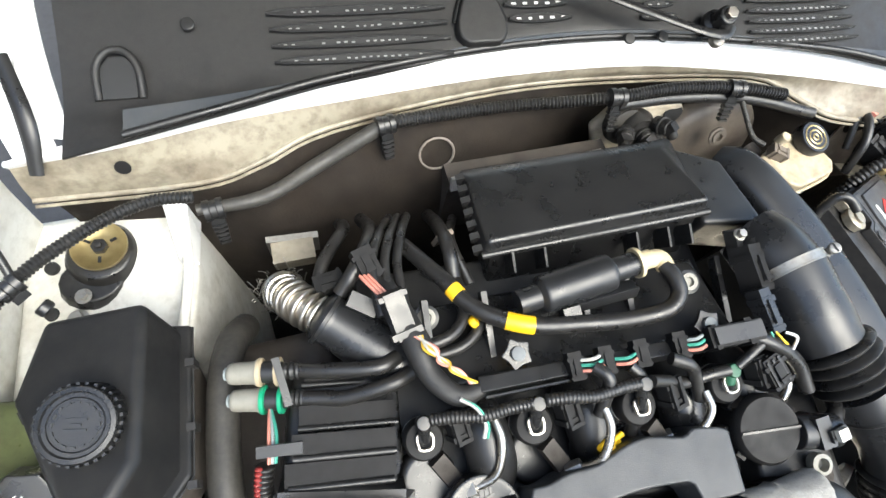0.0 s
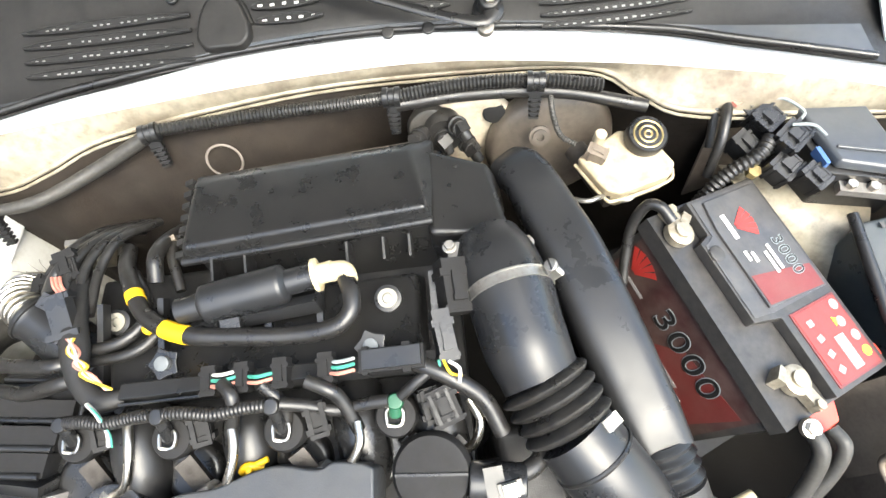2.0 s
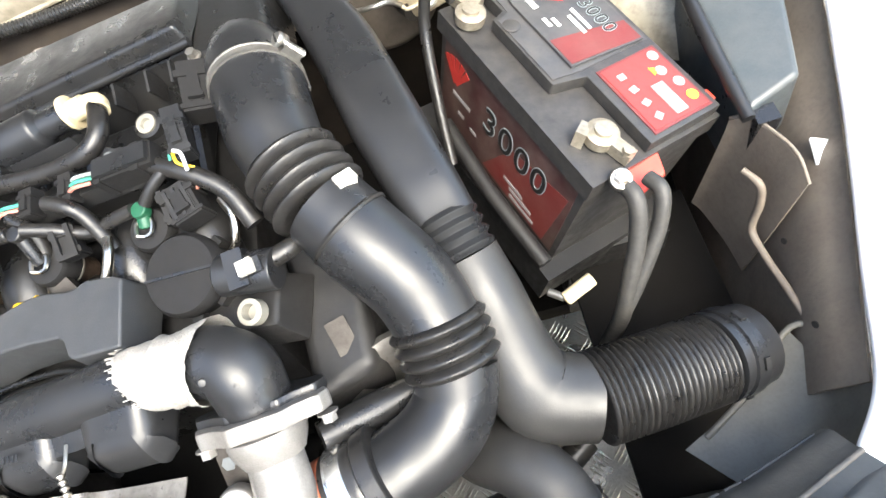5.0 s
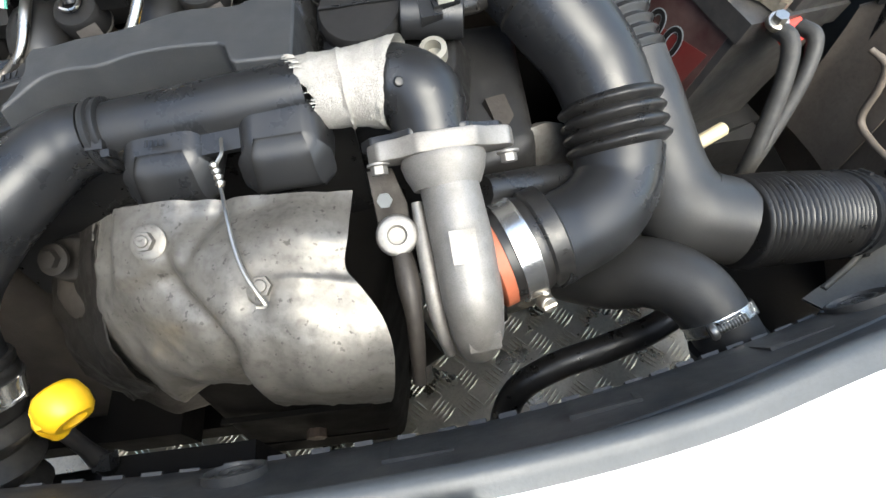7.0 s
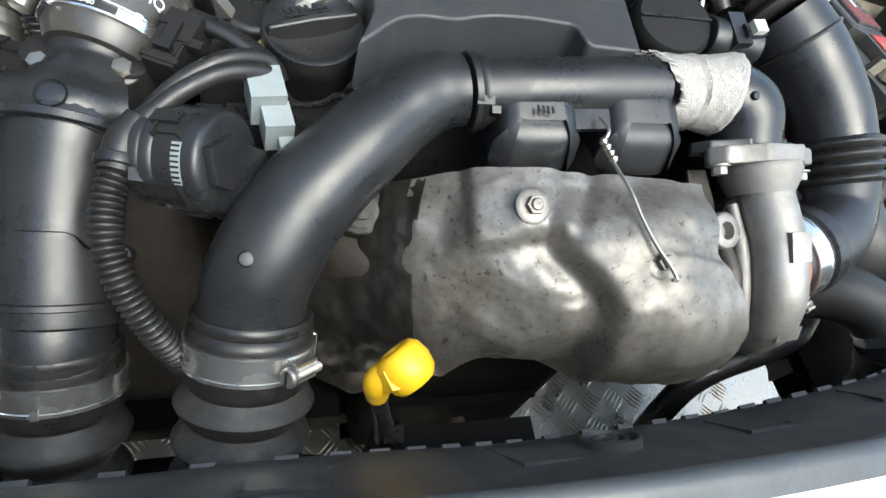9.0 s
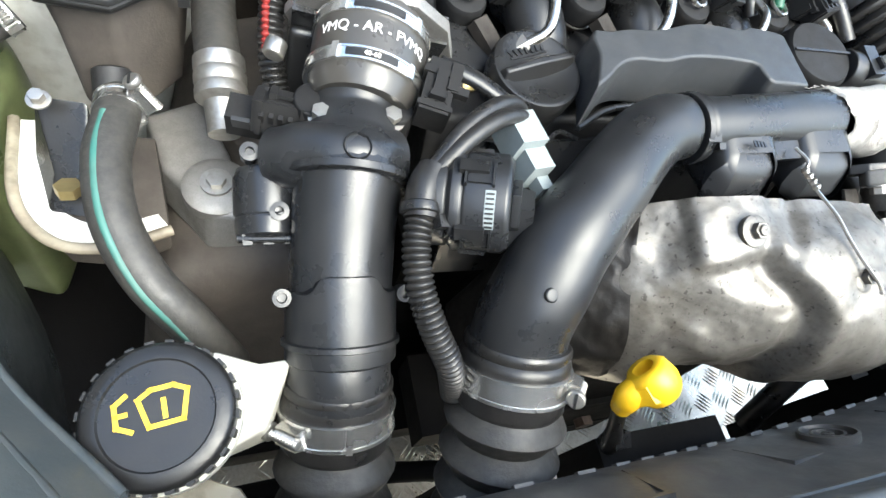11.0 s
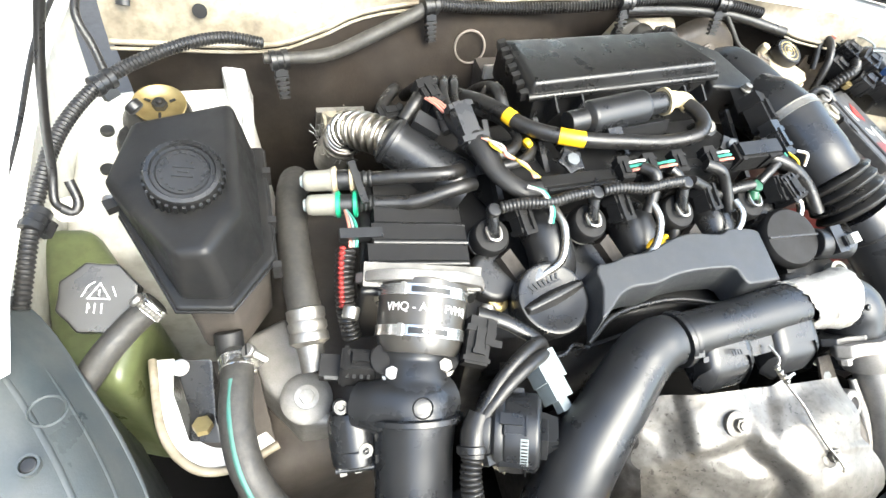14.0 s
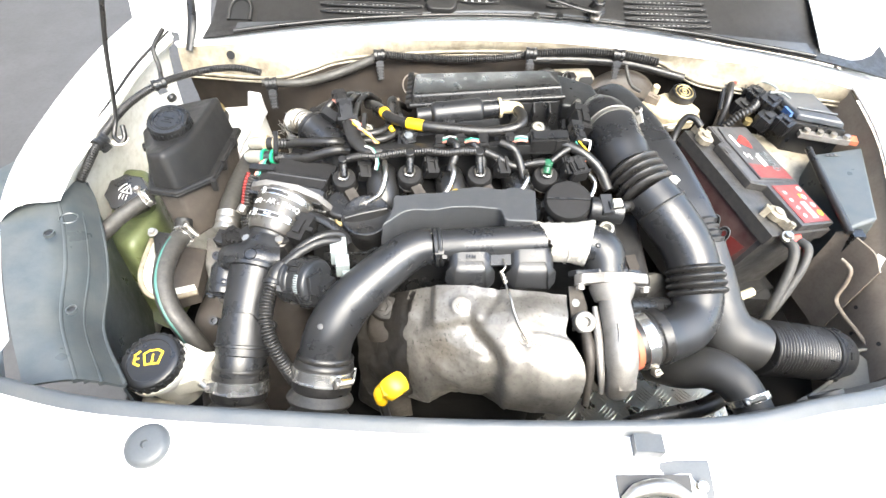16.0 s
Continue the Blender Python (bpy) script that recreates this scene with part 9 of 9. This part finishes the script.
part("front_screen", block((0.72, 0.02, 0.46), pose(0.56, -0.135, 0.385), 0.006), UNLIT_BLACK, rad)

subf = thing("subframe", (0.2, 0.2, 0.1), "added near-black beams under the engine, standing for the dark there", "subframe")
part("left_beam", block((0.60, 0.58, 0.05), pose(-0.16, 0.31, 0.30), 0.02), UNLIT_BLACK, subf)
# Block and stay added where the camera would otherwise see the plate.
part("dark_block", block((0.085, 0.085, 0.05), pose(0.020, 0.022, 0.45), 0.008), UNLIT_BLACK, subf)
part("dark_block_stay", tube([(0.03, 0.05, 0.44), (0.05, 0.12, 0.40), (0.08, 0.2, 0.36)], 0.02, 10), UNLIT_BLACK, subf)
part("left_rail", tube([(-0.46, -0.03, 0.28), (-0.1, -0.018, 0.29), (0.14, -0.05, 0.30)], 0.013, 10), UNLIT_BLACK, subf)
part("rear_beam", block((0.95, 0.42, 0.05), pose(0.50, 0.45, 0.30), 0.02), UNLIT_BLACK, subf)
part("right_beam", block((0.12, 0.5, 0.05), pose(0.83, 0.10, 0.32), 0.02), UNLIT_BLACK, subf)
part("right_dark_sheet", block((0.165, 0.34, 0.02), pose(0.7245, 0.13, 0.47), 0.006), UNLIT_BLACK, subf)
part("cross_arm", tube([(0.12, 0.02, 0.34), (0.24, 0.06, 0.36), (0.33, 0.10, 0.38)], 0.04, 14), UNLIT_BLACK, subf)
sump = thing("oil_sump", (0.18, 0.1, 0.3), "sump and exhaust below the shield, near-black for the shade there", "sump", shift=(4, 0, 0))
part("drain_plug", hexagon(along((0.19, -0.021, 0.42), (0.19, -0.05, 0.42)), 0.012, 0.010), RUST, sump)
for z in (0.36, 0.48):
    part("cooling_rib", block((0.16, 0.006, 0.008), pose(0.185, -0.016, z), 0.002), UNLIT_BLACK, sump)
part("sump", prism([(0.08, -0.02, 0.30), (0.28, -0.02, 0.30), (0.32, 0.20, 0.30), (0.05, 0.20, 0.30)], [(0.10, 0.0, 0.58), (0.28, -0.01, 0.60), (0.34, 0.14, 0.66), (0.08, 0.14, 0.62)], 0.02, 3), UNLIT_BLACK, sump)
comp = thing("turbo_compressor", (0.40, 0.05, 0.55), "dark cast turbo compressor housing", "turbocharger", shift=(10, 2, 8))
part("scroll", lathe([(0.02, 0), (0.045, 0.005), (0.052, 0.025), (0.045, 0.045), (0.02, 0.05)], along((0.345, 0.02, 0.655), (0.40, 0.03, 0.665)), 30), UNLIT_BLACK, comp)
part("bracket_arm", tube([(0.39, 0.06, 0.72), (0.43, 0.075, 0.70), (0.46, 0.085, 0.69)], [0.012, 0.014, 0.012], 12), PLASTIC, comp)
# Sheet added to darken the gap over the tread plate.
under = thing("low_dark_sheet", (0.0, 0.0, 0.15), "near-black sheet added to cover the tread plate between the parts", "undertray")
part("tray", block((0.17, 0.12, 0.01), pose(0.165, 0.075, 0.2), 0.002), UNLIT_BLACK, under)
part("stay", tube([(0.20, 0.10, 0.2), (0.20, 0.10, 0.31)], 0.012, 8), UNLIT_BLACK, under)

# ---- tread plate ----
plate = thing("tread_plate", (0.25, 0.1, 0.041), "bright aluminium five-bar tread plate lying under the car", "tread plate", kind="structure")
part("sheet", block((1.7, 1.3, 0.006), pose(0.25, 0.15, 0.044), 0.001), CHECKER, plate)


def tread(x0, x1, y0, y1, pitch=0.05):
    verts, faces = [], []
    nx, ny = int((x1 - x0) / pitch), int((y1 - y0) / pitch)
    for i in range(nx):
        for j in range(ny):
            a = radians(45 if (i + j) % 2 else -45)
            cx, cy = x0 + (i + 0.5) * pitch, y0 + (j + 0.5) * pitch
            for k in range(5):
                o = (k - 2) * 0.0082
                n = len(verts)
                for u, w, h in ((-0.019, 0, 0), (0, -0.0028, 0), (0.019, 0, 0), (0, 0.0028, 0), (-0.010, 0, 0.0022), (0.010, 0, 0.0022)):
                    px, py = u, w + o
                    verts.append((cx + px * math.cos(a) - py * math.sin(a), cy + px * math.sin(a) + py * math.cos(a), 0.0472 + h))
                faces += [(n, n + 1, n + 4), (n + 1, n + 5, n + 4), (n + 1, n + 2, n + 5), (n + 2, n + 3, n + 5), (n + 3, n + 4, n + 5), (n + 3, n, n + 4)]
    me = bpy.data.meshes.new("tread_bars")
    me.from_pydata(verts, [], faces)
    bm = bmesh.new()
    bm.from_mesh(me)
    bpy.data.meshes.remove(me)
    return bm


tagged(part("tread_bars", tread(-0.35, 0.95, -0.35, 0.35), CHECKER, plate, "raised slanting tread bars"), kind="stuff")
